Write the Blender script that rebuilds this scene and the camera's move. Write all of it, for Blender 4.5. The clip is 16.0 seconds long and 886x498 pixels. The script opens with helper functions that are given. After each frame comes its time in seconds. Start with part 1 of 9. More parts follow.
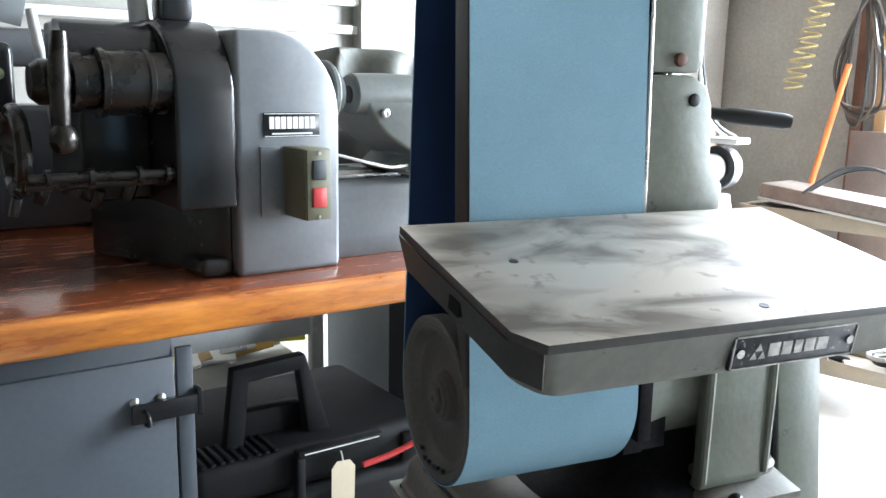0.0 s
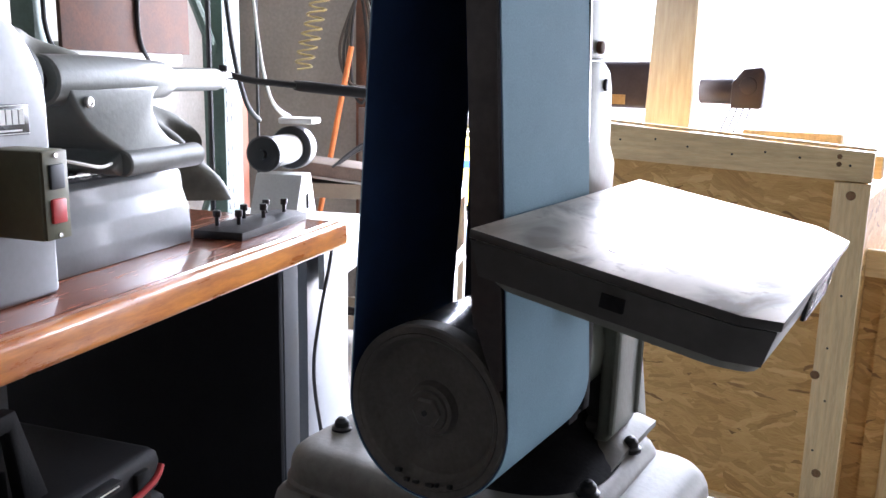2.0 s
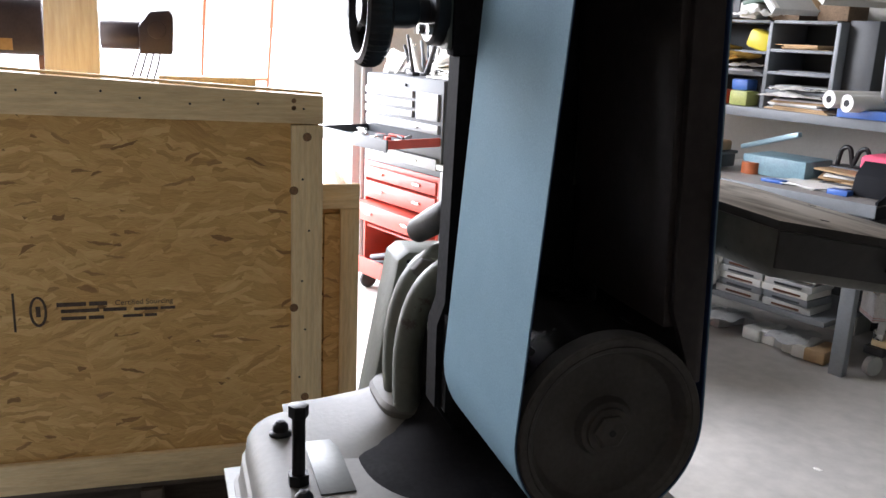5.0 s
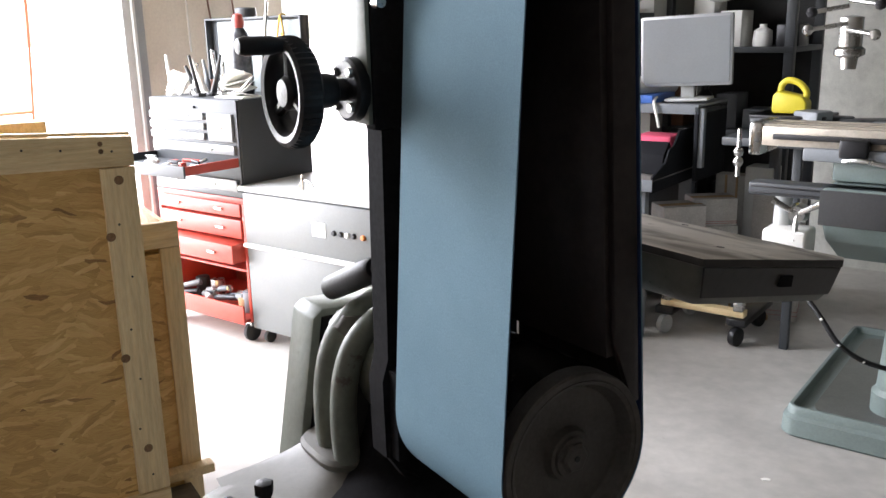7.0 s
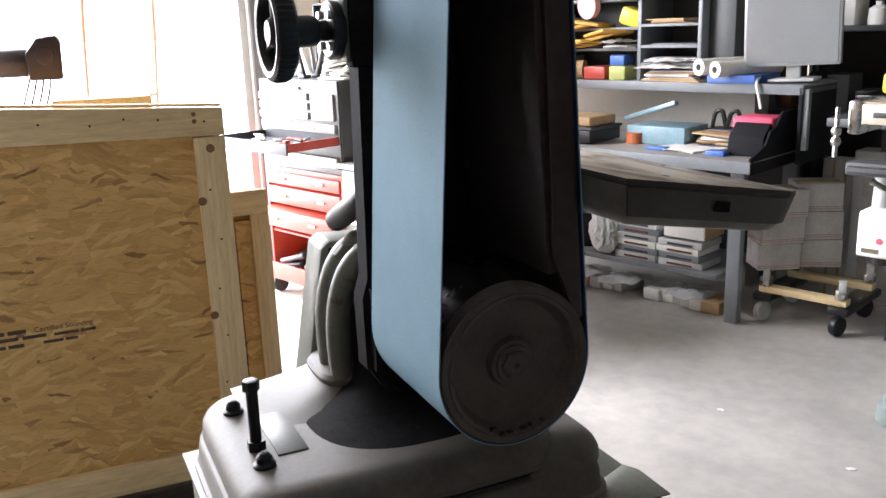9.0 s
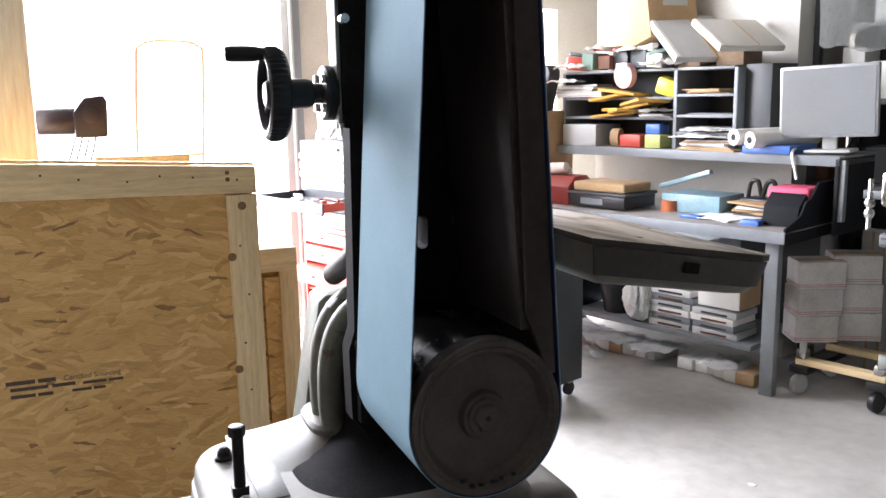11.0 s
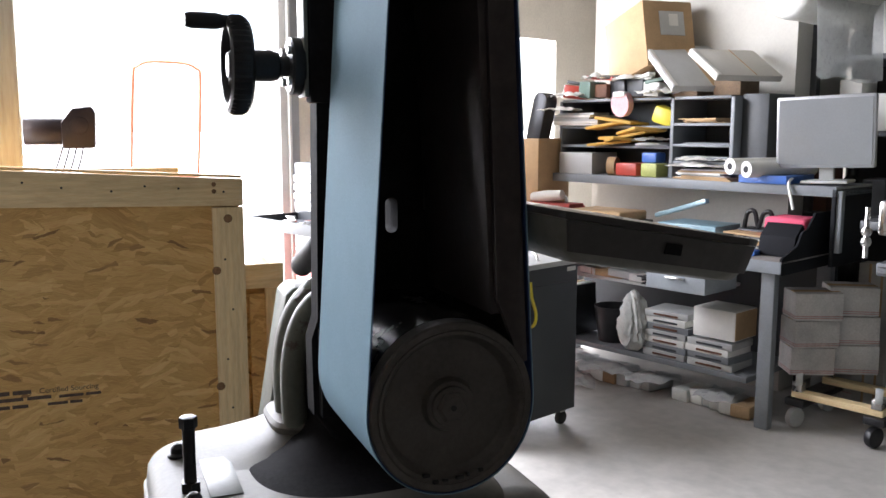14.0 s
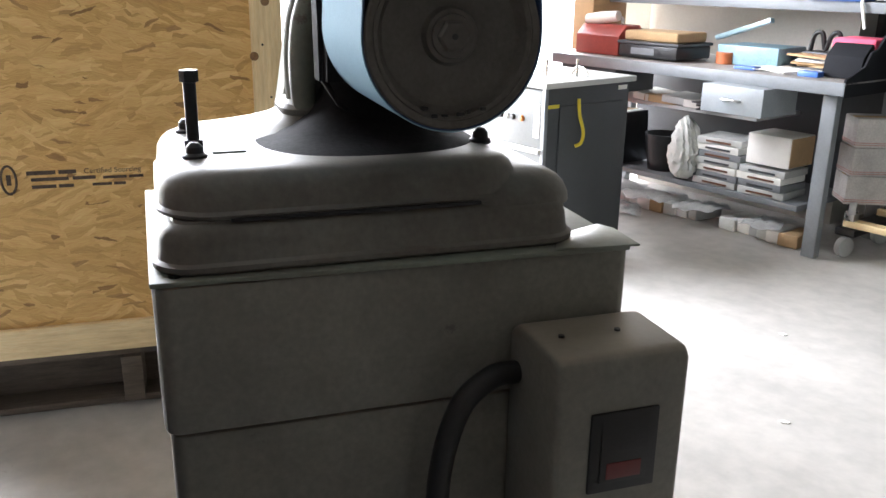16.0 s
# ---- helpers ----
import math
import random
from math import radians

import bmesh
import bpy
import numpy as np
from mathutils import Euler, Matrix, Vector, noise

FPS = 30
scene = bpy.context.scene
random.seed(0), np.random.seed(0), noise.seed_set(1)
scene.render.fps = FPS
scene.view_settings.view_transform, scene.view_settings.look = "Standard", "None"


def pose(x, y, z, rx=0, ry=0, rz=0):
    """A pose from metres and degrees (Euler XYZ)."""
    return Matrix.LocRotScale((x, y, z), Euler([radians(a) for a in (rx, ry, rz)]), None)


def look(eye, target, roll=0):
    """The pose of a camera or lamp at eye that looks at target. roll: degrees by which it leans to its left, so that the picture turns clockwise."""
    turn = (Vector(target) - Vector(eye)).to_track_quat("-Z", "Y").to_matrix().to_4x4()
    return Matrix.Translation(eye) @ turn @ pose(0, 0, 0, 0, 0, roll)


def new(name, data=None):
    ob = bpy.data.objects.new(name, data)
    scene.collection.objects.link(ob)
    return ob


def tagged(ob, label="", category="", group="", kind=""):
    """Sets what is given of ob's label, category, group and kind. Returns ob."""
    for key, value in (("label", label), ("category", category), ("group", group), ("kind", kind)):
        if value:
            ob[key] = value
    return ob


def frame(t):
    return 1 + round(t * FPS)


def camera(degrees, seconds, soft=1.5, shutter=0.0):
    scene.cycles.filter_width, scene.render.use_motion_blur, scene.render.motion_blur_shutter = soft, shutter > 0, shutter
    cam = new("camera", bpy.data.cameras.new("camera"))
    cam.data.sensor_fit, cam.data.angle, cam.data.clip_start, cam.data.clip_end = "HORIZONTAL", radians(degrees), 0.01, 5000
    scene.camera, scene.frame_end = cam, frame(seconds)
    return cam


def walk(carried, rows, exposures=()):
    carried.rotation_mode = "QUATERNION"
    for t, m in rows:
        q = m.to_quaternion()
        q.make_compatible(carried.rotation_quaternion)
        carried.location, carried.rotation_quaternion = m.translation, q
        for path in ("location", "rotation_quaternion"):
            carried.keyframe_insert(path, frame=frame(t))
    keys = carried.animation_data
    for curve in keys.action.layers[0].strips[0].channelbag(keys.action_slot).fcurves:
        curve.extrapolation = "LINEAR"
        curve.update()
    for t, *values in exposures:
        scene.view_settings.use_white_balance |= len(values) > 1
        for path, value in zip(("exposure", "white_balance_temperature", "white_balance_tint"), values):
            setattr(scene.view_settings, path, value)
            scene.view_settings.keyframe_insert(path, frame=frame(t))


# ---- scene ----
cam = camera(54.6, 16.0)
PATH = [
    (0, (-0.136, 0.04, 1.523), (0.643, 1.841, 1.135), 1.1),
    (0.5, (-0.193, 0.114, 1.519), (0.865, 1.776, 1.18), 2.6),
    (1, (-0.275, 0.181, 1.527), (0.979, 1.705, 1.202), 2.7),
    (1.5, (-0.378, 0.25, 1.53), (1.141, 1.484, 1.121), 0.9),
    (2, (-0.401, 0.338, 1.52), (1.273, 1.353, 1.112), 1.2),
    (2.5, (-0.403, 0.435, 1.515), (1.349, 1.334, 1.164), 1.6),
    (3, (-0.444, 0.556, 1.52), (1.436, 1.116, 1.132), 2.1),
    (3.5, (-0.446, 0.664, 1.521), (1.49, 0.897, 1.08), 1.6),
    (4, (-0.41, 0.763, 1.519), (1.547, 0.866, 1.117), 2.1),
    (4.5, (-0.374, 0.874, 1.517), (1.557, 0.586, 1.081), 2.9),
    (7, (-0.328, 1.089, 1.584), (1.304, 0.042, 1.094), -1.4),
    (7.5, (-0.349, 1.084, 1.575), (1.278, 0.003, 1.148), -1.8),
    (8, (-0.385, 1.066, 1.543), (1.231, 0.01, 1.018), -1.7),
    (8.5, (-0.43, 1.038, 1.542), (1.271, 0.145, 0.986), -1.6),
    (10.8, (-0.51, 0.969, 1.532), (1.316, 0.258, 1.128), -1.5),
    (11, (-0.513, 0.971, 1.537), (1.314, 0.242, 1.18), -1.1),
    (11.5, (-0.524, 0.973, 1.546), (1.317, 0.23, 1.303), -0.2),
    (12, (-0.532, 0.975, 1.554), (1.323, 0.242, 1.405), -0.3),
    (12.5, (-0.525, 0.972, 1.579), (1.324, 0.211, 1.52), -0.2),
    (13, (-0.515, 0.97, 1.591), (1.333, 0.208, 1.565), 0.0),
    (13.5, (-0.503, 0.954, 1.549), (1.346, 0.199, 1.433), 0.0),
    (14, (-0.486, 0.932, 1.482), (1.352, 0.193, 1.202), -0.0),
    (14.5, (-0.487, 0.92, 1.447), (1.339, 0.21, 1.043), 0.3),
    (15, (-0.492, 0.915, 1.422), (1.328, 0.242, 0.935), -0.4),
    (15.5, (-0.495, 0.904, 1.362), (1.318, 0.253, 0.826), 0.1),
    (16, (-0.505, 0.893, 1.304), (1.302, 0.293, 0.691), 0.8),
]
EXPOSURES = [(0.0, 3.8, 5900, 7), (0.5, 3.88, 5900, 9), (1.0, 3.4, 5900, 12), (1.5, 3.28, 6000, 16), (2.0, 3.05, 6000, 19), (2.5, 2.9, 6000, 20), (3.0, 2.6, 6000, 21), (4.0, 1.86, 6300, 19), (4.5, 2.12, 6400, 18), (7.0, 2.45, 6600, 16), (8.5, 2.62, 6700, 17), (11.0, 3.0, 6500, 18), (11.5, 2.8, 6500, 19), (12.0, 2.66, 6500, 18), (12.5, 2.22, 6500, 18), (13.0, 1.93, 6500, 17), (14.0, 2.42, 6500, 17), (14.5, 2.7, 6500, 17), (15.0, 2.92, 6500, 17), (16.0, 3.35, 6500, 14)]
walk(cam, [(t, look(eye, target, roll)) for t, eye, target, roll in PATH], EXPOSURES)

# ---- world and light ----
world = bpy.data.worlds.new("world")
scene.world = world
world.use_nodes = True
wn = world.node_tree.nodes
sky = wn.new("ShaderNodeTexSky")
sky.sky_type, sky.sun_disc = "NISHITA", False
sky.sun_elevation, sky.sun_rotation = radians(77), radians(-80)
sky.air_density, sky.dust_density = 1.0, 1.5
world.node_tree.links.new(sky.outputs[0], wn["Background"].inputs[0])
wn["Background"].inputs[1].default_value = 0.15
sun = new("sun", bpy.data.lights.new("sun", "SUN"))
sun.data.energy, sun.data.angle, sun.data.color = 5.0, radians(3), (1.0, 0.98, 0.95)
sun.matrix_world = look((-10, 1.7, 44), (0, 0, 0))

ROOM = radians(20)
RC, RS = math.cos(ROOM), math.sin(ROOM)


def room(u, v, z=0.0):
    """A place in the room's own axes (u along the benches, v across) as world metres."""
    return Vector((RC * u - RS * v, RS * u + RC * v, z))


# ---- materials ----
def mat(name, col, rough=0.6, metal=0.0, var=0.15, scale=8.0, bump=0.15, fine=120.0, stretch=(1, 1, 1), coat=0.0, col2=None, wear=None, dust=None):
    """A painted or raw surface: two scales of tone, grain in the gloss and a fine relief."""
    m = bpy.data.materials.new(name)
    m.use_nodes = True
    nt = m.node_tree
    n, l = nt.nodes, nt.links
    b = n["Principled BSDF"]
    tc, mp = n.new("ShaderNodeTexCoord"), n.new("ShaderNodeMapping")
    mp.inputs["Scale"].default_value = stretch
    l.new(tc.outputs["Object"], mp.inputs[0])
    big, small = n.new("ShaderNodeTexNoise"), n.new("ShaderNodeTexNoise")
    big.inputs["Scale"].default_value, big.inputs["Detail"].default_value, big.inputs["Roughness"].default_value = scale, 6, 0.65
    small.inputs["Scale"].default_value, small.inputs["Detail"].default_value = fine, 3
    l.new(mp.outputs[0], big.inputs[0]), l.new(mp.outputs[0], small.inputs[0])
    ramp = n.new("ShaderNodeValToRGB")
    lo = col2 or [c * (1 - var * 1.6) for c in col]
    hi = [min(1, c * (1 + var)) for c in col]
    ramp.color_ramp.elements[0].position, ramp.color_ramp.elements[1].position = 0.3, 0.7
    ramp.color_ramp.elements[0].color, ramp.color_ramp.elements[1].color = (*lo, 1), (*hi, 1)
    l.new(big.outputs[0], ramp.inputs[0])
    mix = n.new("ShaderNodeMix")
    mix.data_type, mix.blend_type = "RGBA", "OVERLAY"
    mix.inputs[0].default_value = min(1, var * 1.5)
    l.new(ramp.outputs[0], mix.inputs[6]), l.new(small.outputs[0], mix.inputs[7])
    out = mix.outputs[2]
    if wear:
        worn, edge = n.new("ShaderNodeTexNoise"), n.new("ShaderNodeValToRGB")
        worn.inputs["Scale"].default_value, worn.inputs["Detail"].default_value, worn.inputs["Roughness"].default_value = scale * 3, 8, 0.7
        edge.color_ramp.elements[0].position, edge.color_ramp.elements[1].position = wear[1], wear[1] + 0.05
        l.new(mp.outputs[0], worn.inputs[0]), l.new(worn.outputs[0], edge.inputs[0])
        over = n.new("ShaderNodeMix")
        over.data_type = "RGBA"
        over.inputs[7].default_value = (*wear[0], 1)
        l.new(edge.outputs[0], over.inputs[0]), l.new(out, over.inputs[6])
        out = over.outputs[2]
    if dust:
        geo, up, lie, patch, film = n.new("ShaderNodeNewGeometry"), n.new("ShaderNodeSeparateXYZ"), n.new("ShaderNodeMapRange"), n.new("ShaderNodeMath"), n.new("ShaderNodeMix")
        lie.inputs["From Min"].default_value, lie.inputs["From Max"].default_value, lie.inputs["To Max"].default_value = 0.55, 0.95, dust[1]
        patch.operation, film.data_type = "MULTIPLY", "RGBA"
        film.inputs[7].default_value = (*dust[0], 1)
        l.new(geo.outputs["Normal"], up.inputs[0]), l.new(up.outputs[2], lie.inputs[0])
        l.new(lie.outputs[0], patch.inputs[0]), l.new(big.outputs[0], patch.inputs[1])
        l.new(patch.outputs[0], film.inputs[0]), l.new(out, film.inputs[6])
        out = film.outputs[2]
    l.new(out, b.inputs["Base Color"])
    rr = n.new("ShaderNodeMapRange")
    rr.inputs["To Min"].default_value, rr.inputs["To Max"].default_value = max(0.02, rough - 0.12), min(1, rough + 0.12)
    l.new(big.outputs[0], rr.inputs[0]), l.new(rr.outputs[0], b.inputs["Roughness"])
    b.inputs["Metallic"].default_value = metal
    b.inputs["Coat Weight"].default_value = coat
    b.inputs["Coat Roughness"].default_value = 0.12
    if bump:
        bp = n.new("ShaderNodeBump")
        bp.inputs["Strength"].default_value, bp.inputs["Distance"].default_value = bump, 0.002
        l.new(small.outputs[0], bp.inputs["Height"]), l.new(bp.outputs[0], b.inputs["Normal"])
    return m


M_FLOOR = mat("concrete", (0.43, 0.415, 0.385), 0.5, var=0.13, scale=2.2, fine=14, bump=0.03, wear=((0.30, 0.28, 0.25), 0.66))
M_YARD = mat("yard_concrete", (0.62, 0.61, 0.58), 0.85, var=0.12, scale=0.6, fine=20)
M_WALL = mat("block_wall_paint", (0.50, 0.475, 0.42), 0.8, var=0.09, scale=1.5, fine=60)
M_DULL = mat("dull_grey_brown_wall", (0.30, 0.278, 0.25), 0.85, var=0.15, scale=2.0, fine=50)
M_UNSEEN_WALL = mat("unseen_dark_wall", (0.15, 0.135, 0.115), 0.85, var=0.15, scale=1.2, fine=40)
M_WHITE = mat("white_board", (0.8, 0.8, 0.77), 0.7, var=0.04, scale=2, fine=80)
M_BOARDS = mat("yellowed_white_boards", (0.40, 0.388, 0.352), 0.7, var=0.07, scale=1.6, fine=80)
M_PLASTER = mat("dusty_plasterboard", (0.52, 0.505, 0.46), 0.75, var=0.06, scale=1.6, fine=80)
M_CEIL = mat("unseen_dark_ceiling", (0.16, 0.15, 0.135), 0.85, var=0.1, scale=2)
M_GREEN = mat("grey_green_machine_paint", (0.180, 0.207, 0.172), 0.42, var=0.12, scale=11, fine=160, bump=0.12, col2=(0.140, 0.140, 0.117), wear=((0.11, 0.09, 0.075), 0.645))
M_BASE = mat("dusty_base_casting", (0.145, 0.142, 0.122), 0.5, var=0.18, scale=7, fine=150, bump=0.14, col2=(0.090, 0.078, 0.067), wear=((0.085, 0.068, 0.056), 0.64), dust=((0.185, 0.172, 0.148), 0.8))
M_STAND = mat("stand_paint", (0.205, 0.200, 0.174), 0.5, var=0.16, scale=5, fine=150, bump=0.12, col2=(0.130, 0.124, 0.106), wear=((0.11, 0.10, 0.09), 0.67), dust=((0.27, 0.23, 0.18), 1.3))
M_BELT = mat("abrasive_belt", (0.245, 0.385, 0.470), 0.7, var=0.13, scale=2.6, fine=900, bump=0.09, col2=(0.200, 0.325, 0.400))
M_BELT.node_tree.nodes["Principled BSDF"].inputs["Specular IOR Level"].default_value = 0.05
M_BACK = mat("belt_cloth", (0.018, 0.048, 0.140), 0.75, var=0.12, scale=25, fine=700, stretch=(1, 1, 1))
M_DUSTY = mat("dusty_wheel", (0.100, 0.092, 0.083), 0.55, 0.3, var=0.2, scale=18, fine=250)
M_STEEL = mat("machined_steel", (0.55, 0.54, 0.52), 0.28, 1.0, var=0.12, scale=12, fine=300, bump=0.05)
M_BLACK = mat("black_oxide", (0.02, 0.02, 0.022), 0.38, 0.3, var=0.2, scale=20, fine=300)
M_PLASTIC = mat("black_plastic", (0.012, 0.012, 0.0135), 0.5, var=0.15, scale=12, fine=250)
M_CASE = mat("matt_black_case", (0.008, 0.008, 0.0088), 0.65, var=0.2, scale=12, fine=250)
M_CASE.node_tree.nodes["Principled BSDF"].inputs["Specular IOR Level"].default_value = 0.25
M_PLATEN = mat("platen", (0.040, 0.032, 0.031), 0.5, 0.2, var=0.2, scale=30)
M_LATHE = mat("slate_grey_enamel", (0.160, 0.168, 0.177), 0.40, var=0.08, scale=10, fine=120, bump=0.05, coat=0.12)
M_LATHE_DARK = mat("dark_enamel", (0.016, 0.0158, 0.0158), 0.24, var=0.12, scale=10, bump=0.04)
M_LATHE_DARK.node_tree.nodes["Principled BSDF"].inputs["Specular IOR Level"].default_value = 0.42
M_TAIL = mat("tailstock_grey", (0.135, 0.145, 0.135), 0.4, 0.15, var=0.1, scale=14)
M_OLIVE = mat("olive_switch_box", (0.13, 0.125, 0.075), 0.5, var=0.08, scale=20)
M_RED = mat("red_button", (0.55, 0.05, 0.05), 0.4, var=0.05)
M_GREY = mat("grey_steel_paint", (0.19, 0.205, 0.22), 0.45, var=0.08, scale=6, fine=120, bump=0.06)
M_SLATE = mat("slate_cupboard_paint", (0.088, 0.100, 0.116), 0.42, var=0.08, scale=6, fine=120, bump=0.06)
M_MIDGREY = mat("mid_grey_panel", (0.135, 0.142, 0.140), 0.45, var=0.07, scale=5, bump=0.05)
M_LGREY = mat("light_grey_paint", (0.46, 0.47, 0.46), 0.5, var=0.07, scale=5, bump=0.05)
# Castings and small parts; shade on the castings is put into this near-black.
M_CASTDARK = mat("grimy_shaded_casting", (0.018, 0.0175, 0.019), 0.75, var=0.3, scale=16, fine=200)
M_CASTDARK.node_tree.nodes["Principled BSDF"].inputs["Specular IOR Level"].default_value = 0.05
# Dark green for grime, and for shade put into colour on table and arm.
M_GRIME_SHADE = mat("grimy_shaded_green_paint", (0.046, 0.043, 0.040), 0.5, var=0.2, scale=14, fine=160, bump=0.1)
M_PANEL = mat("matt_black_panel", (0.013, 0.0135, 0.016), 0.75, var=0.12, scale=5)
M_DGREY = mat("dark_grey_paint", (0.045, 0.05, 0.055), 0.5, var=0.1, scale=5, bump=0.05)
for m_ in (M_PANEL,):
    m_.node_tree.nodes["Principled BSDF"].inputs["Specular IOR Level"].default_value = 0.12
M_TEAL = mat("rack_green", (0.10, 0.16, 0.13), 0.5, var=0.14, scale=9, wear=((0.25, 0.24, 0.22), 0.66))
M_MILL = mat("mill_teal_grey", (0.155, 0.195, 0.185), 0.45, var=0.1, scale=6)
M_REDCAB = mat("red_cabinet", (0.44, 0.055, 0.035), 0.4, var=0.08, scale=6)
M_YELLOW = mat("faded_forklift_yellow", (0.82, 0.70, 0.14), 0.4, var=0.06, scale=4)
M_TYRE = mat("tyre", (0.03, 0.03, 0.03), 0.8, var=0.15, scale=12)
M_ORANGE = mat("orange_rim", (0.50, 0.15, 0.025), 0.5, var=0.1)
# Old cardboard; the dim light up high is put into its darker brown.
M_DIMCARD = mat("old_dimmed_cardboard", (0.20, 0.135, 0.085), 0.9, var=0.3, scale=5, bump=0.2, wear=((0.08, 0.06, 0.045), 0.6))
M_PAPER = mat("white_paper", (0.75, 0.74, 0.70), 0.8, var=0.04, scale=12)
M_CARD = mat("cardboard", (0.42, 0.28, 0.15), 0.85, var=0.1, scale=7, bump=0.1)
M_RUST = mat("rusty_brown_sheet", (0.13, 0.055, 0.03), 0.7, var=0.25, scale=9)
M_PINK = mat("pink_cloth", (0.75, 0.10, 0.18), 0.8, var=0.08)
M_BLUE = mat("blue_plastic", (0.05, 0.14, 0.45), 0.4, var=0.06)
M_MANILA = mat("manila_envelope", (0.58, 0.34, 0.07), 0.7, var=0.08)
M_SAFETY = mat("yellow_plastic", (0.64, 0.53, 0.04), 0.4, var=0.05)
M_FILM = mat("bubble_wrap", (0.60, 0.61, 0.58), 0.38, var=0.06, scale=40, fine=120, bump=0.6)
M_SHEER = mat("sheer_packing_film", (0.70, 0.72, 0.71), 0.3, var=0.06, scale=30, fine=120, bump=0.4)
M_SHEER.node_tree.nodes["Principled BSDF"].inputs["Alpha"].default_value = 0.55
M_TAUPE = mat("lathe_cover_cloth", (0.090, 0.091, 0.074), 0.7, var=0.22, scale=14, bump=0.3, fine=60)


def plank_mat(name, col, dark, along=(1.2, 14, 14), rough=0.6, coat=0.0, scale=6.0):
    """Sawn or varnished wood: rings stretched along the grain, with pores."""
    m = mat(name, col, rough, var=0.2, scale=scale, fine=30, stretch=along, coat=coat, col2=dark, bump=0.12)
    return m


M_PINE = plank_mat("pine_board", (0.78, 0.62, 0.36), (0.70, 0.53, 0.29))
M_PINE_V = plank_mat("pine_post", (0.78, 0.62, 0.36), (0.70, 0.53, 0.29), along=(14, 14, 1.2))
M_KNOT = plank_mat("pine_knot", (0.26, 0.15, 0.07), (0.16, 0.08, 0.03), along=(30, 30, 30))
M_BENCH = plank_mat("varnished_bench", (0.27, 0.075, 0.026), (0.10, 0.024, 0.009), along=(2.2, 16, 16), rough=0.25, coat=1.0, scale=5)
M_BENCHEDGE = mat("figured_bench_edge", (0.66, 0.245, 0.035), 0.3, var=0.16, scale=6, fine=26, stretch=(1.3, 6, 7), coat=0.6, col2=(0.30, 0.075, 0.016), bump=0.05)


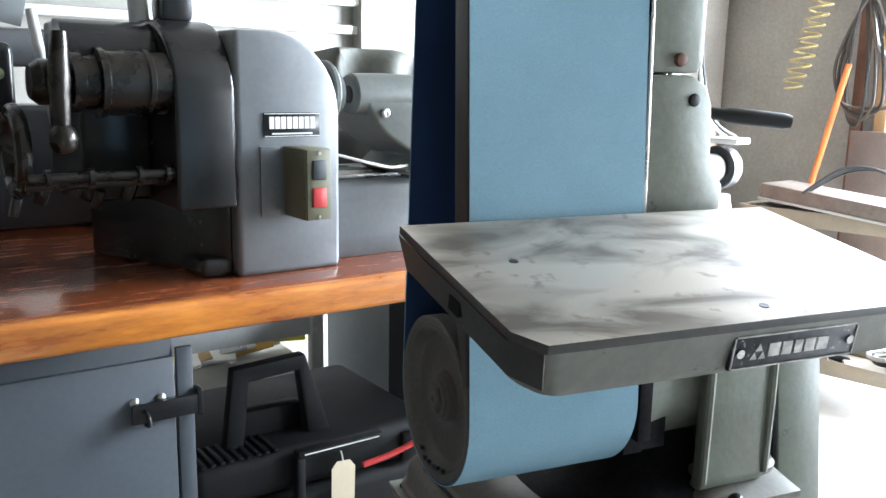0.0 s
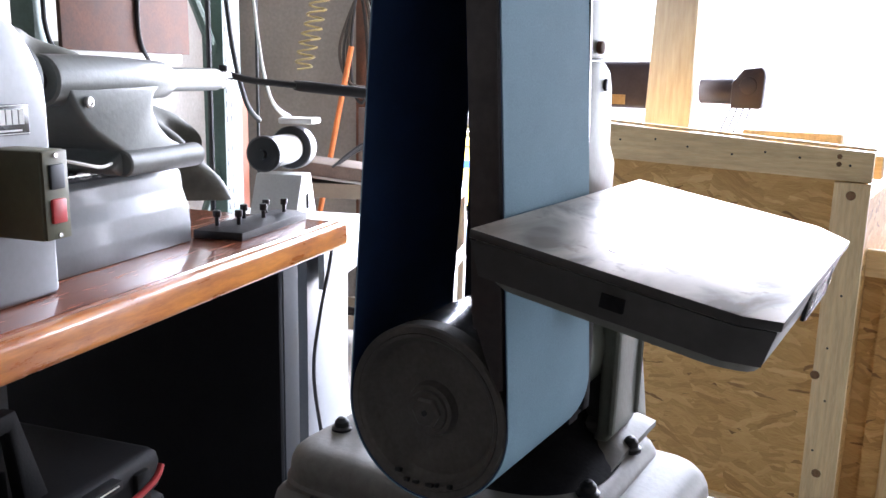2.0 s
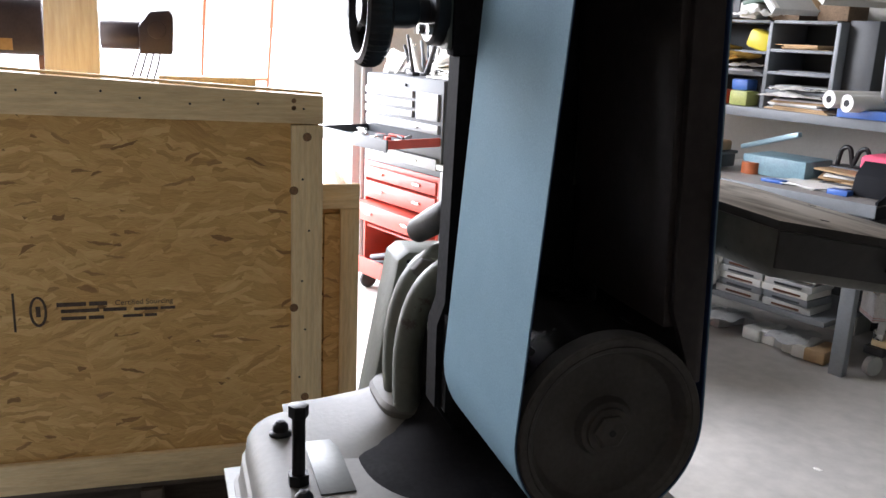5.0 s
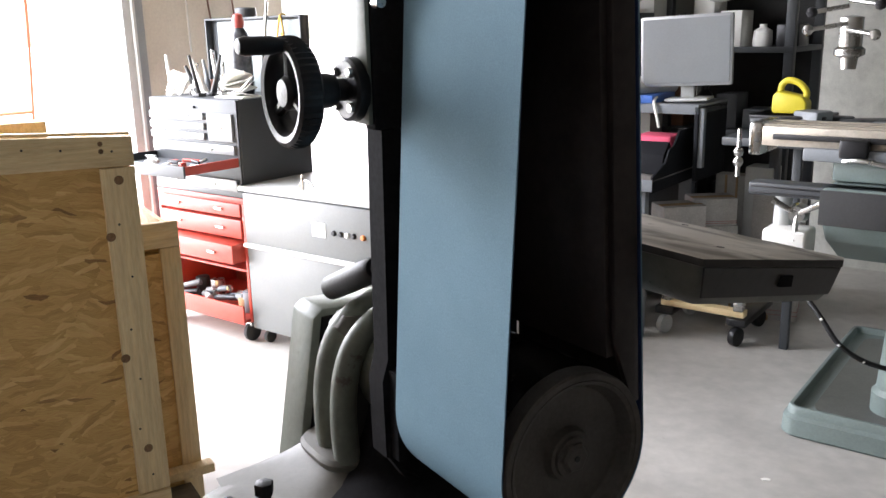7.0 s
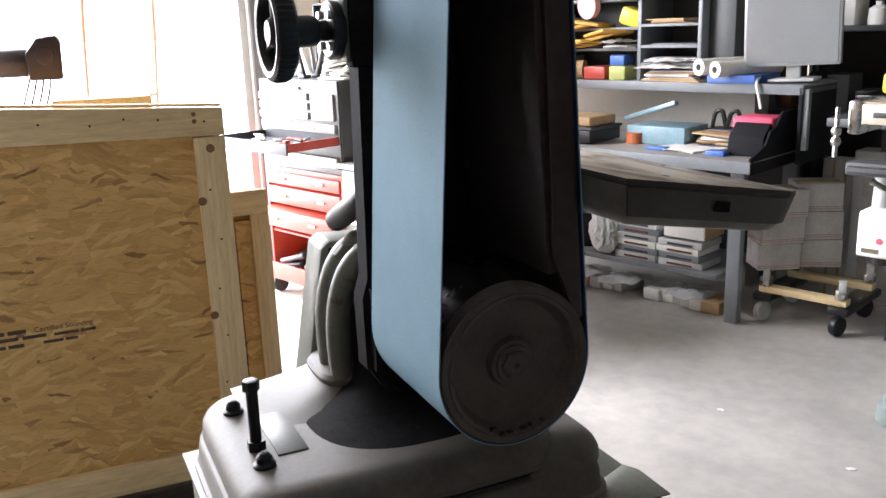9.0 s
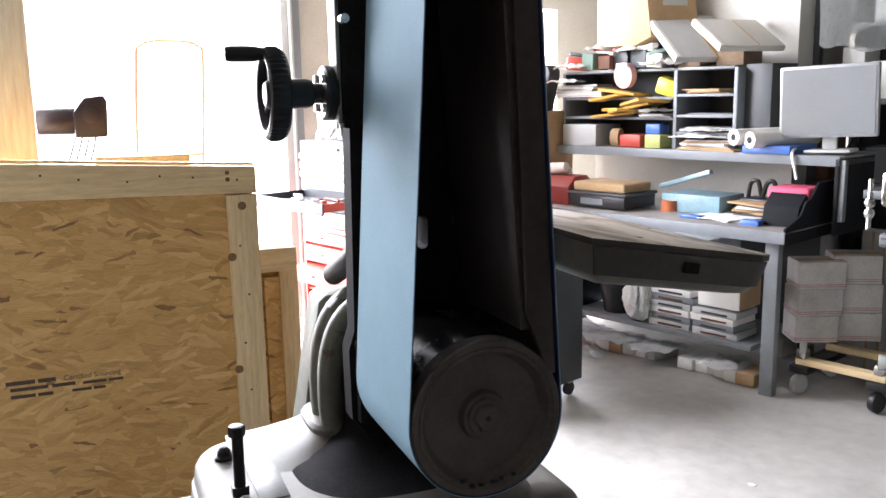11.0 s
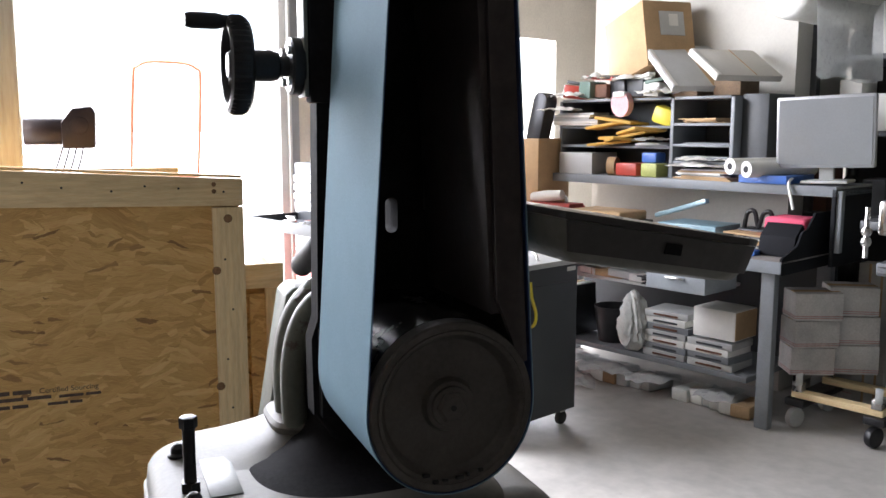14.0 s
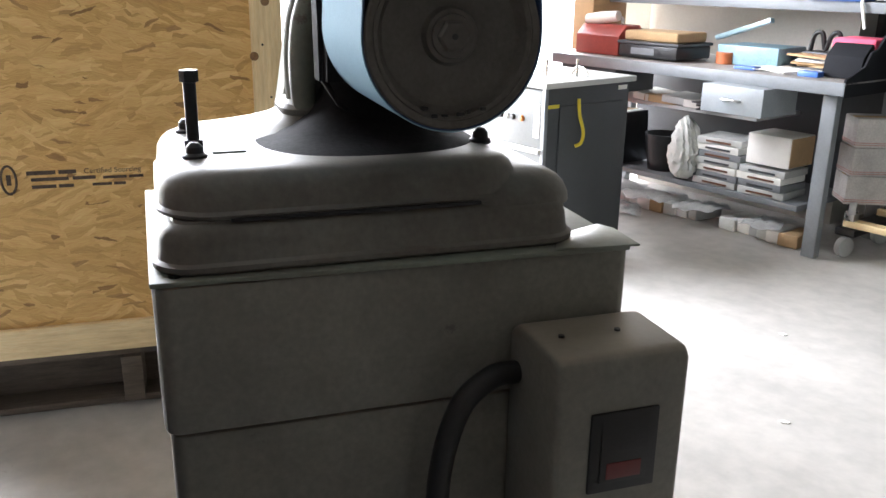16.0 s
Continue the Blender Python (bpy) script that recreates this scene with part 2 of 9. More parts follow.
def osb_mat():
    """Oriented strand board: overlapping flakes, each patch lying its own way, with grain along every flake."""
    m = bpy.data.materials.new("osb")
    m.use_nodes = True
    n, l = m.node_tree.nodes, m.node_tree.links
    b = n["Principled BSDF"]
    tc, sx, add, flat = n.new("ShaderNodeTexCoord"), n.new("ShaderNodeSeparateXYZ"), n.new("ShaderNodeMath"), n.new("ShaderNodeCombineXYZ")
    l.new(tc.outputs["Object"], sx.inputs[0])
    l.new(sx.outputs[0], add.inputs[0]), l.new(sx.outputs[1], add.inputs[1])
    l.new(add.outputs[0], flat.inputs[0]), l.new(sx.outputs[2], flat.inputs[1])
    warp, wv = n.new("ShaderNodeTexNoise"), n.new("ShaderNodeVectorMath")
    warp.inputs["Scale"].default_value, warp.inputs["Detail"].default_value = 26, 3
    wv.operation = "MULTIPLY_ADD"
    wv.inputs[1].default_value = (0.022, 0.022, 0.0)
    l.new(flat.outputs[0], warp.inputs[0]), l.new(warp.outputs["Color"], wv.inputs[0]), l.new(flat.outputs[0], wv.inputs[2])
    out, height = None, None
    layers = (((0.0, 0.0), 6.0, 0.6, 5.0, 10, None, (0.580, 0.341, 0.113), (0.666, 0.407, 0.141), (0.731, 0.472, 0.176)),
              ((3.3, 1.7), 7.0, 1.0, 6.0, 9, 0.50, (0.593, 0.349, 0.113), (0.691, 0.432, 0.153), (0.777, 0.522, 0.205)),
              ((6.1, 4.9), 9.0, 1.3, 6.5, 11, 0.68, (0.520, 0.297, 0.095), (0.698, 0.437, 0.158), (0.810, 0.561, 0.231)),
              ((9.4, 2.2), 8.0, 1.1, 5.0, 21, 0.966, (0.283, 0.150, 0.049), (0.383, 0.206, 0.067), (0.487, 0.280, 0.100)))
    for off, patch, spread, long_, sc, cut, lo, mid, hi in layers:
        mv, way, cs, ang = n.new("ShaderNodeMapping"), n.new("ShaderNodeTexVoronoi"), n.new("ShaderNodeSeparateColor"), n.new("ShaderNodeMapRange")
        mv.inputs["Location"].default_value = (*off, 0)
        way.voronoi_dimensions, way.inputs["Scale"].default_value = "2D", patch
        l.new(wv.outputs[0], mv.inputs[0]), l.new(mv.outputs[0], way.inputs[0]), l.new(way.outputs["Color"], cs.inputs[0])
        ang.inputs["To Min"].default_value, ang.inputs["To Max"].default_value = -spread / 2, spread / 2
        l.new(cs.outputs[0], ang.inputs[0])
        rot, mp, vo = n.new("ShaderNodeVectorRotate"), n.new("ShaderNodeMapping"), n.new("ShaderNodeTexVoronoi")
        rot.rotation_type = "Z_AXIS"
        l.new(mv.outputs[0], rot.inputs["Vector"]), l.new(ang.outputs[0], rot.inputs["Angle"])
        mp.inputs["Scale"].default_value = (1, long_, 1)
        vo.voronoi_dimensions, vo.inputs["Scale"].default_value = "2D", sc
        l.new(rot.outputs[0], mp.inputs[0]), l.new(mp.outputs[0], vo.inputs[0])
        gr, mg = n.new("ShaderNodeTexNoise"), n.new("ShaderNodeMapping")
        mg.inputs["Scale"].default_value = (1, 14, 1)
        gr.inputs["Scale"].default_value, gr.inputs["Detail"].default_value = 28, 4
        l.new(rot.outputs[0], mg.inputs[0]), l.new(mg.outputs[0], gr.inputs[0])
        rp, sep, ov = n.new("ShaderNodeValToRGB"), n.new("ShaderNodeSeparateColor"), n.new("ShaderNodeMix")
        l.new(vo.outputs["Color"], sep.inputs[0]), l.new(sep.outputs[0], rp.inputs[0])
        e = rp.color_ramp.elements
        e[0].color, e[1].color = (*lo, 1), (*hi, 1)
        e.new(0.5).color = (*mid, 1)
        ov.data_type, ov.blend_type = "RGBA", "OVERLAY"
        ov.inputs[0].default_value = 0.5
        l.new(rp.outputs[0], ov.inputs[6]), l.new(gr.outputs[0], ov.inputs[7])
        if cut is None:
            out, height = ov.outputs[2], sep.outputs[2]
            continue
        step = n.new("ShaderNodeMath")
        step.operation = "GREATER_THAN"
        step.inputs[1].default_value = cut
        l.new(sep.outputs[1], step.inputs[0])
        mx, mh = n.new("ShaderNodeMix"), n.new("ShaderNodeMix")
        mx.data_type = "RGBA"
        l.new(step.outputs[0], mx.inputs[0]), l.new(out, mx.inputs[6]), l.new(ov.outputs[2], mx.inputs[7])
        l.new(step.outputs[0], mh.inputs[0]), l.new(height, mh.inputs[2]), l.new(sep.outputs[2], mh.inputs[3])
        out, height = mx.outputs[2], mh.outputs[0]
    l.new(out, b.inputs["Base Color"])
    b.inputs["Roughness"].default_value = 0.62
    bp = n.new("ShaderNodeBump")
    bp.inputs["Strength"].default_value, bp.inputs["Distance"].default_value = 0.3, 0.002
    l.new(height, bp.inputs["Height"]), l.new(bp.outputs[0], b.inputs["Normal"])
    return m


def smear_mat():
    """Bare cast iron wiped with a dirty rag: swirled dark smears over a dull ground surface."""
    m = bpy.data.materials.new("smeared_cast_iron")
    m.use_nodes = True
    n, l = m.node_tree.nodes, m.node_tree.links
    b = n["Principled BSDF"]
    tc, mp = n.new("ShaderNodeTexCoord"), n.new("ShaderNodeMapping")
    mp.inputs["Scale"].default_value, mp.inputs["Rotation"].default_value = (2.6, 6.2, 4.0), (0, 0, 0.65)
    l.new(tc.outputs["Object"], mp.inputs[0])
    sw = n.new("ShaderNodeTexNoise")
    sw.inputs["Scale"].default_value, sw.inputs["Detail"].default_value, sw.inputs["Distortion"].default_value = 3.2, 5, 1.1
    l.new(mp.outputs[0], sw.inputs[0])
    rp = n.new("ShaderNodeValToRGB")
    e = rp.color_ramp.elements
    e[0].position, e[1].position = 0.34, 0.60
    e[0].color, e[1].color = (0.20, 0.178, 0.15, 1), (0.60, 0.555, 0.49, 1)
    e.new(0.45).color = (0.43, 0.395, 0.345, 1)
    l.new(sw.outputs[0], rp.inputs[0])
    sp, sr = n.new("ShaderNodeTexNoise"), n.new("ShaderNodeValToRGB")
    sp.inputs["Scale"].default_value, sp.inputs["Detail"].default_value = 55, 6
    sr.color_ramp.elements[0].position, sr.color_ramp.elements[1].position = 0.60, 0.74
    l.new(tc.outputs["Object"], sp.inputs[0]), l.new(sp.outputs[0], sr.inputs[0])
    mx = n.new("ShaderNodeMix")
    mx.data_type = "RGBA"
    mx.inputs[7].default_value = (0.22, 0.17, 0.13, 1)
    l.new(sr.outputs[0], mx.inputs[0]), l.new(rp.outputs[0], mx.inputs[6]), l.new(mx.outputs[2], b.inputs["Base Color"])
    rr = n.new("ShaderNodeMapRange")
    rr.inputs["To Min"].default_value, rr.inputs["To Max"].default_value = 0.50, 0.28
    l.new(sw.outputs[0], rr.inputs[0]), l.new(rr.outputs[0], b.inputs["Roughness"])
    b.inputs["Metallic"].default_value = 0.3
    bp = n.new("ShaderNodeBump")
    bp.inputs["Strength"].default_value, bp.inputs["Distance"].default_value = 0.05, 0.001
    l.new(sp.outputs[0], bp.inputs["Height"]), l.new(bp.outputs[0], b.inputs["Normal"])
    return m


M_TABLE = smear_mat()
M_OSB = osb_mat()


# ---- mesh helpers ----
def mesh():
    return bmesh.new()


def bevel(bm, edges, w, seg=2):
    bmesh.ops.bevel(bm, geom=list(edges), offset=w, segments=seg, profile=0.5, affect="EDGES", clamp_overlap=True)


def box(bm, c, s, bev=0.0, m=None, seg=2):
    """A block with centre c and sizes s, its edges rounded by bev, laid by the matrix m."""
    t = bmesh.new()
    bmesh.ops.create_cube(t, size=1.0, matrix=Matrix.Translation(c) @ Matrix.Diagonal((*s, 1)))
    if bev:
        bevel(t, t.edges, bev, seg)
    if m:
        t.transform(m)
    merge(bm, t)
    return bm


def merge(bm, t):
    tmp = bpy.data.meshes.new("tmp")
    t.to_mesh(tmp)
    t.free()
    bm.from_mesh(tmp)
    bpy.data.meshes.remove(tmp)


def cyl(bm, a, b, r, r2=None, seg=24, bev=0.0):
    """A round bar from a to b."""
    a, b = Vector(a), Vector(b)
    t = bmesh.new()
    d = (b - a).length
    bmesh.ops.create_cone(t, cap_ends=True, segments=seg, radius1=r, radius2=r if r2 is None else r2, depth=d)
    if bev:
        bevel(t, [e for e in t.edges if len(e.link_faces) == 2 and min(len(f.verts) for f in e.link_faces) == 4 and max(len(f.verts) for f in e.link_faces) > 4], bev)
    t.transform(Matrix.Translation((a + b) / 2) @ (b - a).to_track_quat("Z", "Y").to_matrix().to_4x4())
    merge(bm, t)
    return bm


def spin(bm, prof, at, axis, seg=40):
    """A turned piece: (radius, along) pairs round an axis through at."""
    q = Vector(axis).to_track_quat("Z", "Y")
    rings = []
    for r, h in prof:
        rings.append([bm.verts.new(Vector(at) + q @ Vector((max(r, 1e-5) * math.cos(2 * math.pi * k / seg), max(r, 1e-5) * math.sin(2 * math.pi * k / seg), h))) for k in range(seg)])
    for a, b in zip(rings, rings[1:]):
        for k in range(seg):
            bm.faces.new((a[k], a[(k + 1) % seg], b[(k + 1) % seg], b[k]))
    for ring, flip in ((rings[0], True), (rings[-1], False)):
        bm.faces.new(ring[::-1] if flip else ring)
    return bm


def prism(bm, poly, axis, a, b, bev=0.0, seg=2):
    """A flat outline (pairs) drawn out along x, y or z from a to b."""
    put = {"x": lambda p, h: (h, p[0], p[1]), "y": lambda p, h: (p[0], h, p[1]), "z": lambda p, h: (p[0], p[1], h)}[axis]
    t = bmesh.new()
    lo, hi = [t.verts.new(put(p, a)) for p in poly], [t.verts.new(put(p, b)) for p in poly]
    t.faces.new(lo), t.faces.new(hi)
    for k in range(len(poly)):
        t.faces.new((lo[k], lo[(k + 1) % len(poly)], hi[(k + 1) % len(poly)], hi[k]))
    bmesh.ops.recalc_face_normals(t, faces=t.faces)
    if bev:
        bevel(t, t.edges, bev, seg)
    merge(bm, t)
    return bm


def tube(bm, pts, r, seg=10, steps=6, radii=None):
    """A hose, cable or bent bar through pts, rounded between them."""
    P = [Vector(p) for p in pts]
    line, rad = [], []
    for i in range(len(P) - 1):
        p0, p1, p2, p3 = P[max(i - 1, 0)], P[i], P[i + 1], P[min(i + 2, len(P) - 1)]
        for k in range(steps):
            t = k / steps
            line.append(0.5 * (2 * p1 + (p2 - p0) * t + (2 * p0 - 5 * p1 + 4 * p2 - p3) * t * t + (3 * p1 - p0 - 3 * p2 + p3) * t ** 3))
            rad.append((radii[i] * (1 - t) + radii[i + 1] * t) if radii else r)
    line.append(P[-1]), rad.append(radii[-1] if radii else r)
    rings, up = [], None
    for i, p in enumerate(line):
        d = (line[min(i + 1, len(line) - 1)] - line[max(i - 1, 0)]).normalized()
        side = d.orthogonal().normalized() if up is None else (up - d * up.dot(d)).normalized()
        up = side
        other = d.cross(side)
        rings.append([bm.verts.new(p + rad[i] * (math.cos(2 * math.pi * k / seg) * side + math.sin(2 * math.pi * k / seg) * other)) for k in range(seg)])
    for a, b in zip(rings, rings[1:]):
        for k in range(seg):
            bm.faces.new((a[k], a[(k + 1) % seg], b[(k + 1) % seg], b[k]))
    bm.faces.new(rings[0][::-1]), bm.faces.new(rings[-1])
    return bm


def rounded(w, h, r, n=5, cx=0.0, cy=0.0):
    """The outline of a rectangle with round corners."""
    out = []
    for sx, sy, a in ((1, 1, 0), (-1, 1, 90), (-1, -1, 180), (1, -1, 270)):
        for k in range(n + 1):
            t = radians(a + 90 * k / n)
            out.append((cx + sx * (w / 2 - r) + r * math.cos(t), cy + sy * (h / 2 - r) + r * math.sin(t)))
    return out


def thing(name, label, category, at=(0, 0, 0), turn=0.0, group=""):
    ob = new(name)
    ob.matrix_basis = pose(*at, 0, 0, turn)
    return tagged(ob, label, category, group)


def part(name, bm, material, parent, label="", world=False, smooth=32):
    """One mesh object under a thing or a part. world: the mesh is given in world metres, or in metres off a place given as a vector."""
    if world:
        if isinstance(world, Vector):
            bm.transform(Matrix.Translation(world))
        top = parent
        while top.parent:
            top = top.parent
        bm.transform(top.matrix_basis.inverted())
    bmesh.ops.recalc_face_normals(bm, faces=bm.faces)
    data = bpy.data.meshes.new(name)
    bm.to_mesh(data)
    bm.free()
    data.materials.append(material)
    data.polygons.foreach_set("use_smooth", [True] * len(data.polygons))
    data.set_sharp_from_angle(angle=radians(smooth))
    ob = new(name, data)
    ob.parent = parent
    if label:
        ob["label"] = label
    return ob


def single(name, bm, material, label, category, kind="", at=(0, 0, 0), turn=0.0, group=""):
    """A thing or piece of the setting that is one mesh."""
    bmesh.ops.recalc_face_normals(bm, faces=bm.faces)
    data = bpy.data.meshes.new(name)
    bm.to_mesh(data)
    bm.free()
    data.materials.append(material)
    data.polygons.foreach_set("use_smooth", [True] * len(data.polygons))
    data.set_sharp_from_angle(angle=radians(32))
    ob = new(name, data)
    ob.matrix_basis = pose(*at, 0, 0, turn)
    return tagged(ob, label, category, group, kind)


# ---- the large structure, in the room's axes ----
DEG = 20.0


def slab(name, u0, u1, v0, v1, z0, z1, m, label, category, bev=0.0):
    return single(name, box(mesh(), ((u0 + u1) / 2, (v0 + v1) / 2, (z0 + z1) / 2), (u1 - u0, v1 - v0, z1 - z0), bev), m, label, category, "structure", turn=DEG)


slab("floor", -8.0, 4.9, -5.3, 2.8, -0.12, 0.0, M_FLOOR, "worn pale grey concrete workshop floor", "floor")
slab("ground", -300, 300, -300, 300, -0.5, -0.124, M_YARD, "sunlit pale concrete yard outside the big doors", "ground")
slab("apron", 4.9, 14.0, -7.0, 7.0, -0.124, -0.03, M_YARD, "pale concrete apron in front of the doors", "pavement")
E0, E1 = 4.7, 4.9
slab("wall_east", E0, E1, 1.66, 2.8, 0, 4.0, M_DULL, "dull grey-brown wall beside the open roller door", "wall")
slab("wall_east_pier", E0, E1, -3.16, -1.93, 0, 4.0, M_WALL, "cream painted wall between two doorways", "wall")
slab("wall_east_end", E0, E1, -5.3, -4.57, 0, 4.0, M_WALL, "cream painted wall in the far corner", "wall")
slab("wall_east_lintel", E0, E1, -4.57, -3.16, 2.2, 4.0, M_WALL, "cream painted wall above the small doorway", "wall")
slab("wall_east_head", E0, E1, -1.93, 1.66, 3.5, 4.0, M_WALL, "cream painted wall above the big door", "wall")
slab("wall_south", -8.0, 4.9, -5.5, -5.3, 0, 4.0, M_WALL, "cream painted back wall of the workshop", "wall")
# Far wall and ceiling are unseen additions, kept dark to cut bounced light.
slab("wall_west", -8.2, -8.0, -5.5, 3.0, 0, 4.0, M_UNSEEN_WALL, "unseen wall closing the far end of the shop, dark to cut bounced light", "wall")
slab("wall_north", -8.0, 4.9, 2.8, 3.0, 0, 4.0, M_BOARDS, "white panelled wall behind the lathe bench", "wall")
slab("ceiling", -8.2, 4.9, -5.5, 3.0, 4.0, 4.15, M_CEIL, "unseen workshop ceiling, dark to cut bounced light", "ceiling")
bm = mesh()
prism(bm, [(2.1, 0), (3.46, 0), (3.46, 2.33), (3.2, 2.345), (2.95, 2.37), (2.7, 2.385), (2.5, 2.42), (2.36, 2.43), (2.31, 2.50), (2.15, 2.54), (2.1, 2.54)], "y", -4.15, -3.52)
single("partition", bm, M_PLASTER, "white plasterboard partition with a ragged top behind the desk", "wall", "structure", turn=DEG)


def area(name, at, target, w, h, power, col=(1, 1, 1)):
    lamp = new(name, bpy.data.lights.new(name, "AREA"))
    lamp.data.shape, lamp.data.size, lamp.data.size_y, lamp.data.energy, lamp.data.color = "RECTANGLE", w, h, power, col
    lamp.matrix_world = look(at, target)
    return lamp


area("door_daylight", room(4.95, -0.1, 1.8), room(0, -0.1, -0.6), 3.5, 3.3, 135, (0.94, 0.97, 1.0))
area("doorway_daylight", room(4.95, -3.9, 1.15), room(0, -3.0, 1.2), 1.4, 2.1, 45, (0.94, 0.97, 1.0))

# ---- the belt sander ----
sander = thing("belt_sander", "grey-green cast-iron vertical belt sander with a blue abrasive belt", "sander", (0.33, 0.70, 1.064))
X0, X1 = 0.1320, 0.288
WC, WR, TC, TR = (0.6745, 1.2575), 0.0715, (0.673, 1.7135), 0.0435
WHEEL, TOP, COLUMN, FLANGE = Vector((-0.0145, 0, 0)), Vector((-0.0145, 0.0075, 0.0015)), Vector((-0.012, 0.003, 0.005)), Vector((-0.010, 0.004, 0.001))


def belt_loop(off, n=28):
    """The outline of a band round the drive wheel and the idler, off metres outside them."""
    d = Vector(TC) - Vector(WC)
    lean = math.atan2(d.y, d.x)
    a = math.acos((WR - TR) / d.length)
    pts = []
    for c, r, s, e in ((WC, WR, lean + a, lean - a + 2 * math.pi), (TC, TR, lean - a, lean + a)):
        for k in range(n + 1):
            t = s + (e - s) * k / n
            pts.append((c[0] + (r + off) * math.cos(t), c[1] + (r + off) * math.sin(t)))
    return pts


def band(o0, o1, x0, x1):
    bm = mesh()
    a, b = belt_loop(o0), belt_loop(o1)
    n = len(a)
    V = [[bm.verts.new((x, p[0], p[1])) for p in loop] for loop, x in ((a, x0), (a, x1), (b, x1), (b, x0))]
    for k in range(n):
        j = (k + 1) % n
        for q in range(4):
            r = (q + 1) % 4
            bm.faces.new((V[q][k], V[q][j], V[r][j], V[r][k]))
    return bm


part("abrasive_belt", band(0.0009, 0.0018, X0, X1), M_BELT, sander, "light blue coarse abrasive belt", True)
part("belt_backing", band(0.0, 0.0009, X0 + 0.0004, X1 - 0.0004), M_BACK, sander, "dark blue cloth backing of the belt", True)
wheel = part("drive_wheel", spin(mesh(), [(0.0, 0.152), (0.0185, 0.152), (0.0205, 0.1525), (0.0215, 0.155), (0.023, 0.159), (0.028, 0.1605), (0.042, 0.1597), (0.0545, 0.158), (0.0565, 0.1562), (0.0585, 0.150), (0.0605, 0.1472), (0.0635, 0.1460), (0.0640, 0.1468), (0.0648, 0.1460), (0.0695, 0.1455), (0.0710, 0.147), (0.0710, 0.162), (0.0, 0.162)], (0, *WC), (1, 0, 0), 64), M_DUSTY, sander, "dust-covered cast drive wheel", WHEEL)
part("wheel_barrel", spin(mesh(), [(0, 0.1625), (0.0712, 0.1625), (0.0712, 0.299), (0, 0.299)], (0, *WC), (1, 0, 0), 64), mat("polished_black_barrel", (0.05, 0.047, 0.045), 0.25, 0.8, var=0.15, scale=20), wheel, "smooth dark wheel barrel", WHEEL)
part("hub_nut", spin(mesh(), [(0.0, 0.1455), (0.0105, 0.1455), (0.0130, 0.1472), (0.0130, 0.152), (0, 0.152)], (0, *WC), (1, 0, 0), 6), M_DUSTY, wheel, "hexagonal hub nut", WHEEL)
part("hub_washer", spin(mesh(), [(0.0, 0.1495), (0.0165, 0.1495), (0.0175, 0.1530), (0, 0.1530)], (0, *WC), (1, 0, 0), 32), M_DUSTY, wheel, "", WHEEL)
part("hub_centre", spin(mesh(), [(0.0, 0.1448), (0.0025, 0.1448), (0.0028, 0.147), (0, 0.147)], (0, *WC), (1, 0, 0), 12), M_BLACK, wheel, "", WHEEL)
random.seed(3)
for k in range(6):
    a = radians(-112 + 9 * k + random.uniform(-3, 3))
    r = 0.0605 + random.uniform(-0.002, 0.002)
    part("crust", box(mesh(), (0.1462, WC[0] + r * math.cos(a), WC[1] + r * math.sin(a)), (0.004, random.uniform(0.003, 0.007), random.uniform(0.002, 0.004)), 0.0008), M_BLACK, wheel, "", WHEEL)
idler = part("idler_roller", spin(mesh(), [(0.0, 0.162), (0.030, 0.162), (0.0335, 0.156), (0.0355, 0.155), (0.0375, 0.157), (0.0395, 0.157), (0.0415, 0.1515), (0.0430, 0.1525), (0.0430, 0.3), (0, 0.3)], (0, *TC), (1, 0, 0), 48), M_BLACK, sander, "black idler roller at the top", WHEEL)
part("roller_cap", spin(mesh(), [(0.0, 0.139), (0.0115, 0.139), (0.0135, 0.1405), (0.0145, 0.144), (0.0235, 0.1455), (0.0255, 0.149), (0.0255, 0.162), (0, 0.162)], (0, *TC), (1, 0, 0), 32), M_BLACK, idler, "", WHEEL)
arm = mesh()
prism(arm, [(0.637, 1.625), (0.648, 1.615), (0.671, 1.615), (0.682, 1.625), (0.685, 1.705), (0.678, 1.728), (0.664, 1.736), (0.650, 1.728), (0.643, 1.705)], "x", 0.146, 0.158, 0.002)
part("idler_arm", arm, M_BLACK, sander, "black idler carrying arm", TOP)
bm = mesh()
prism(bm, [(0.6098, 1.330), (0.6385, 1.330), (0.6575, 1.672), (0.6290, 1.672)], "x", 0.1535, 0.2965, 0.002)
part("platen", bm, M_PLATEN, sander, "brown graphite-faced backing platen", WHEEL)
bm = mesh()
prism(bm, [(0.6074, 1.290), (0.614, 1.288), (0.636, 1.345), (0.6505, 1.672), (0.6290, 1.672)], "x", 0.1468, 0.1530, 0.001)
part("platen_edge", bm, M_PLATEN, sander, "dark brown platen edge", WHEEL)
# the column behind the belt: a thin web with a slot, a heavier head with two flanges


def holed(outer, inner, a, b):
    """A plate across x from a to b with the outline outer (y, z) and one opening."""
    bm = mesh()
    edges = []
    for loop in (outer, inner):
        vs = [bm.verts.new((a, *p)) for p in loop]
        edges += [bm.edges.new((vs[k], vs[(k + 1) % len(vs)])) for k in range(len(vs))]
    bmesh.ops.triangle_fill(bm, edges=edges, use_beauty=True)
    ext = bmesh.ops.extrude_face_region(bm, geom=bm.faces[:])
    for v in ext["geom"]:
        if isinstance(v, bmesh.types.BMVert):
            v.co.x = b
    return bm


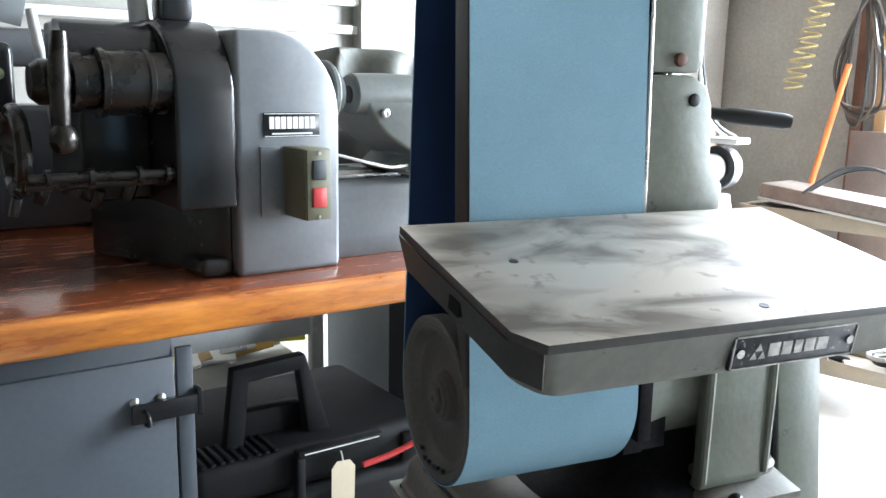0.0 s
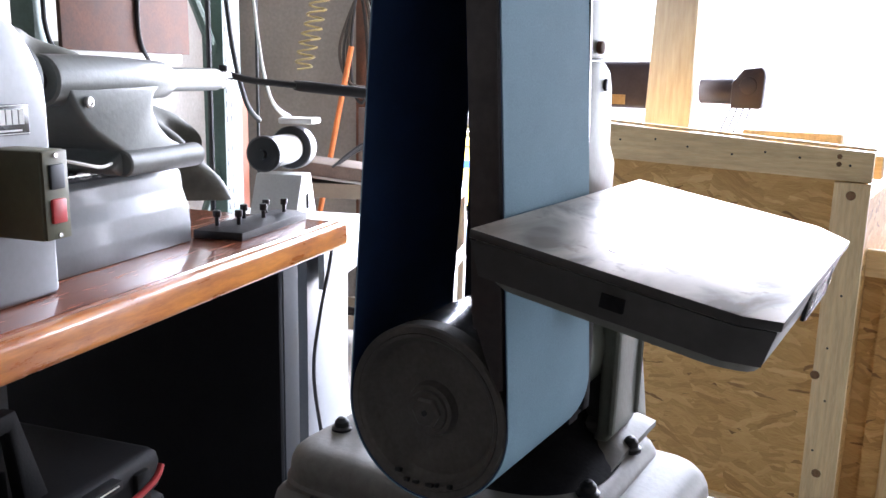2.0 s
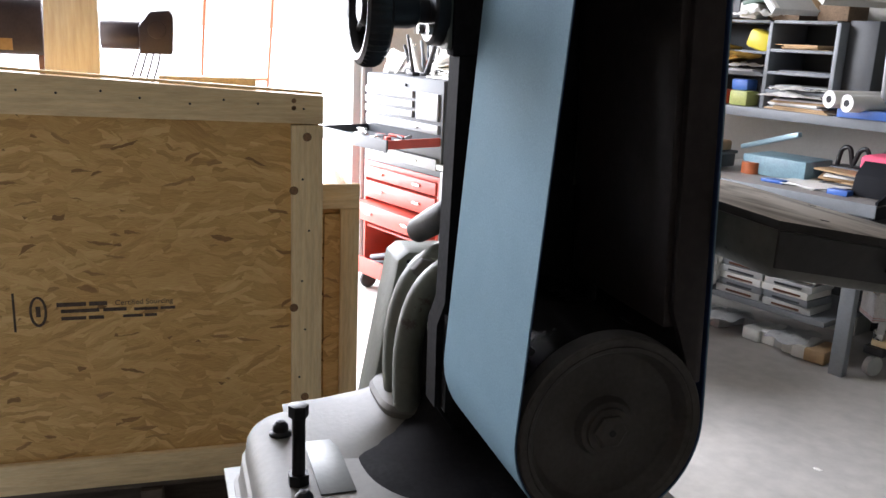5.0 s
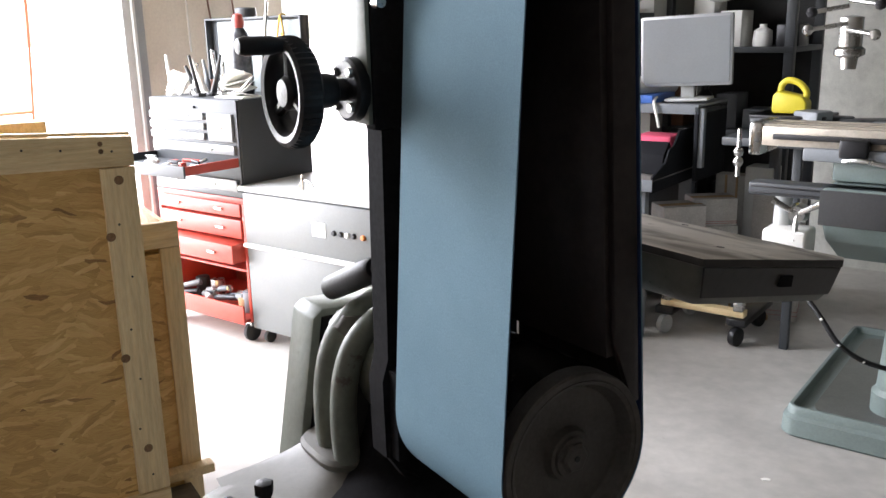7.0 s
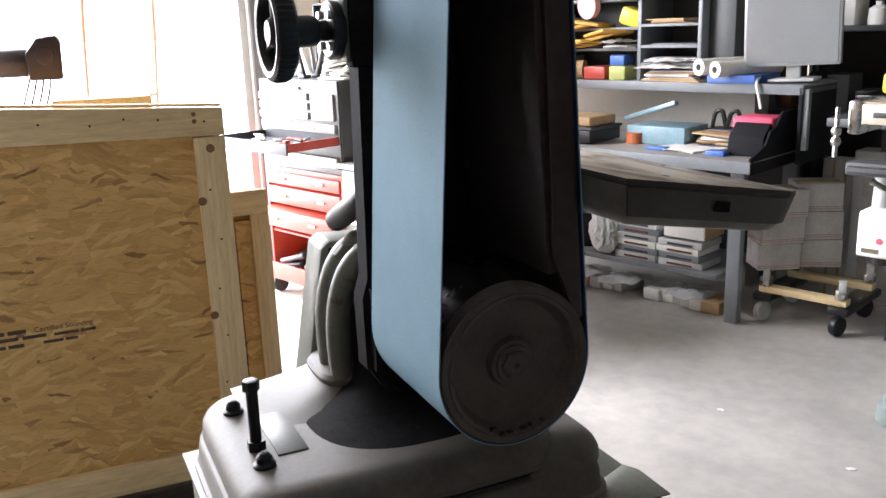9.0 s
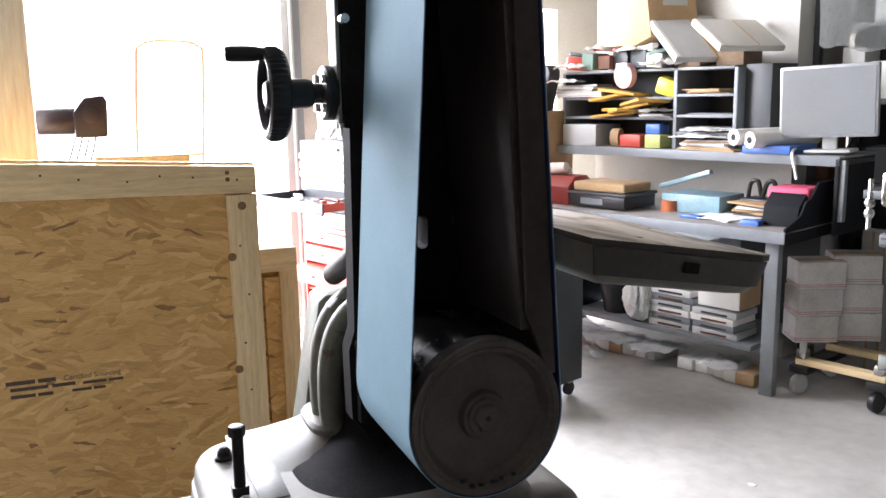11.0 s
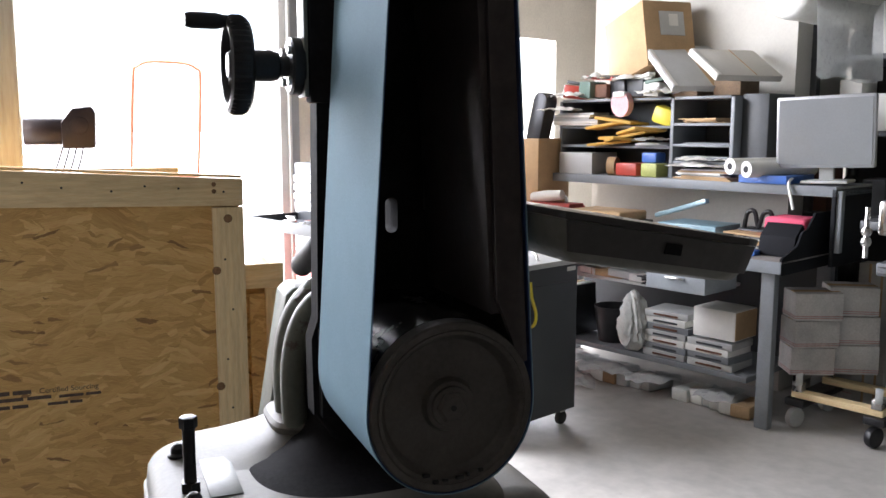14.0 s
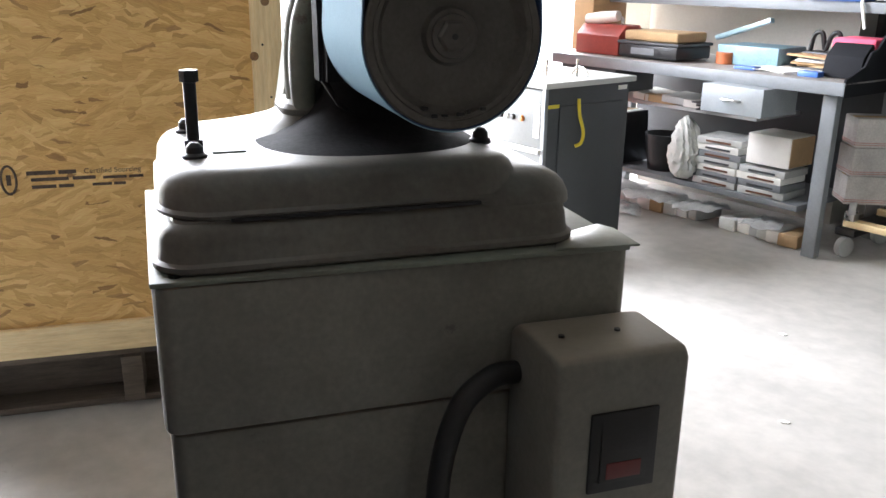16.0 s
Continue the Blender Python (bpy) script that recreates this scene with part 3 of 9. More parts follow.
SLOT = rounded(0.0125, 0.034, 0.006, 4, 0.6705, 1.3945)
# Web and head carry the shade behind the belt in their colour.
part("web", holed([(0.618, 1.20), (0.745, 1.20), (0.746, 1.275), (0.7395, 1.295), (0.7365, 1.4999), (0.6425, 1.4999), (0.6425, 1.398), (0.618, 1.398)], SLOT, 0.320, 0.346), M_CASTDARK, sander, "slotted web of the cast column, shade in its dark colour", COLUMN)
# Core, lower pieces and platen foot are fillers added against daylight leaks.
part("core", holed([(0.6145, 1.20), (0.6985, 1.20), (0.6985, 1.70), (0.6380, 1.70), (0.6380, 1.398), (0.6145, 1.398)], SLOT, 0.3005, 0.3195), M_CASTDARK, sander, "dark filler added inside the column", COLUMN)
part("core_filler", box(mesh(), (0.3125, 0.7195, 1.243), (0.0135, 0.0415, 0.086), 0.001), M_CASTDARK, sander, "", COLUMN)
part("core_filler", box(mesh(), (0.3130, 0.6092, 1.30), (0.0130, 0.0104, 0.17), 0.0005), M_CASTDARK, sander, "", COLUMN)
part("platen_foot", box(mesh(), (0.2260, 0.6105, 1.312), (0.145, 0.006, 0.046), 0.001), M_PLATEN, sander, "", WHEEL)
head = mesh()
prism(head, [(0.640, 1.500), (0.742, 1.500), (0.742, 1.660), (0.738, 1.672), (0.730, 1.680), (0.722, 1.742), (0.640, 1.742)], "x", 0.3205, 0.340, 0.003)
part("column_head", head, M_CASTDARK, sander, "cast column head with worn paint, shade in its dark colour", COLUMN)
part("head_edge", prism(mesh(), [(0.7425, 1.505), (0.7465, 1.505), (0.7465, 1.655), (0.7425, 1.659)], "x", 0.322, 0.350, 0.001), M_GREEN, sander, "pale chipped column edge", COLUMN)
low = mesh()
prism(low, [(0.3035, 1.40), (0.385, 1.40), (0.387, 1.437), (0.372, 1.455), (0.369, 1.505), (0.362, 1.521), (0.347, 1.529), (0.3035, 1.529)], "y", 0.617, 0.640, 0.003)
part("front_flange", low, M_GREEN, sander, "", FLANGE)
up = mesh()
prism(up, [(0.3035, 1.5305), (0.352, 1.5305), (0.358, 1.537), (0.359, 1.70), (0.350, 1.742), (0.3035, 1.742)], "y", 0.619, 0.640, 0.003)
part("upper_flange", up, M_GREEN, sander, "chipped pale upper flange", FLANGE)
part("edge_strip", prism(mesh(), [(0.6085, 1.40), (0.622, 1.40), (0.6345, 1.742), (0.6200, 1.742)], "x", 0.2995, 0.3030, 0.0008), M_STEEL, sander, "bright steel edge strip", FLANGE)
for x, z, m in ((0.333, 1.541, M_RUST), (0.349, 1.509, M_BLACK)):
    part("flange_bolt", cyl(mesh(), (x, 0.6145, z), (x, 0.625, z), 0.0055, seg=12, bev=0.001), m, sander, "", FLANGE)
part("side_bolt", cyl(mesh(), (0.302, 0.742, 1.603), (0.312, 0.742, 1.603), 0.0045, seg=12), M_STEEL, sander, "", COLUMN)
# hand wheel for belt tension
rim = mesh()
prof = [(0.0325, 0.803), (0.035, 0.798), (0.040, 0.797), (0.0435, 0.800), (0.0455, 0.804), (0.0455, 0.812), (0.0435, 0.816), (0.040, 0.818), (0.035, 0.817), (0.0325, 0.812)]
rings = []
for k in range(96):
    a = 2 * math.pi * k / 96
    rings.append([rim.verts.new((0.333 + (r - (0.0022 if r > 0.045 and k % 2 else 0)) * math.cos(a), y, 1.539 + (r - (0.0022 if r > 0.045 and k % 2 else 0)) * math.sin(a))) for r, y in prof])
for k in range(96):
    for j in range(len(prof)):
        i = (j + 1) % len(prof)
        rim.faces.new((rings[k][j], rings[k][i], rings[(k + 1) % 96][i], rings[(k + 1) % 96][j]))
hw = part("hand_wheel", rim, M_BLACK, sander, "black hand wheel with a knurled rim", True)
part("hub", spin(mesh(), [(0, 0.798), (0.013, 0.798), (0.014, 0.801), (0.014, 0.812), (0.011, 0.816), (0, 0.817)], (0.333, 0, 1.539), (0, 1, 0), 24), M_BLACK, hw, "", True)
bm = mesh()
for k in range(3):
    a = radians(90 + 120 * k)
    part("spoke", cyl(mesh(), (0.333, 0.806, 1.539), (0.333 + 0.035 * math.cos(a), 0.807, 1.539 + 0.035 * math.sin(a)), 0.0065, 0.005, 10), M_BLACK, hw, "", True)
part("shaft", spin(mesh(), [(0, 0.748), (0.0095, 0.748), (0.0095, 0.768), (0.013, 0.770), (0.0145, 0.776), (0.0145, 0.800), (0, 0.800)], (0.333, 0, 1.539), (0, 1, 0), 24), M_BLACK, sander, "", True)
part("shaft_flange", spin(mesh(), [(0, 0.748), (0.026, 0.748), (0.027, 0.750), (0.027, 0.758), (0.024, 0.760), (0, 0.760)], (0.333, 0, 1.539), (0, 1, 0), 32), M_BLACK, sander, "round bolted shaft flange", True)
for k in range(4):
    a = radians(45 + 90 * k)
    part("flange_screw", cyl(mesh(), (0.333 + 0.020 * math.cos(a), 0.758, 1.539 + 0.020 * math.sin(a)), (0.333 + 0.020 * math.cos(a), 0.7635, 1.539 + 0.020 * math.sin(a)), 0.004, seg=10), M_STEEL, sander, "", True)
part("crank_knob", spin(mesh(), [(0, 0.812), (0.0055, 0.812), (0.006, 0.820), (0.0075, 0.826), (0.0075, 0.848), (0.006, 0.853), (0, 0.854)], (0.325, 0, 1.577), (0, 1, 0), 16), M_BLACK, hw, "black crank knob", True)
# pedestal, bearing housing, belt guard
neck = mesh()
NC = (0.424, 0.692)
loops = []
for hx, hy, z, e in ((0.096, 0.168, 1.1445, 0.10), (0.080, 0.137, 1.1470, 0.12), (0.067, 0.112, 1.1505, 0.16), (0.057, 0.093, 1.1555, 0.2), (0.0515, 0.080, 1.1615, 0.25), (0.0535, 0.0815, 1.1640, 0.3), (0.054, 0.082, 1.168, 0.3), (0.0515, 0.079, 1.1725, 0.32), (0.040, 0.060, 1.176, 0.35), (0.022, 0.050, 1.182, 0.3), (0.018, 0.050, 1.30, 0.3), (0.018, 0.040, 1.31, 0.3)):
    loop = []
    for k in range(48):
        a = 2 * math.pi * (k + 0.5) / 48
        c, s_ = math.cos(a), math.sin(a)
        q = 0.3 + 0.7 * e
        px, py = hx * math.copysign(abs(c) ** q, c), hy * math.copysign(abs(s_) ** q, s_)
        if z < 1.17:
            px, py = min(px, 0.050), max(py, -0.100)
        loop.append(neck.verts.new((NC[0] + px, NC[1] + py, z)))
    loops.append(loop)
for a, b in zip(loops, loops[1:]):
    for k in range(48):
        neck.faces.new((a[k], a[(k + 1) % 48], b[(k + 1) % 48], b[k]))
neck.faces.new(loops[0][::-1]), neck.faces.new(loops[-1])
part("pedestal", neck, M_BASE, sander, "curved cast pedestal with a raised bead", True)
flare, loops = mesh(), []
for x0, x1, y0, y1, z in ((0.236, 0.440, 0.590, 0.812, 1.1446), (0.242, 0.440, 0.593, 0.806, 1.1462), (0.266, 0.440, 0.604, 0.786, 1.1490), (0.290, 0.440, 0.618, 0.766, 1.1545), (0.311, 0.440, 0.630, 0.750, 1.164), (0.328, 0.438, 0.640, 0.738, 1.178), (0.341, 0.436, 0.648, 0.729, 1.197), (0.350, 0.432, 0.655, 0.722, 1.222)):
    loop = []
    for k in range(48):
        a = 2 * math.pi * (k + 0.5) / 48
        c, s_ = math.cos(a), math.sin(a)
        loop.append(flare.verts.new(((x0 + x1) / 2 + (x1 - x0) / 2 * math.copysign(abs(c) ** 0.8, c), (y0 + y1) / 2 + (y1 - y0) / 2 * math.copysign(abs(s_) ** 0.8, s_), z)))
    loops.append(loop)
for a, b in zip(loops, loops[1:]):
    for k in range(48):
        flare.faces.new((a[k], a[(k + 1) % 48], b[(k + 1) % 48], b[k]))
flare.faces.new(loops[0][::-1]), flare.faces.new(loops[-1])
# The shade under the wheel is put into the flare's dark colour.
part("pedestal_flare", flare, M_CASTDARK, sander, "hollow-curved cast flare of the pedestal, shade in its dark colour", True)
SWEEP = ((0.757, 1.170), (0.759, 1.200), (0.758, 1.235), (0.752, 1.266), (0.740, 1.290), (0.718, 1.308), (0.690, 1.317), (0.655, 1.320))
for x, r in ((0.388, 0.0135), (0.424, 0.0155)):
    rib = mesh()
    tube(rib, [(x, y - r * 0.55, z) for y, z in SWEEP], r, 14)
    part("rib", rib, M_GREEN, sander, "fat cast bead sweeping up the pedestal arm", True)
bm = mesh()
prism(bm, [(0.6050, 1.168), (0.6090, 1.160), (0.6240, 1.160), (0.6200, 1.172), (0.6190, 1.385), (0.6040, 1.385)], "x", 0.366, 0.440, 0.004, 3)
for x in (0.3675, 0.4385):
    tube(bm, [(x, 0.6060, 1.170), (x, 0.6045, 1.25), (x, 0.6040, 1.383)], 0.0042, 8, 3)
part("arm_flange", bm, M_GREEN, sander, "upright cast flange of the pedestal arm", True)
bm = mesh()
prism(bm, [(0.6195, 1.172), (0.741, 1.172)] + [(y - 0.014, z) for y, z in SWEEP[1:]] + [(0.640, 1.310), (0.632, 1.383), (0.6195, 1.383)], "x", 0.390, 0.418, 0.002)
# Shade on the web is put into its dark colour.
part("arm_web", bm, M_GRIME_SHADE, sander, "web between the flanges of the arm, shade in its dark colour", True)
part("bearing_housing", spin(mesh(), [(0, 0.298), (0.064, 0.298), (0.0665, 0.301), (0.0665, 0.307), (0.061, 0.311), (0.059, 0.33), (0.058, 0.40), (0.055, 0.43), (0, 0.44)], (0, *WC), (1, 0, 0), 48), M_GREEN, sander, "round bearing housing", True)
skirt = mesh()
prism(skirt, [(0.744, 1.235), (0.746, 1.205), (0.730, 1.180), (0.712, 1.170), (0.712, 1.173), (0.728, 1.184), (0.741, 1.207), (0.740, 1.235)], "x", 0.306, 0.319, 0.0006)
part("dust_lip", skirt, M_CASTDARK, sander, "torn thin dust lip", True)
gb = mesh()
prism(gb, [(0.612, 1.068), (0.778, 1.068), (0.739, 1.293), (0.728, 1.301), (0.640, 1.297)], "x", 0.4755, 0.530, 0.003)
part("belt_guard", gb, M_GREEN, sander, "folded sheet belt guard", True)
# Near-black plate added for the shade on the guard's belt side.
part("guard_shade", prism(mesh(), [(0.616, 1.070), (0.768, 1.070), (0.730, 1.293), (0.640, 1.293)], "x", 0.4705, 0.4750, 0.0005), M_CASTDARK, sander, "near-black plate added for the shaded side of the guard", True)
grip = mesh()
tube(grip, [(0.332, 0.708, 1.384), (0.345, 0.716, 1.378), (0.372, 0.721, 1.366)], 0.0065, 12)
spin(grip, [(0, 0), (0.010, 0.0), (0.0125, 0.004), (0.0135, 0.05), (0.0130, 0.098), (0.009, 0.104), (0, 0.105)], (0.366, 0.7205, 1.3685), (0.915, 0.035, -0.40), 18)
part("tracking_handle", grip, M_PLASTIC, sander, "black rubber lever grip", True)
# stepped casting


def moulded(bm, rings):
    """A block with round corners whose sides follow a moulding: (width, depth, radius, cx, cy, z) rings."""
    loops = [[bm.verts.new((*p, z)) for p in rounded(w, d, r, 7, cx, cy)] for w, d, r, cx, cy, z in rings]
    for a, b in zip(loops, loops[1:]):
        for k in range(len(a)):
            bm.faces.new((a[k], a[(k + 1) % len(a)], b[(k + 1) % len(a)], b[k]))
    bm.faces.new(loops[0][::-1]), bm.faces.new(loops[-1])
    return bm


def step_rings(w, d, r, cx, cy, prof):
    return [(w - 2 * i, d - 2 * i, max(r - i, 0.004), cx, cy, z) for i, z in prof]


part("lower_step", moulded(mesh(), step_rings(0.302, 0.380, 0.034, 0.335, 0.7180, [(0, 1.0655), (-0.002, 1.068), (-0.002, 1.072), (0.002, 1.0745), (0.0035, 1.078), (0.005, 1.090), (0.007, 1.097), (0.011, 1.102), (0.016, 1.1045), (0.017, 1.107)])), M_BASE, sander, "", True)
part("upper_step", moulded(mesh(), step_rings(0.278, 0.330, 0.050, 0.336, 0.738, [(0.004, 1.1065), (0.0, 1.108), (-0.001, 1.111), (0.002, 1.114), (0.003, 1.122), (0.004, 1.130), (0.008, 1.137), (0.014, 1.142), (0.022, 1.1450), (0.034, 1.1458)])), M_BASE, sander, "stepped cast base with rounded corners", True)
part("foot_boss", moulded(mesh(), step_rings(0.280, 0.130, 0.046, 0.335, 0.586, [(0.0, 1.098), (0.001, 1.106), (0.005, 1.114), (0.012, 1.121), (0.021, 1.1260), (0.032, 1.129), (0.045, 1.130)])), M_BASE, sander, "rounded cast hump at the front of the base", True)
for x, y in ((0.273, 0.867), (0.405, 0.869), (0.284, 0.594), (0.398, 0.594)):
    part("base_bolt", spin(mesh(), [(0, 1.144), (0.011, 1.144), (0.011, 1.148), (0.008, 1.150), (0.0075, 1.155), (0.004, 1.159), (0, 1.160)], (x, y, 0), (0, 0, 1), 12), M_BLACK, sander, "", True)
pin = mesh()
cyl(pin, (0.310, 0.866, 1.143), (0.310, 0.866, 1.218), 0.0058, seg=14)
cyl(pin, (0.310, 0.866, 1.207), (0.310, 0.866, 1.218), 0.0085, seg=6, bev=0.001)
spin(pin, [(0, 1.144), (0.0095, 1.144), (0.0095, 1.155), (0, 1.155)], (0.310, 0.866, 0), (0, 0, 1), 6)
part("stud_bolt", pin, M_BLACK, sander, "tall black stud bolt", True)
part("data_plate", box(mesh(), (0.333, 0.836, 1.1464), (0.097, 0.030, 0.0016), 0.0005), M_TAIL, sander, "blank worn data plate", True)
slot = mesh()
box(slot, (0.196, 0.735, 1.1075), (0.004, 0.22, 0.003))
part("step_groove", slot, M_BLACK, sander, "", True)
# tilted work table
TA, TB = Vector((0.0, 0.606, 1.414)), Vector((0.0, 0.410, 1.381))
tilt = math.atan2(TA.z - TB.z, TA.y - TB.y)
tm = Matrix.Translation((-0.012, 0.6085, 1.4205)) @ Matrix.Rotation(tilt, 4, "X")
TL = (TA - TB).length
outline = [(0.087, -0.002), (0.086, -TL + 0.020), (0.0985, -TL), (0.386, -TL), (0.417, -TL + 0.03), (0.419, -0.002)]
top = mesh()
prism(top, outline, "z", -0.006, 0.0, 0.0006)
top.transform(tm)
table_top = part("table_top", top, M_TABLE, sander, "smeared bare cast-iron work table, tilted", True)
# The plate's sides are coloured darker than its faces.
table_top.data.materials.append(M_GRIME_SHADE)
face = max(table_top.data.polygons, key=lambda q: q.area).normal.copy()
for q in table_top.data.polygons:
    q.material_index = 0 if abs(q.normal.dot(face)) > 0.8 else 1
sk = mesh()
skb = [(0.100, -0.022), (0.097, -TL + 0.030), (0.108, -TL + 0.009), (0.378, -TL + 0.009), (0.405, -TL + 0.034), (0.405, -0.022)]
ins = [(0.0875, -0.003), (0.0875, -TL + 0.0225), (0.0995, -TL + 0.0015), (0.3850, -TL + 0.0015), (0.4155, -TL + 0.031), (0.4175, -0.003)]
hi_, mid_, lo_, un_ = ([sk.verts.new((x, y, z)) for x, y in o] for o, z in ((ins, -0.0062), ([(a[0] * 0.45 + b[0] * 0.55, a[1] * 0.45 + b[1] * 0.55) for a, b in zip(ins, skb)], -0.031), (skb, -0.0375), ([(x * 0.93 + 0.0177, y * 0.93 - 0.006) for x, y in skb], -0.040)))
for a, b in ((hi_, mid_), (mid_, lo_), (lo_, un_)):
    for k in range(6):
        sk.faces.new((a[k], a[(k + 1) % 6], b[(k + 1) % 6], b[k]))
sk.faces.new(hi_), sk.faces.new(un_[::-1])
bevel(sk, [e for e in sk.edges if abs(e.verts[0].co.z - e.verts[1].co.z) > 0.004 and min(v.co.z for v in e.verts) < -0.03], 0.008, 3)
sk.transform(tm)
part("table_skirt", sk, mat("dark_table_rim", (0.165, 0.168, 0.146), 0.5, var=0.16, scale=12, wear=((0.05, 0.045, 0.04), 0.62)), sander, "dark grimy green table rim", True)
for x, y in ((0.137, -0.083), (0.387, -0.093), (0.260, -0.181)):
    part("table_hole", cyl(mesh(), tm @ Vector((x, y, -0.003)), tm @ Vector((x, y, 0.0004)), 0.0032, seg=12), M_BLACK, table_top, "", True)
# Shell added on the unlit side; its shade is put into the colour.
side = mesh()
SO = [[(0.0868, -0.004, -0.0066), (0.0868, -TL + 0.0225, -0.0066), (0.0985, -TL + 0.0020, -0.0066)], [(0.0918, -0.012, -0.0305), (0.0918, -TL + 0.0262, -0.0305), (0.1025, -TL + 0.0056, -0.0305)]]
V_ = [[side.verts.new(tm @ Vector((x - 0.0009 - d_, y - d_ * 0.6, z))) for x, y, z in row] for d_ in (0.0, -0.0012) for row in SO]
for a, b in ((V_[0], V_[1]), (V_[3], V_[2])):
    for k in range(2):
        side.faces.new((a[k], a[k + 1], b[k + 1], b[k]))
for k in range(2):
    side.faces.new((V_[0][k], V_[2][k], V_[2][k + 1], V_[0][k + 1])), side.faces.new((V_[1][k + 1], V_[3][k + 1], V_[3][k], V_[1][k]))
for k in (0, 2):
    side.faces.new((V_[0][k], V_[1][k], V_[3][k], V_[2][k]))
part("rim_shade", side, M_GRIME_SHADE, sander, "shell on the side of the table rim, shade in its dark colour", True)
part("rim_notch", box(mesh(), (0.0875, -0.105, -0.0175), (0.003, 0.015, 0.009), 0.0, tm), M_CASTDARK, sander, "", True)
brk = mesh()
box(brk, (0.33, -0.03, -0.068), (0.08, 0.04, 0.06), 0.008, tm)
# The bracket's near-black colour holds the shade under the table.
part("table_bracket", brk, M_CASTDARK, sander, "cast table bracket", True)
np_ = part("name_plate", box(mesh(), (0.2765, -TL + 0.0035, -0.0215), (0.100, 0.003, 0.023), 0.0008, tm), mat("scratched_plate", (0.045, 0.045, 0.05), 0.4, 0.4, var=0.3, scale=60, wear=((0.35, 0.34, 0.33), 0.60)), sander, "scratched black name plate with a light border", True)
bm = mesh()
for x, w in ((0.2590, 0.0088), (0.2690, 0.0078), (0.2783, 0.0066), (0.2875, 0.0084), (0.2978, 0.0090)):
    box(bm, (x, -TL + 0.0018, -0.0215), (w, 0.001, 0.0088), 0.0, tm)
for x, z in ((0.2470, -0.0190), (0.2437, -0.0245), (0.2503, -0.0245)):
    t_ = mesh()
    prism(t_, [(x - 0.0029, z - 0.0024), (x + 0.0029, z - 0.0024), (x, z + 0.0026)], "y", -TL + 0.0014, -TL + 0.0023)
    t_.transform(tm)
    merge(bm, t_)
for z in (-0.0110, -0.0320):
    box(bm, (0.2765, -TL + 0.0018, z), (0.096, 0.001, 0.0009), 0.0, tm)
for x in (0.2275, 0.3255):
    box(bm, (x, -TL + 0.0018, -0.0215), (0.0009, 0.001, 0.020), 0.0, tm)
part("plate_mark", bm, mat("dulled_silver", (0.50, 0.49, 0.47), 0.45, 0.3, var=0.35, scale=90), np_, "plain light shapes of a maker's mark", True)
for x in (0.2325, 0.3205):
    part("plate_rivet", cyl(mesh(), tm @ Vector((x, -TL + 0.0005, -0.0215)), tm @ Vector((x, -TL + 0.003, -0.0215)), 0.003, seg=10), M_STEEL, np_, "", True)

# ---- the sander's stand ----
stand = thing("machine_stand", "grey-green sheet-steel machine stand under the belt sander", "machine stand", (0.33, 0.70, 0.0))
bm = mesh()
prism(bm, rounded(0.314, 0.436, 0.016, 4, 0.334, 0.694), "z", 0.925, 1.0585, 0.004)
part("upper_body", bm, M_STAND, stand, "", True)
bm = mesh()
prism(bm, rounded(0.306, 0.424, 0.016, 4, 0.334, 0.696), "z", 0.0, 0.9215, 0.003)
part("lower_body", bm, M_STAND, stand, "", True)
bm = mesh()
prism(bm, [(0.165, 0.486), (0.505, 0.482), (0.502, 0.917), (0.178, 0.913)], "z", 1.0595, 1.0642, 0.0012)
part("top_plate", bm, M_GREEN, stand, "bent steel top plate with chipped corner", True)
bm = mesh()
prism(bm, [(0.160, 0.479), (0.215, 0.477), (0.232, 0.486), (0.218, 0.520), (0.196, 0.548), (0.170, 0.560), (0.163, 0.530)], "z", 0.0, 0.0022, 0.0006)
bm.transform(Matrix.Translation((0.0, 0.0, 1.0644)))
part("bent_corner", bm, M_GREEN, stand, "bent bare corner of the top plate", True)
for x, y in ((0.190, 0.893), (0.185, 0.535), (0.185, 0.51), (0.48, 0.51)):
    part("plate_screw", cyl(mesh(), (x, y, 1.064), (x, y, 1.0665), 0.005, seg=10), M_CASTDARK, stand, "", True)
bm = mesh()
prism(bm, [(0.1765, 0.70), (0.070, 0.70), (0.070, 0.992), (0.078, 1.001), (0.160, 1.001), (0.1765, 0.990)], "y", 0.4745, 0.600, 0.006, 3)
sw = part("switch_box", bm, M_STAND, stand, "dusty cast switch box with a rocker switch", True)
part("bezel", box(mesh(), (0.0695, 0.535, 0.911), (0.004, 0.066, 0.078), 0.003), M_PLASTIC, sw, "", True)
bm = mesh()
prism(bm, [(0.066, 0.882), (0.070, 0.882), (0.070, 0.946), (0.0675, 0.946), (0.0655, 0.914)], "y", 0.512, 0.558, 0.001)
part("rocker", bm, M_PLASTIC, sw, "black rocker switch", True)
part("rocker_lens", box(mesh(), (0.0658, 0.535, 0.894), (0.0014, 0.034, 0.016), 0.001, None), mat("dark_red_lens", (0.16, 0.02, 0.02), 0.4), sw, "dark red lens", True)
for y in (0.52, 0.575):
    part("box_screw", cyl(mesh(), (0.12, y, 1.0005), (0.12, y, 1.003), 0.0028, seg=8), M_BLACK, sw, "", True)
bm = mesh()
tube(bm, [(0.155, 0.602, 0.955), (0.150, 0.628, 0.955), (0.145, 0.660, 0.93), (0.140, 0.680, 0.86), (0.140, 0.676, 0.76), (0.150, 0.66, 0.62)], 0.011, 12)
part("conduit", bm, M_PLASTIC, stand, "black flexible conduit", True)

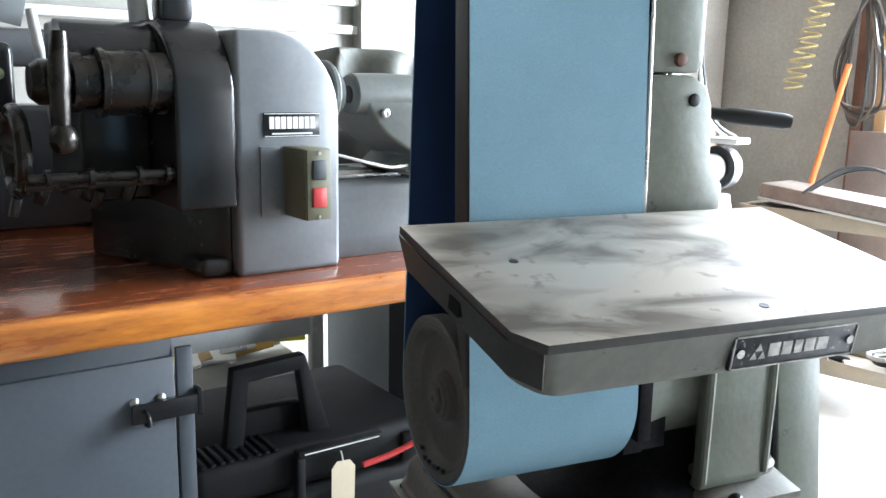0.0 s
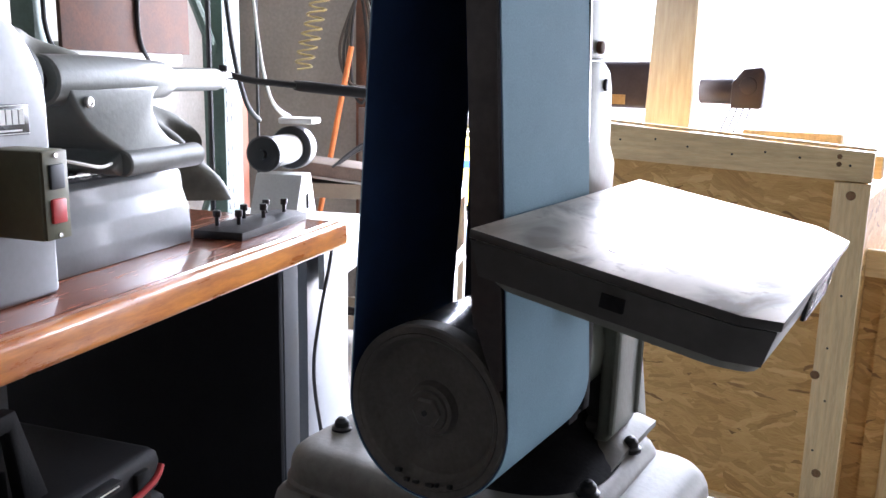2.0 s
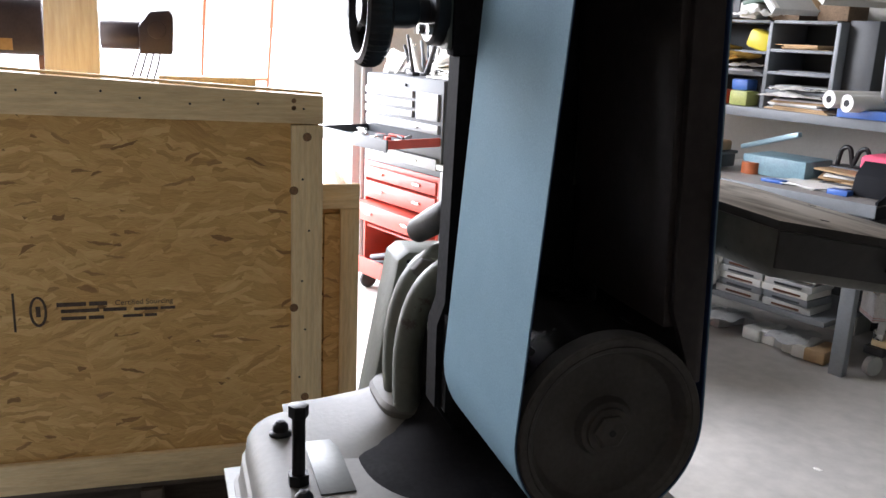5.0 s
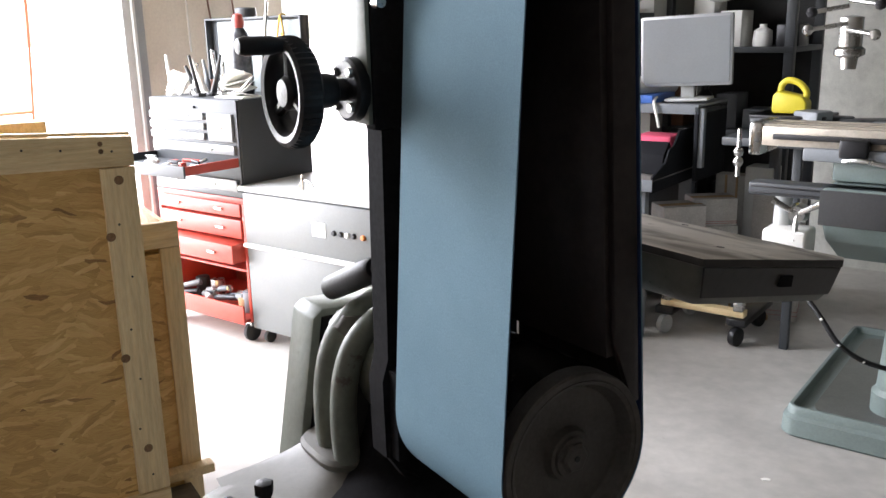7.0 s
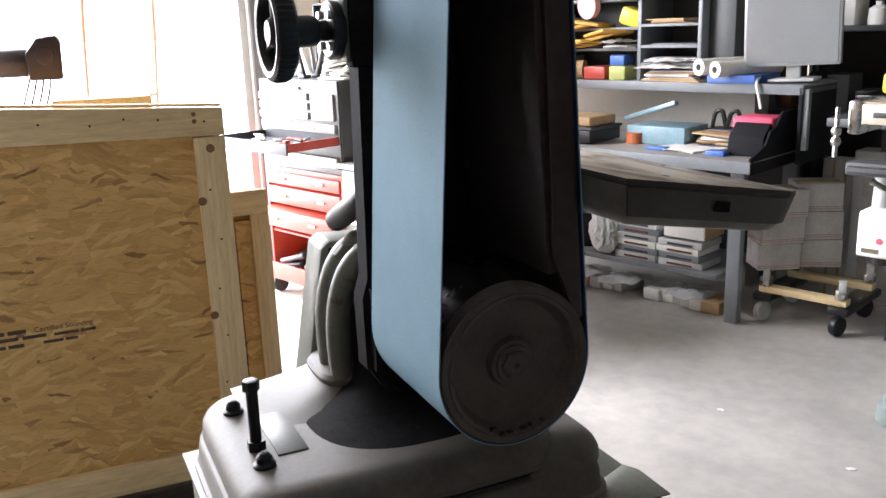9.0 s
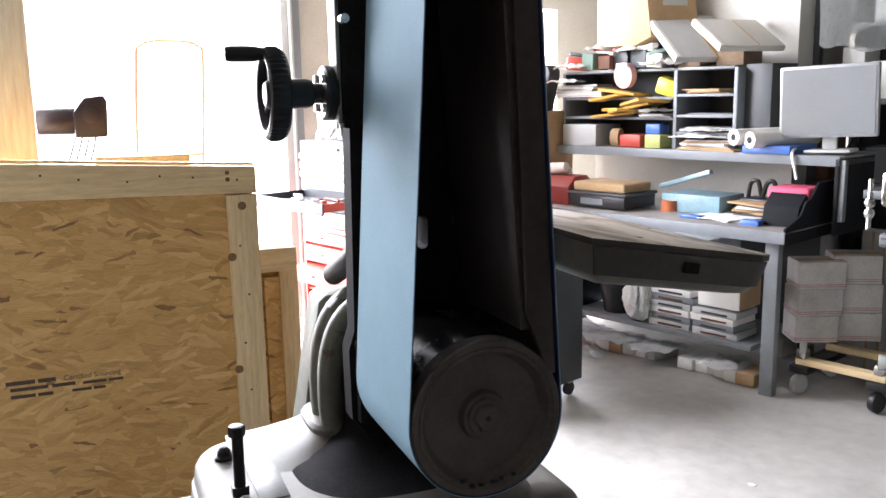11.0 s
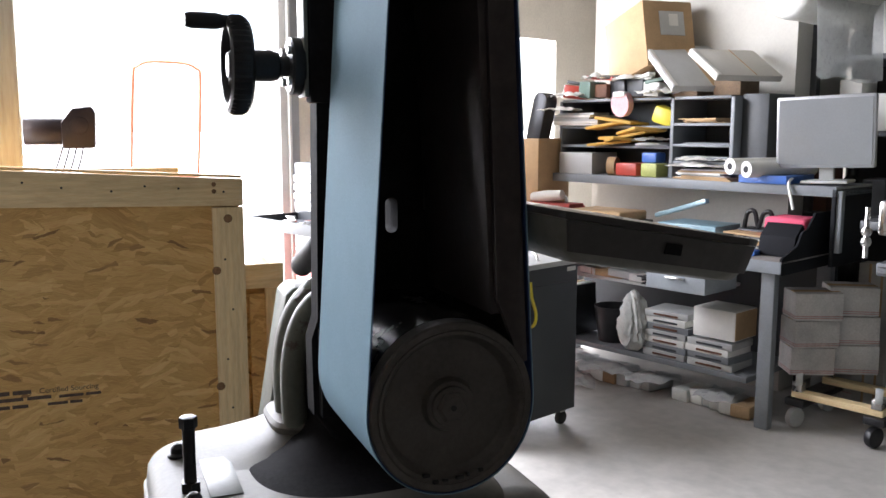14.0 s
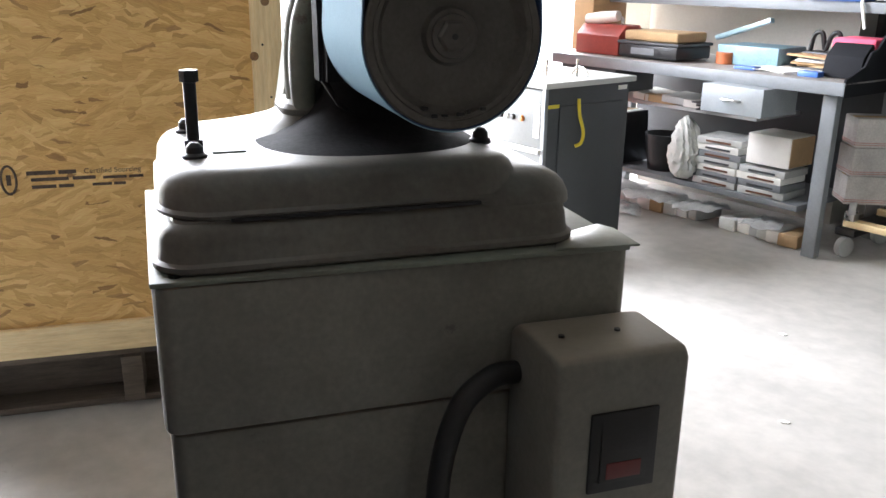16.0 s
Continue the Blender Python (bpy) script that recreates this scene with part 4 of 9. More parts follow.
# ---- lathe bench; local x runs along it to its end at 0, local y away from the sander ----
BA = 12.0
bench = thing("lathe_bench", "varnished hardwood workbench on blue-grey and black steel pedestals", "workbench", (0.829, 1.292, 0.0), BA)
part("bench_top", box(mesh(), (-0.95, 0.3625, 1.2240), (1.9, 0.685, 0.043), 0.008, None, 3), M_BENCH, bench, "glossy reddish varnished top")
part("edge_board", box(mesh(), (-0.95, 0.008, 1.2238), (1.902, 0.024, 0.0445), 0.008, None, 4), M_BENCHEDGE, bench, "figured orange-brown front edge")
part("rear_leaf", box(mesh(), (-1.26, 0.873, 1.2225), (1.28, 0.33, 0.044), 0.006, None, 3), M_BENCH, bench, "glossy rear leaf of the bench top")
part("end_panel", box(mesh(), (-0.137, 0.375, 0.601), (0.014, 0.63, 1.202), 0.002), M_PANEL, bench, "matt black inner end panel")
part("pedestal_side", box(mesh(), (-0.1, 0.36, 0.601), (0.052, 0.60, 1.202), 0.002), M_SLATE, bench, "grey side panel")
lp = part("left_pedestal", box(mesh(), (-1.24, 0.35, 0.601), (0.74, 0.60, 1.202), 0.004), M_SLATE, bench, "blue-grey steel cupboard under the bench")
part("stile", box(mesh(), (-0.857, 0.047, 0.59), (0.022, 0.008, 1.17), 0.002), M_SLATE, lp)
door = part("cupboard_door", box(mesh(), (-1.24, 0.046, 0.585), (0.738, 0.008, 1.16), 0.003), M_SLATE, lp)
bm = mesh()
box(bm, (-0.885, 0.034, 1.098), (0.090, 0.006, 0.026), 0.002)
box(bm, (-0.842, 0.040, 1.100), (0.008, 0.020, 0.036), 0.002)
part("hasp", bm, M_BLACK, door, "black steel hasp")
tube(bm := mesh(), [(-0.914, 0.031, 1.102), (-0.914, 0.016, 1.098), (-0.913, 0.016, 1.088), (-0.913, 0.031, 1.084)], 0.003, 8)
part("staple", bm, M_BLACK, door)
for x in (-0.924, -0.890):
    part("screw", spin(mesh(), [(0, 0), (0.006, 0), (0.006, 0.003), (0.003, 0.0055), (0, 0.006)], (x, 0.042, 1.1125), (0, -1, 0), 12), M_STEEL, door, "bright screw head")

# black case, papers and tag under the bench
case = thing("tool_case", "large black moulded plastic tool case under the bench", "case", (0.829, 1.292, 0.0), BA)
part("lid", box(mesh(), (-0.625, 0.265, 0.932), (0.42, 0.33, 0.07), 0.020, None, 3), M_CASE, case)
part("base", box(mesh(), (-0.625, 0.265, 0.448), (0.43, 0.34, 0.896), 0.02, None, 3), M_CASE, case)
for k in range(9):
    part("rib", box(mesh(), (-0.815 + 0.014 * k, 0.14, 0.9685), (0.007, 0.07, 0.004), 0.001), M_CASE, case)
bm = mesh()
prism(bm, [(-0.768, 0.962), (-0.738, 0.962), (-0.727, 1.068), (-0.645, 1.073), (-0.630, 0.962), (-0.590, 0.962), (-0.633, 1.098), (-0.752, 1.092)], "y", 0.145, 0.168, 0.004, 2)
part("handle", bm, M_CASE, case, "thick moulded carrying handle")
part("handle_web", box(mesh(), (-0.685, 0.19, 0.985), (0.12, 0.03, 0.05), 0.008), M_CASE, case)
part("latch", box(mesh(), (-0.47, 0.098, 0.925), (0.03, 0.012, 0.05), 0.004), M_CASE, case)
bm = mesh()
box(bm, (-0.605, 0.087, 0.962), (0.15, 0.02, 0.014), 0.003)
box(bm, (-0.675, 0.087, 0.90), (0.014, 0.02, 0.12), 0.003)
part("front_handle", bm, M_CASE, case)
part("stitching", box(mesh(), (-0.605, 0.0765, 0.964), (0.13, 0.0012, 0.0016)), M_PAPER, case, "pale stitched line")
red_line = mesh()
tube(red_line, [(-0.565, 0.085, 0.918), (-0.52, 0.080, 0.925), (-0.47, 0.075, 0.94), (-0.45, 0.078, 0.955)], 0.005, 8)
part("red_piping", red_line, M_RED, case, "thin red trim line")
tag = thing("paper_tag", "blank manila paper tag tied to the case handle", "tag", (0.829, 1.292, 0.0), BA)
bm = mesh()
prism(bm, [(-0.625, 0.85), (-0.585, 0.845), (-0.583, 0.925), (-0.592, 0.937), (-0.615, 0.939), (-0.624, 0.928)], "y", 0.0775, 0.0785)
part("card", bm, mat("manila_tag", (0.72, 0.62, 0.45), 0.8, var=0.05), tag)
tube(bm := mesh(), [(-0.604, 0.078, 0.932), (-0.605, 0.080, 0.947), (-0.606, 0.088, 0.959)], 0.0012, 6)
part("string", bm, M_PAPER, tag)
shelf = thing("rear_shelf", "pale steel angle shelf against the wall behind the bench", "shelf", (0.829, 1.292, 0.0), BA)
part("rail", box(mesh(), (-0.45, 1.02, 0.860), (0.56, 0.004, 0.052), 0.001), M_LGREY, shelf, "pale angle rail")
part("post", box(mesh(), (-0.175, 1.02, 0.50), (0.034, 0.03, 1.0), 0.002), M_LGREY, shelf)
part("post", box(mesh(), (-0.74, 1.02, 0.50), (0.034, 0.03, 1.0), 0.002), M_LGREY, shelf)
part("board", box(mesh(), (-0.45, 1.16, 0.70), (0.58, 0.24, 0.02), 0.002), M_LGREY, shelf)
for x, z in ((-0.185, 0.875), (-0.165, 0.875), (-0.185, 0.85)):
    part("bolt", cyl(mesh(), (x, 1.0005, z), (x, 1.006, z), 0.005, seg=10), M_STEEL, shelf)
heap = thing("paper_heap", "loose papers and colourful parcels on the rear shelf", "papers", (0.829, 1.292, 0.0), BA)
random.seed(4)
part("parcel", box(mesh(), (-0.42, 1.14, 0.745), (0.40, 0.16, 0.068), 0.006), M_PAPER, heap)
for k in range(10):
    m = (M_PAPER, M_CARD, M_SAFETY, M_PAPER, M_LGREY, M_PAPER, M_MANILA)[k % 7]
    part("sheet", box(mesh(), (0, 0, 0), (0.15, 0.11, 0.012), 0.004, pose(-0.56 + 0.034 * k, 1.10 + 0.01 * (k % 3), 0.80 + 0.006 * k, random.uniform(20, 60), random.uniform(-16, 16), random.uniform(-30, 30))), m, heap)
rear_cab = thing("rear_cabinet", "dark grey steel cabinet end behind the bench", "cabinet", (0.829, 1.292, 0.0), BA)
part("body", box(mesh(), (0.08, 0.905, 0.50), (0.35, 0.40, 1.0), 0.004), M_GREY, rear_cab)
part("plinth", box(mesh(), (0.08, 0.905, 1.01), (0.36, 0.41, 0.02), 0.003), M_GREY, rear_cab)

# block of tooling on the bench
blk = thing("tool_block", "dark steel tooling block with black cap screws", "tool block", (0.829, 1.292, 1.2455), BA)
bm = mesh()
prism(bm, [(-0.238, 0.068), (-0.012, 0.074), (0.0 - 0.02, 0.130), (-0.246, 0.155)], "z", 0.0, 0.013, 0.001)
t_ = mesh()
lo = [(-0.238, 0.068, 0.013), (-0.012, 0.074, 0.013), (-0.02, 0.130, 0.013), (-0.246, 0.155, 0.013)]
hi = [(-0.215, 0.088, 0.020), (-0.035, 0.090, 0.020), (-0.04, 0.118, 0.020), (-0.222, 0.138, 0.020)]
lo, hi = [bm.verts.new(p) for p in lo], [bm.verts.new(p) for p in hi]
for k in range(4):
    bm.faces.new((lo[k], lo[(k + 1) % 4], hi[(k + 1) % 4], hi[k]))
bm.faces.new(hi)
t_.free()
part("block", bm, M_BLACK, blk)
for x, y in ((-0.222, 0.125), (-0.205, 0.095), (-0.150, 0.120), (-0.130, 0.094), (-0.085, 0.116), (-0.060, 0.094)):
    bm = mesh()
    cyl(bm, (x, y, 0.018), (x, y, 0.034), 0.0035, seg=10)
    cyl(bm, (x, y, 0.033), (x, y, 0.044), 0.0065, seg=12, bev=0.001)
    part("cap_screw", bm, M_BLACK, blk, "black socket cap screw")

# ---- bench lathe ----
lathe = thing("bench_lathe", "slate-grey enamelled precision bench lathe with black spindle cover", "lathe", (0.221, 1.269, 1.2455), 13.0)


def loaf(x0, x1, h, drop, n=10):
    """The end view of a cover: upright sides and a quarter-round shoulder on one side."""
    pts = [(x0, 0.0), (x1, 0.0), (x1, h - drop)]
    for k in range(1, n + 1):
        a = radians(90 * k / n)
        pts.append((x1 - 0.105 + 0.105 * math.cos(a), h - drop + drop * math.sin(a)))
    pts.append((x0, h))
    return pts


bm = mesh()
prism(bm, loaf(-0.160, 0.0, 0.338, 0.115), "y", -0.012, 0.27, 0.012, 3)
hs = part("headstock", bm, M_LATHE, lathe, "slate-grey headstock cover with rounded shoulder")
bm = mesh()
prism(bm, [(-0.161, 0.004), (-0.176, 0.012), (-0.205, 0.07), (-0.25, 0.17), (-0.285, 0.25), (-0.285, 0.27), (-0.161, 0.27)], "z", 0.0, 0.105, 0.008, 3)
part("headstock_base", bm, M_LATHE_DARK, lathe, "dark tapering lower body")
part("headstock_foot", box(mesh(), (-0.183, 0.045, 0.014), (0.050, 0.080, 0.028), 0.010, None, 3), M_LATHE_DARK, lathe)


def arch(y0, y1, z0, z1, r, n=10):
    """The side view of a cover: an upright front that rounds over into a flat top."""
    pts = [(y1, z0), (y0, z0), (y0, z1 - r)]
    for k in range(1, n + 1):
        a = radians(90 * k / n)
        pts.append((y0 + r - r * math.cos(a), z1 - r + r * math.sin(a)))
    pts.append((y1, z1))
    return pts


bm = mesh()
prism(bm, arch(-0.016, 0.27, 0.100, 0.350, 0.105), "x", -0.243, -0.1605, 0.006, 3)
part("spindle_hood", bm, M_LATHE_DARK, lathe, "gloss black rounded spindle hood")
bm = mesh()
prism(bm, arch(0.085, 0.27, 0.106, 0.349, 0.085), "x", -0.335, -0.2435, 0.010, 3)
part("gear_cover", bm, M_LATHE_DARK, lathe, "black rear cover")
bm = mesh()
prism(bm, arch(0.04, 0.10, 0.29, 0.345, 0.05), "x", -0.36, -0.2435, 0.006, 3)
part("cover_lip", bm, M_LATHE_DARK, lathe)
part("lamp_bracket", box(mesh(), (-0.195, 0.12, 0.42), (0.045, 0.045, 0.14), 0.006), M_LATHE_DARK, lathe, "dark upright bracket on the headstock")
part("lamp_pipe", cyl(mesh(), (-0.235, 0.14, 0.348), (-0.245, 0.14, 0.50), 0.014, 0.010, 16), M_LGREY, lathe, "pale upright pipe")
M_OILED = mat("oiled_steel", (0.040, 0.036, 0.032), 0.28, 0.8, var=0.2, scale=25)
bm = mesh()
spin(bm, [(0, -0.225), (0.040, -0.225), (0.040, -0.262), (0.044, -0.264), (0.044, -0.270), (0.041, -0.272), (0.041, -0.318), (0.044, -0.32), (0.044, -0.328), (0.034, -0.330), (0.034, -0.345), (0.038, -0.347), (0.038, -0.360), (0.028, -0.362), (0.028, -0.395), (0.024, -0.40), (0.020, -0.405), (0, -0.406)], (0, 0.03, 0.265), (1, 0, 0), 40)
part("spindle", bm, M_OILED, lathe, "dark oiled steel spindle with collars")
bm = mesh()
tube(bm, [(-0.374, 0.000, 0.325), (-0.378, -0.004, 0.27), (-0.378, -0.006, 0.205)], 0.02, 16, radii=[0.009, 0.0135, 0.009])
spin(bm, [(0, -0.018), (0.0085, -0.0165), (0.0145, -0.0105), (0.0175, 0), (0.0145, 0.0105), (0.0085, 0.0165), (0, 0.018)], (-0.378, -0.008, 0.198), (0, 0, 1), 20)
part("closer_lever", bm, M_OILED, lathe, "thick oily closer lever with a ball end")
for x, y, z, r in ((-0.328, 0.0, 0.150, 0.006), (-0.328, 0.02, 0.140, 0.0075)):
    part("control_rod", cyl(mesh(), (-0.42, y, z), (-0.235, y, z), r, seg=12), M_OILED, lathe, "oily control rod")
for x in (-0.40, -0.35, -0.29, -0.255):
    part("rod_collar", cyl(mesh(), (x, 0.0, 0.150), (x + 0.006, 0.0, 0.150), 0.011, seg=14), M_OILED, lathe)
bm = mesh()
ring = [(-0.420, 0.06 + 0.050 * math.cos(2 * math.pi * k / 16), 0.180 + 0.050 * math.sin(2 * math.pi * k / 16)) for k in range(17)]
tube(bm, ring, 0.010, 10, 3)
cyl(bm, (-0.420, 0.012, 0.180), (-0.420, 0.108, 0.180), 0.006, seg=10)
part("traverse_wheel", bm, M_OILED, lathe, "polished traverse hand wheel")
bm = mesh()
tube(bm, [(-0.425, 0.10, 0.275), (-0.452, 0.075, 0.262), (-0.470, 0.06, 0.225), (-0.475, 0.055, 0.17), (-0.468, 0.06, 0.09), (-0.462, 0.08, 0.006)], 0.0075, 12)
part("coolant_hose", bm, mat("pale_green_hose", (0.45, 0.52, 0.33), 0.45), lathe, "pale green hose")
part("feed_box", box(mesh(), (-0.49, 0.46, 0.06), (0.14, 0.12, 0.12), 0.012, None, 3), M_LATHE_DARK, lathe, "black feed gear box")
for k in range(5):
    part("feed_knob", cyl(mesh(), (-0.43 + 0.035 * k, 0.055 + 0.02 * (k % 2), 0.10 + 0.012 * (k % 3)), (-0.424 + 0.035 * k, 0.045 + 0.02 * (k % 2), 0.124 + 0.012 * (k % 3)), 0.007 + 0.003 * (k % 3), seg=14, bev=0.002), M_OILED if k % 2 else M_LATHE_DARK, lathe)
part("rear_guard", box(mesh(), (-0.41, 0.58, 0.11), (0.46, 0.10, 0.22), 0.012, None, 3), M_LATHE_DARK, lathe, "black rear gear guard")
part("chip_shield", box(mesh(), (0, 0, 0), (0.13, 0.006, 0.075), 0.002, pose(-0.405, 0.34, 0.395, 0, 14, 0)), M_MIDGREY, lathe, "grey tilted chip shield")
part("shield_arm", cyl(mesh(), (-0.335, 0.345, 0.37), (-0.32, 0.30, 0.20), 0.008, seg=12), M_LGREY, lathe, "pale shield arm")
part("rear_slide", box(mesh(), (-0.455, 0.36, 0.265), (0.17, 0.12, 0.11), 0.014, None, 3), M_LATHE_DARK, lathe, "black rear slide")
part("spindle_nose", spin(mesh(), [(0, 0.002), (0.046, 0.002), (0.0485, 0.005), (0.0485, 0.011), (0.046, 0.014), (0.030, 0.016), (0.030, 0.030), (0.022, 0.033), (0, 0.033)], (0, 0.052, 0.254), (1, 0, 0), 36), M_TAIL, lathe, "worn round spindle nose")
bm = mesh()
prism(bm, [(0.032, 0.0), (0.045, 0.0), (0.25, 0.0), (0.25, 0.118), (0.055, 0.118), (0.047, 0.110), (0.045, 0.085), (0.036, 0.06), (0.032, 0.03)], "x", 0.004, 0.332, 0.003)
part("bed", bm, M_LATHE, lathe, "slate-grey lathe bed")
part("bed_way", box(mesh(), (0.172, 0.15, 0.122), (0.335, 0.15, 0.008), 0.002), M_STEEL, lathe, "ground steel bed way")
bm = mesh()
spin(bm, [(0.014, 0.047), (0.017, 0.046), (0.029, 0.046), (0.032, 0.050), (0.033, 0.10), (0.031, 0.20), (0.027, 0.285), (0.021, 0.30), (0.018, 0.305), (0.018, 0.43), (0.015, 0.436), (0.0, 0.436)], (0, 0.045, 0.252), (1, 0, 0), 40)
part("tailstock_barrel", bm, M_TAIL, lathe, "grey tailstock barrel")
part("quill", spin(mesh(), [(0, 0.30), (0.0155, 0.30), (0.0155, 0.462), (0.013, 0.466), (0, 0.466)], (0, 0.045, 0.252), (1, 0, 0), 24), M_STEEL, lathe, "bright steel quill")
part("quill_bore", spin(mesh(), [(0, 0.0465), (0.0135, 0.0465), (0.0135, 0.06), (0, 0.06)], (0, 0.045, 0.252), (1, 0, 0), 24), M_BLACK, lathe)
bm = mesh()
waist = [(0.060, 0.245)]
waist += [(0.072 + 0.006 * k + 0.0022 * k * k, 0.222 - 0.013 * k) for k in range(6)]
waist += [(0.130, 0.135), (0.150, 0.124), (0.322, 0.126), (0.333, 0.134), (0.330, 0.146), (0.300, 0.155), (0.265, 0.168), (0.240, 0.188), (0.228, 0.210), (0.232, 0.232), (0.250, 0.245)]
prism(bm, waist, "y", 0.014, 0.16, 0.010, 3)
part("tailstock_body", bm, M_TAIL, lathe, "waisted grey tailstock casting")
bm = mesh()
spin(bm, [(0, 0.0), (0.016, 0.0), (0.018, 0.003), (0.018, 0.17), (0.0, 0.172)], (0.155, 0.016, 0.140), (1, 0, 0), 24)
part("tailstock_foot", bm, M_TAIL, lathe)
part("oil_plug", spin(mesh(), [(0, 0), (0.007, 0), (0.007, 0.004), (0.0045, 0.005), (0.004, 0.003), (0, 0.003)], (0.092, 0.012, 0.225), (0, -1, 0), 16), M_STEEL, lathe)
bm = mesh()
tube(bm, [(0.455, 0.045, 0.262), (0.470, 0.035, 0.258), (0.50, 0.012, 0.250), (0.56, -0.04, 0.243)], 0.006, 10)
cyl(bm, (0.458, 0.045, 0.250), (0.458, 0.045, 0.275), 0.008, seg=12)
part("lever_arm", bm, M_BLACK, lathe, "slim steel tailstock lever")
d = Vector((0.80 - 0.555, -0.234 + 0.036, 0.2135 - 0.243)).normalized()
part("lever_grip", spin(mesh(), [(0, 0), (0.0085, 0.0), (0.010, 0.01), (0.0105, 0.19), (0.0135, 0.20), (0.0145, 0.22), (0.0145, 0.30), (0.012, 0.312), (0, 0.314)], (0.555, -0.036, 0.243), d, 18), M_PLASTIC, lathe, "long black rubber lever grip")
sb = part("switch_box", box(mesh(), (-0.0715, -0.044, 0.133), (0.040, 0.066, 0.098), 0.003), M_OLIVE, lathe, "olive steel switch box")
part("wall_plate", box(mesh(), (-0.112, -0.0135, 0.133), (0.030, 0.003, 0.098), 0.001), M_LATHE, lathe)
part("face", box(mesh(), (-0.0715, -0.0785, 0.133), (0.036, 0.004, 0.096), 0.001), M_OLIVE, sb)
part("start_button", box(mesh(), (-0.0715, -0.0815, 0.1535), (0.021, 0.005, 0.027), 0.002), M_DGREY, sb, "dark grey start button")
part("stop_button", box(mesh(), (-0.0715, -0.0815, 0.116), (0.021, 0.005, 0.027), 0.002), M_RED, sb, "red stop button")
for z in (0.1765, 0.0895):
    part("screw", cyl(mesh(), (-0.0715, -0.0825, z), (-0.0715, -0.080, z), 0.0025, seg=8), M_STEEL, sb)
pl = part("maker_plate", box(mesh(), (-0.078, -0.0135, 0.211), (0.086, 0.003, 0.034), 0.001), M_LATHE_DARK, lathe, "black maker's plate with silver border")
bm = mesh()
for k in range(8):
    box(bm, (-0.1095 + 0.009 * k, -0.0155, 0.214), (0.0071, 0.0012, 0.0165))
box(bm, (-0.078, -0.0155, 0.199), (0.062, 0.0012, 0.0022))
for z in (0.1955, 0.2265):
    box(bm, (-0.078, -0.0155, z), (0.084, 0.0012, 0.001))
part("plate_bar", bm, M_PAPER, pl, "plain silver bars of a maker's name")
bm = mesh()
tube(bm, [(0.005, 0.02, 0.165), (0.06, 0.0, 0.150), (0.10, 0.005, 0.142), (0.14, 0.02, 0.142)], 0.0022, 8)
part("white_cable", bm, M_PAPER, lathe, "thin white cable")

cover = thing("canvas_cover", "olive canvas machine cover draped behind the lathe", "cover", (0.221, 1.269, 1.2455), 13.0)
bm = bmesh.new()
N, Mv = 40, 18
grid = []
for i in range(N + 1):
    u = i / N
    col = []
    for j in range(Mv + 1):
        w = j / Mv
        x = 0.12 + 0.66 * u
        ridge = 0.335 * (1 - 0.55 * max(0, u - 0.35) ** 1.3 / 0.65) * min(1, 0.55 + 3.0 * u)
        fold = 0.022 * math.sin(9 * u * 3.1 + 2.3 * math.sin(5 * w)) + 0.011 * math.sin(31 * u + 7 * w)
        y = 0.285 + 0.10 * (1 - w) + fold * (0.4 + w) - 0.05 * w + 0.02
        z = max(0.0, ridge * (1 - w ** 1.6) + 0.012 * math.sin(13 * u + 3 * w) * (1 - w) * w * 4)
        col.append(bm.verts.new((x, y, z)))
    grid.append(col)
back = [[bm.verts.new((c[j].co.x, 0.62 - 0.1 * (1 - j / Mv), c[j].co.z * 0.97)) for j in range(Mv + 1)] for c in grid]
for i in range(N):
    for j in range(Mv):
        bm.faces.new((grid[i][j], grid[i + 1][j], grid[i + 1][j + 1], grid[i][j + 1]))
        bm.faces.new((back[i][j], back[i][j + 1], back[i + 1][j + 1], back[i + 1][j]))
    bm.faces.new((grid[i][0], back[i][0], back[i + 1][0], grid[i + 1][0]))
for c, b, s in ((grid[0], back[0], 1), (grid[-1], back[-1], -1)):
    for j in range(Mv):
        bm.faces.new((c[j], c[j + 1], b[j + 1], b[j])[::s])
part("canvas", bm, M_TAUPE, cover, "", smooth=60)

# ---- shipping crate; local x away from the sander, local y along its face ----
crate = thing("shipping_crate", "tall open-topped shipping crate of strand board and knotty pine rails", "crate", (2.055, 0.54, 0.20), -1.5)


def slope(y):
    return 1.134 + 0.056 * y


bm = mesh()
prism(bm, [(0.01, 0.0), (0.965, 0.0), (0.965, slope(0.96) - 0.01), (0.01, slope(0.01) - 0.01)], "x", 0.022, 0.036)
part("face_board", bm, M_OSB, crate, "strand-board side with a faint printed stamp")
bm = mesh()
prism(bm, [(0.0, slope(0) - 0.078), (0.975, slope(0.97) - 0.112), (0.975, slope(0.97)), (0.0, slope(0))], "x", 0.0, 0.0215, 0.002)
PINE_H = plank_mat("pine_rail", (0.76, 0.60, 0.345), (0.67, 0.50, 0.265), along=(14, 1.2, 14))
part("top_rail", bm, PINE_H, crate)
part("right_rail", box(mesh(), (0.0108, 0.0445, 0.575), (0.0215, 0.088, 0.955), 0.002), M_PINE_V, crate)
part("bottom_rail", box(mesh(), (0.0108, 0.4875, 0.045), (0.0215, 0.975, 0.092), 0.002), PINE_H, crate)
bm = mesh()
prism(bm, [(0.0, slope(0) + 0.001), (0.985, slope(0.985) + 0.001), (0.985, slope(0.985) + 0.009), (0.0, slope(0) + 0.009)], "x", 0.026, 0.052, 0.001)
part("inner_rail", bm, PINE_H, crate)
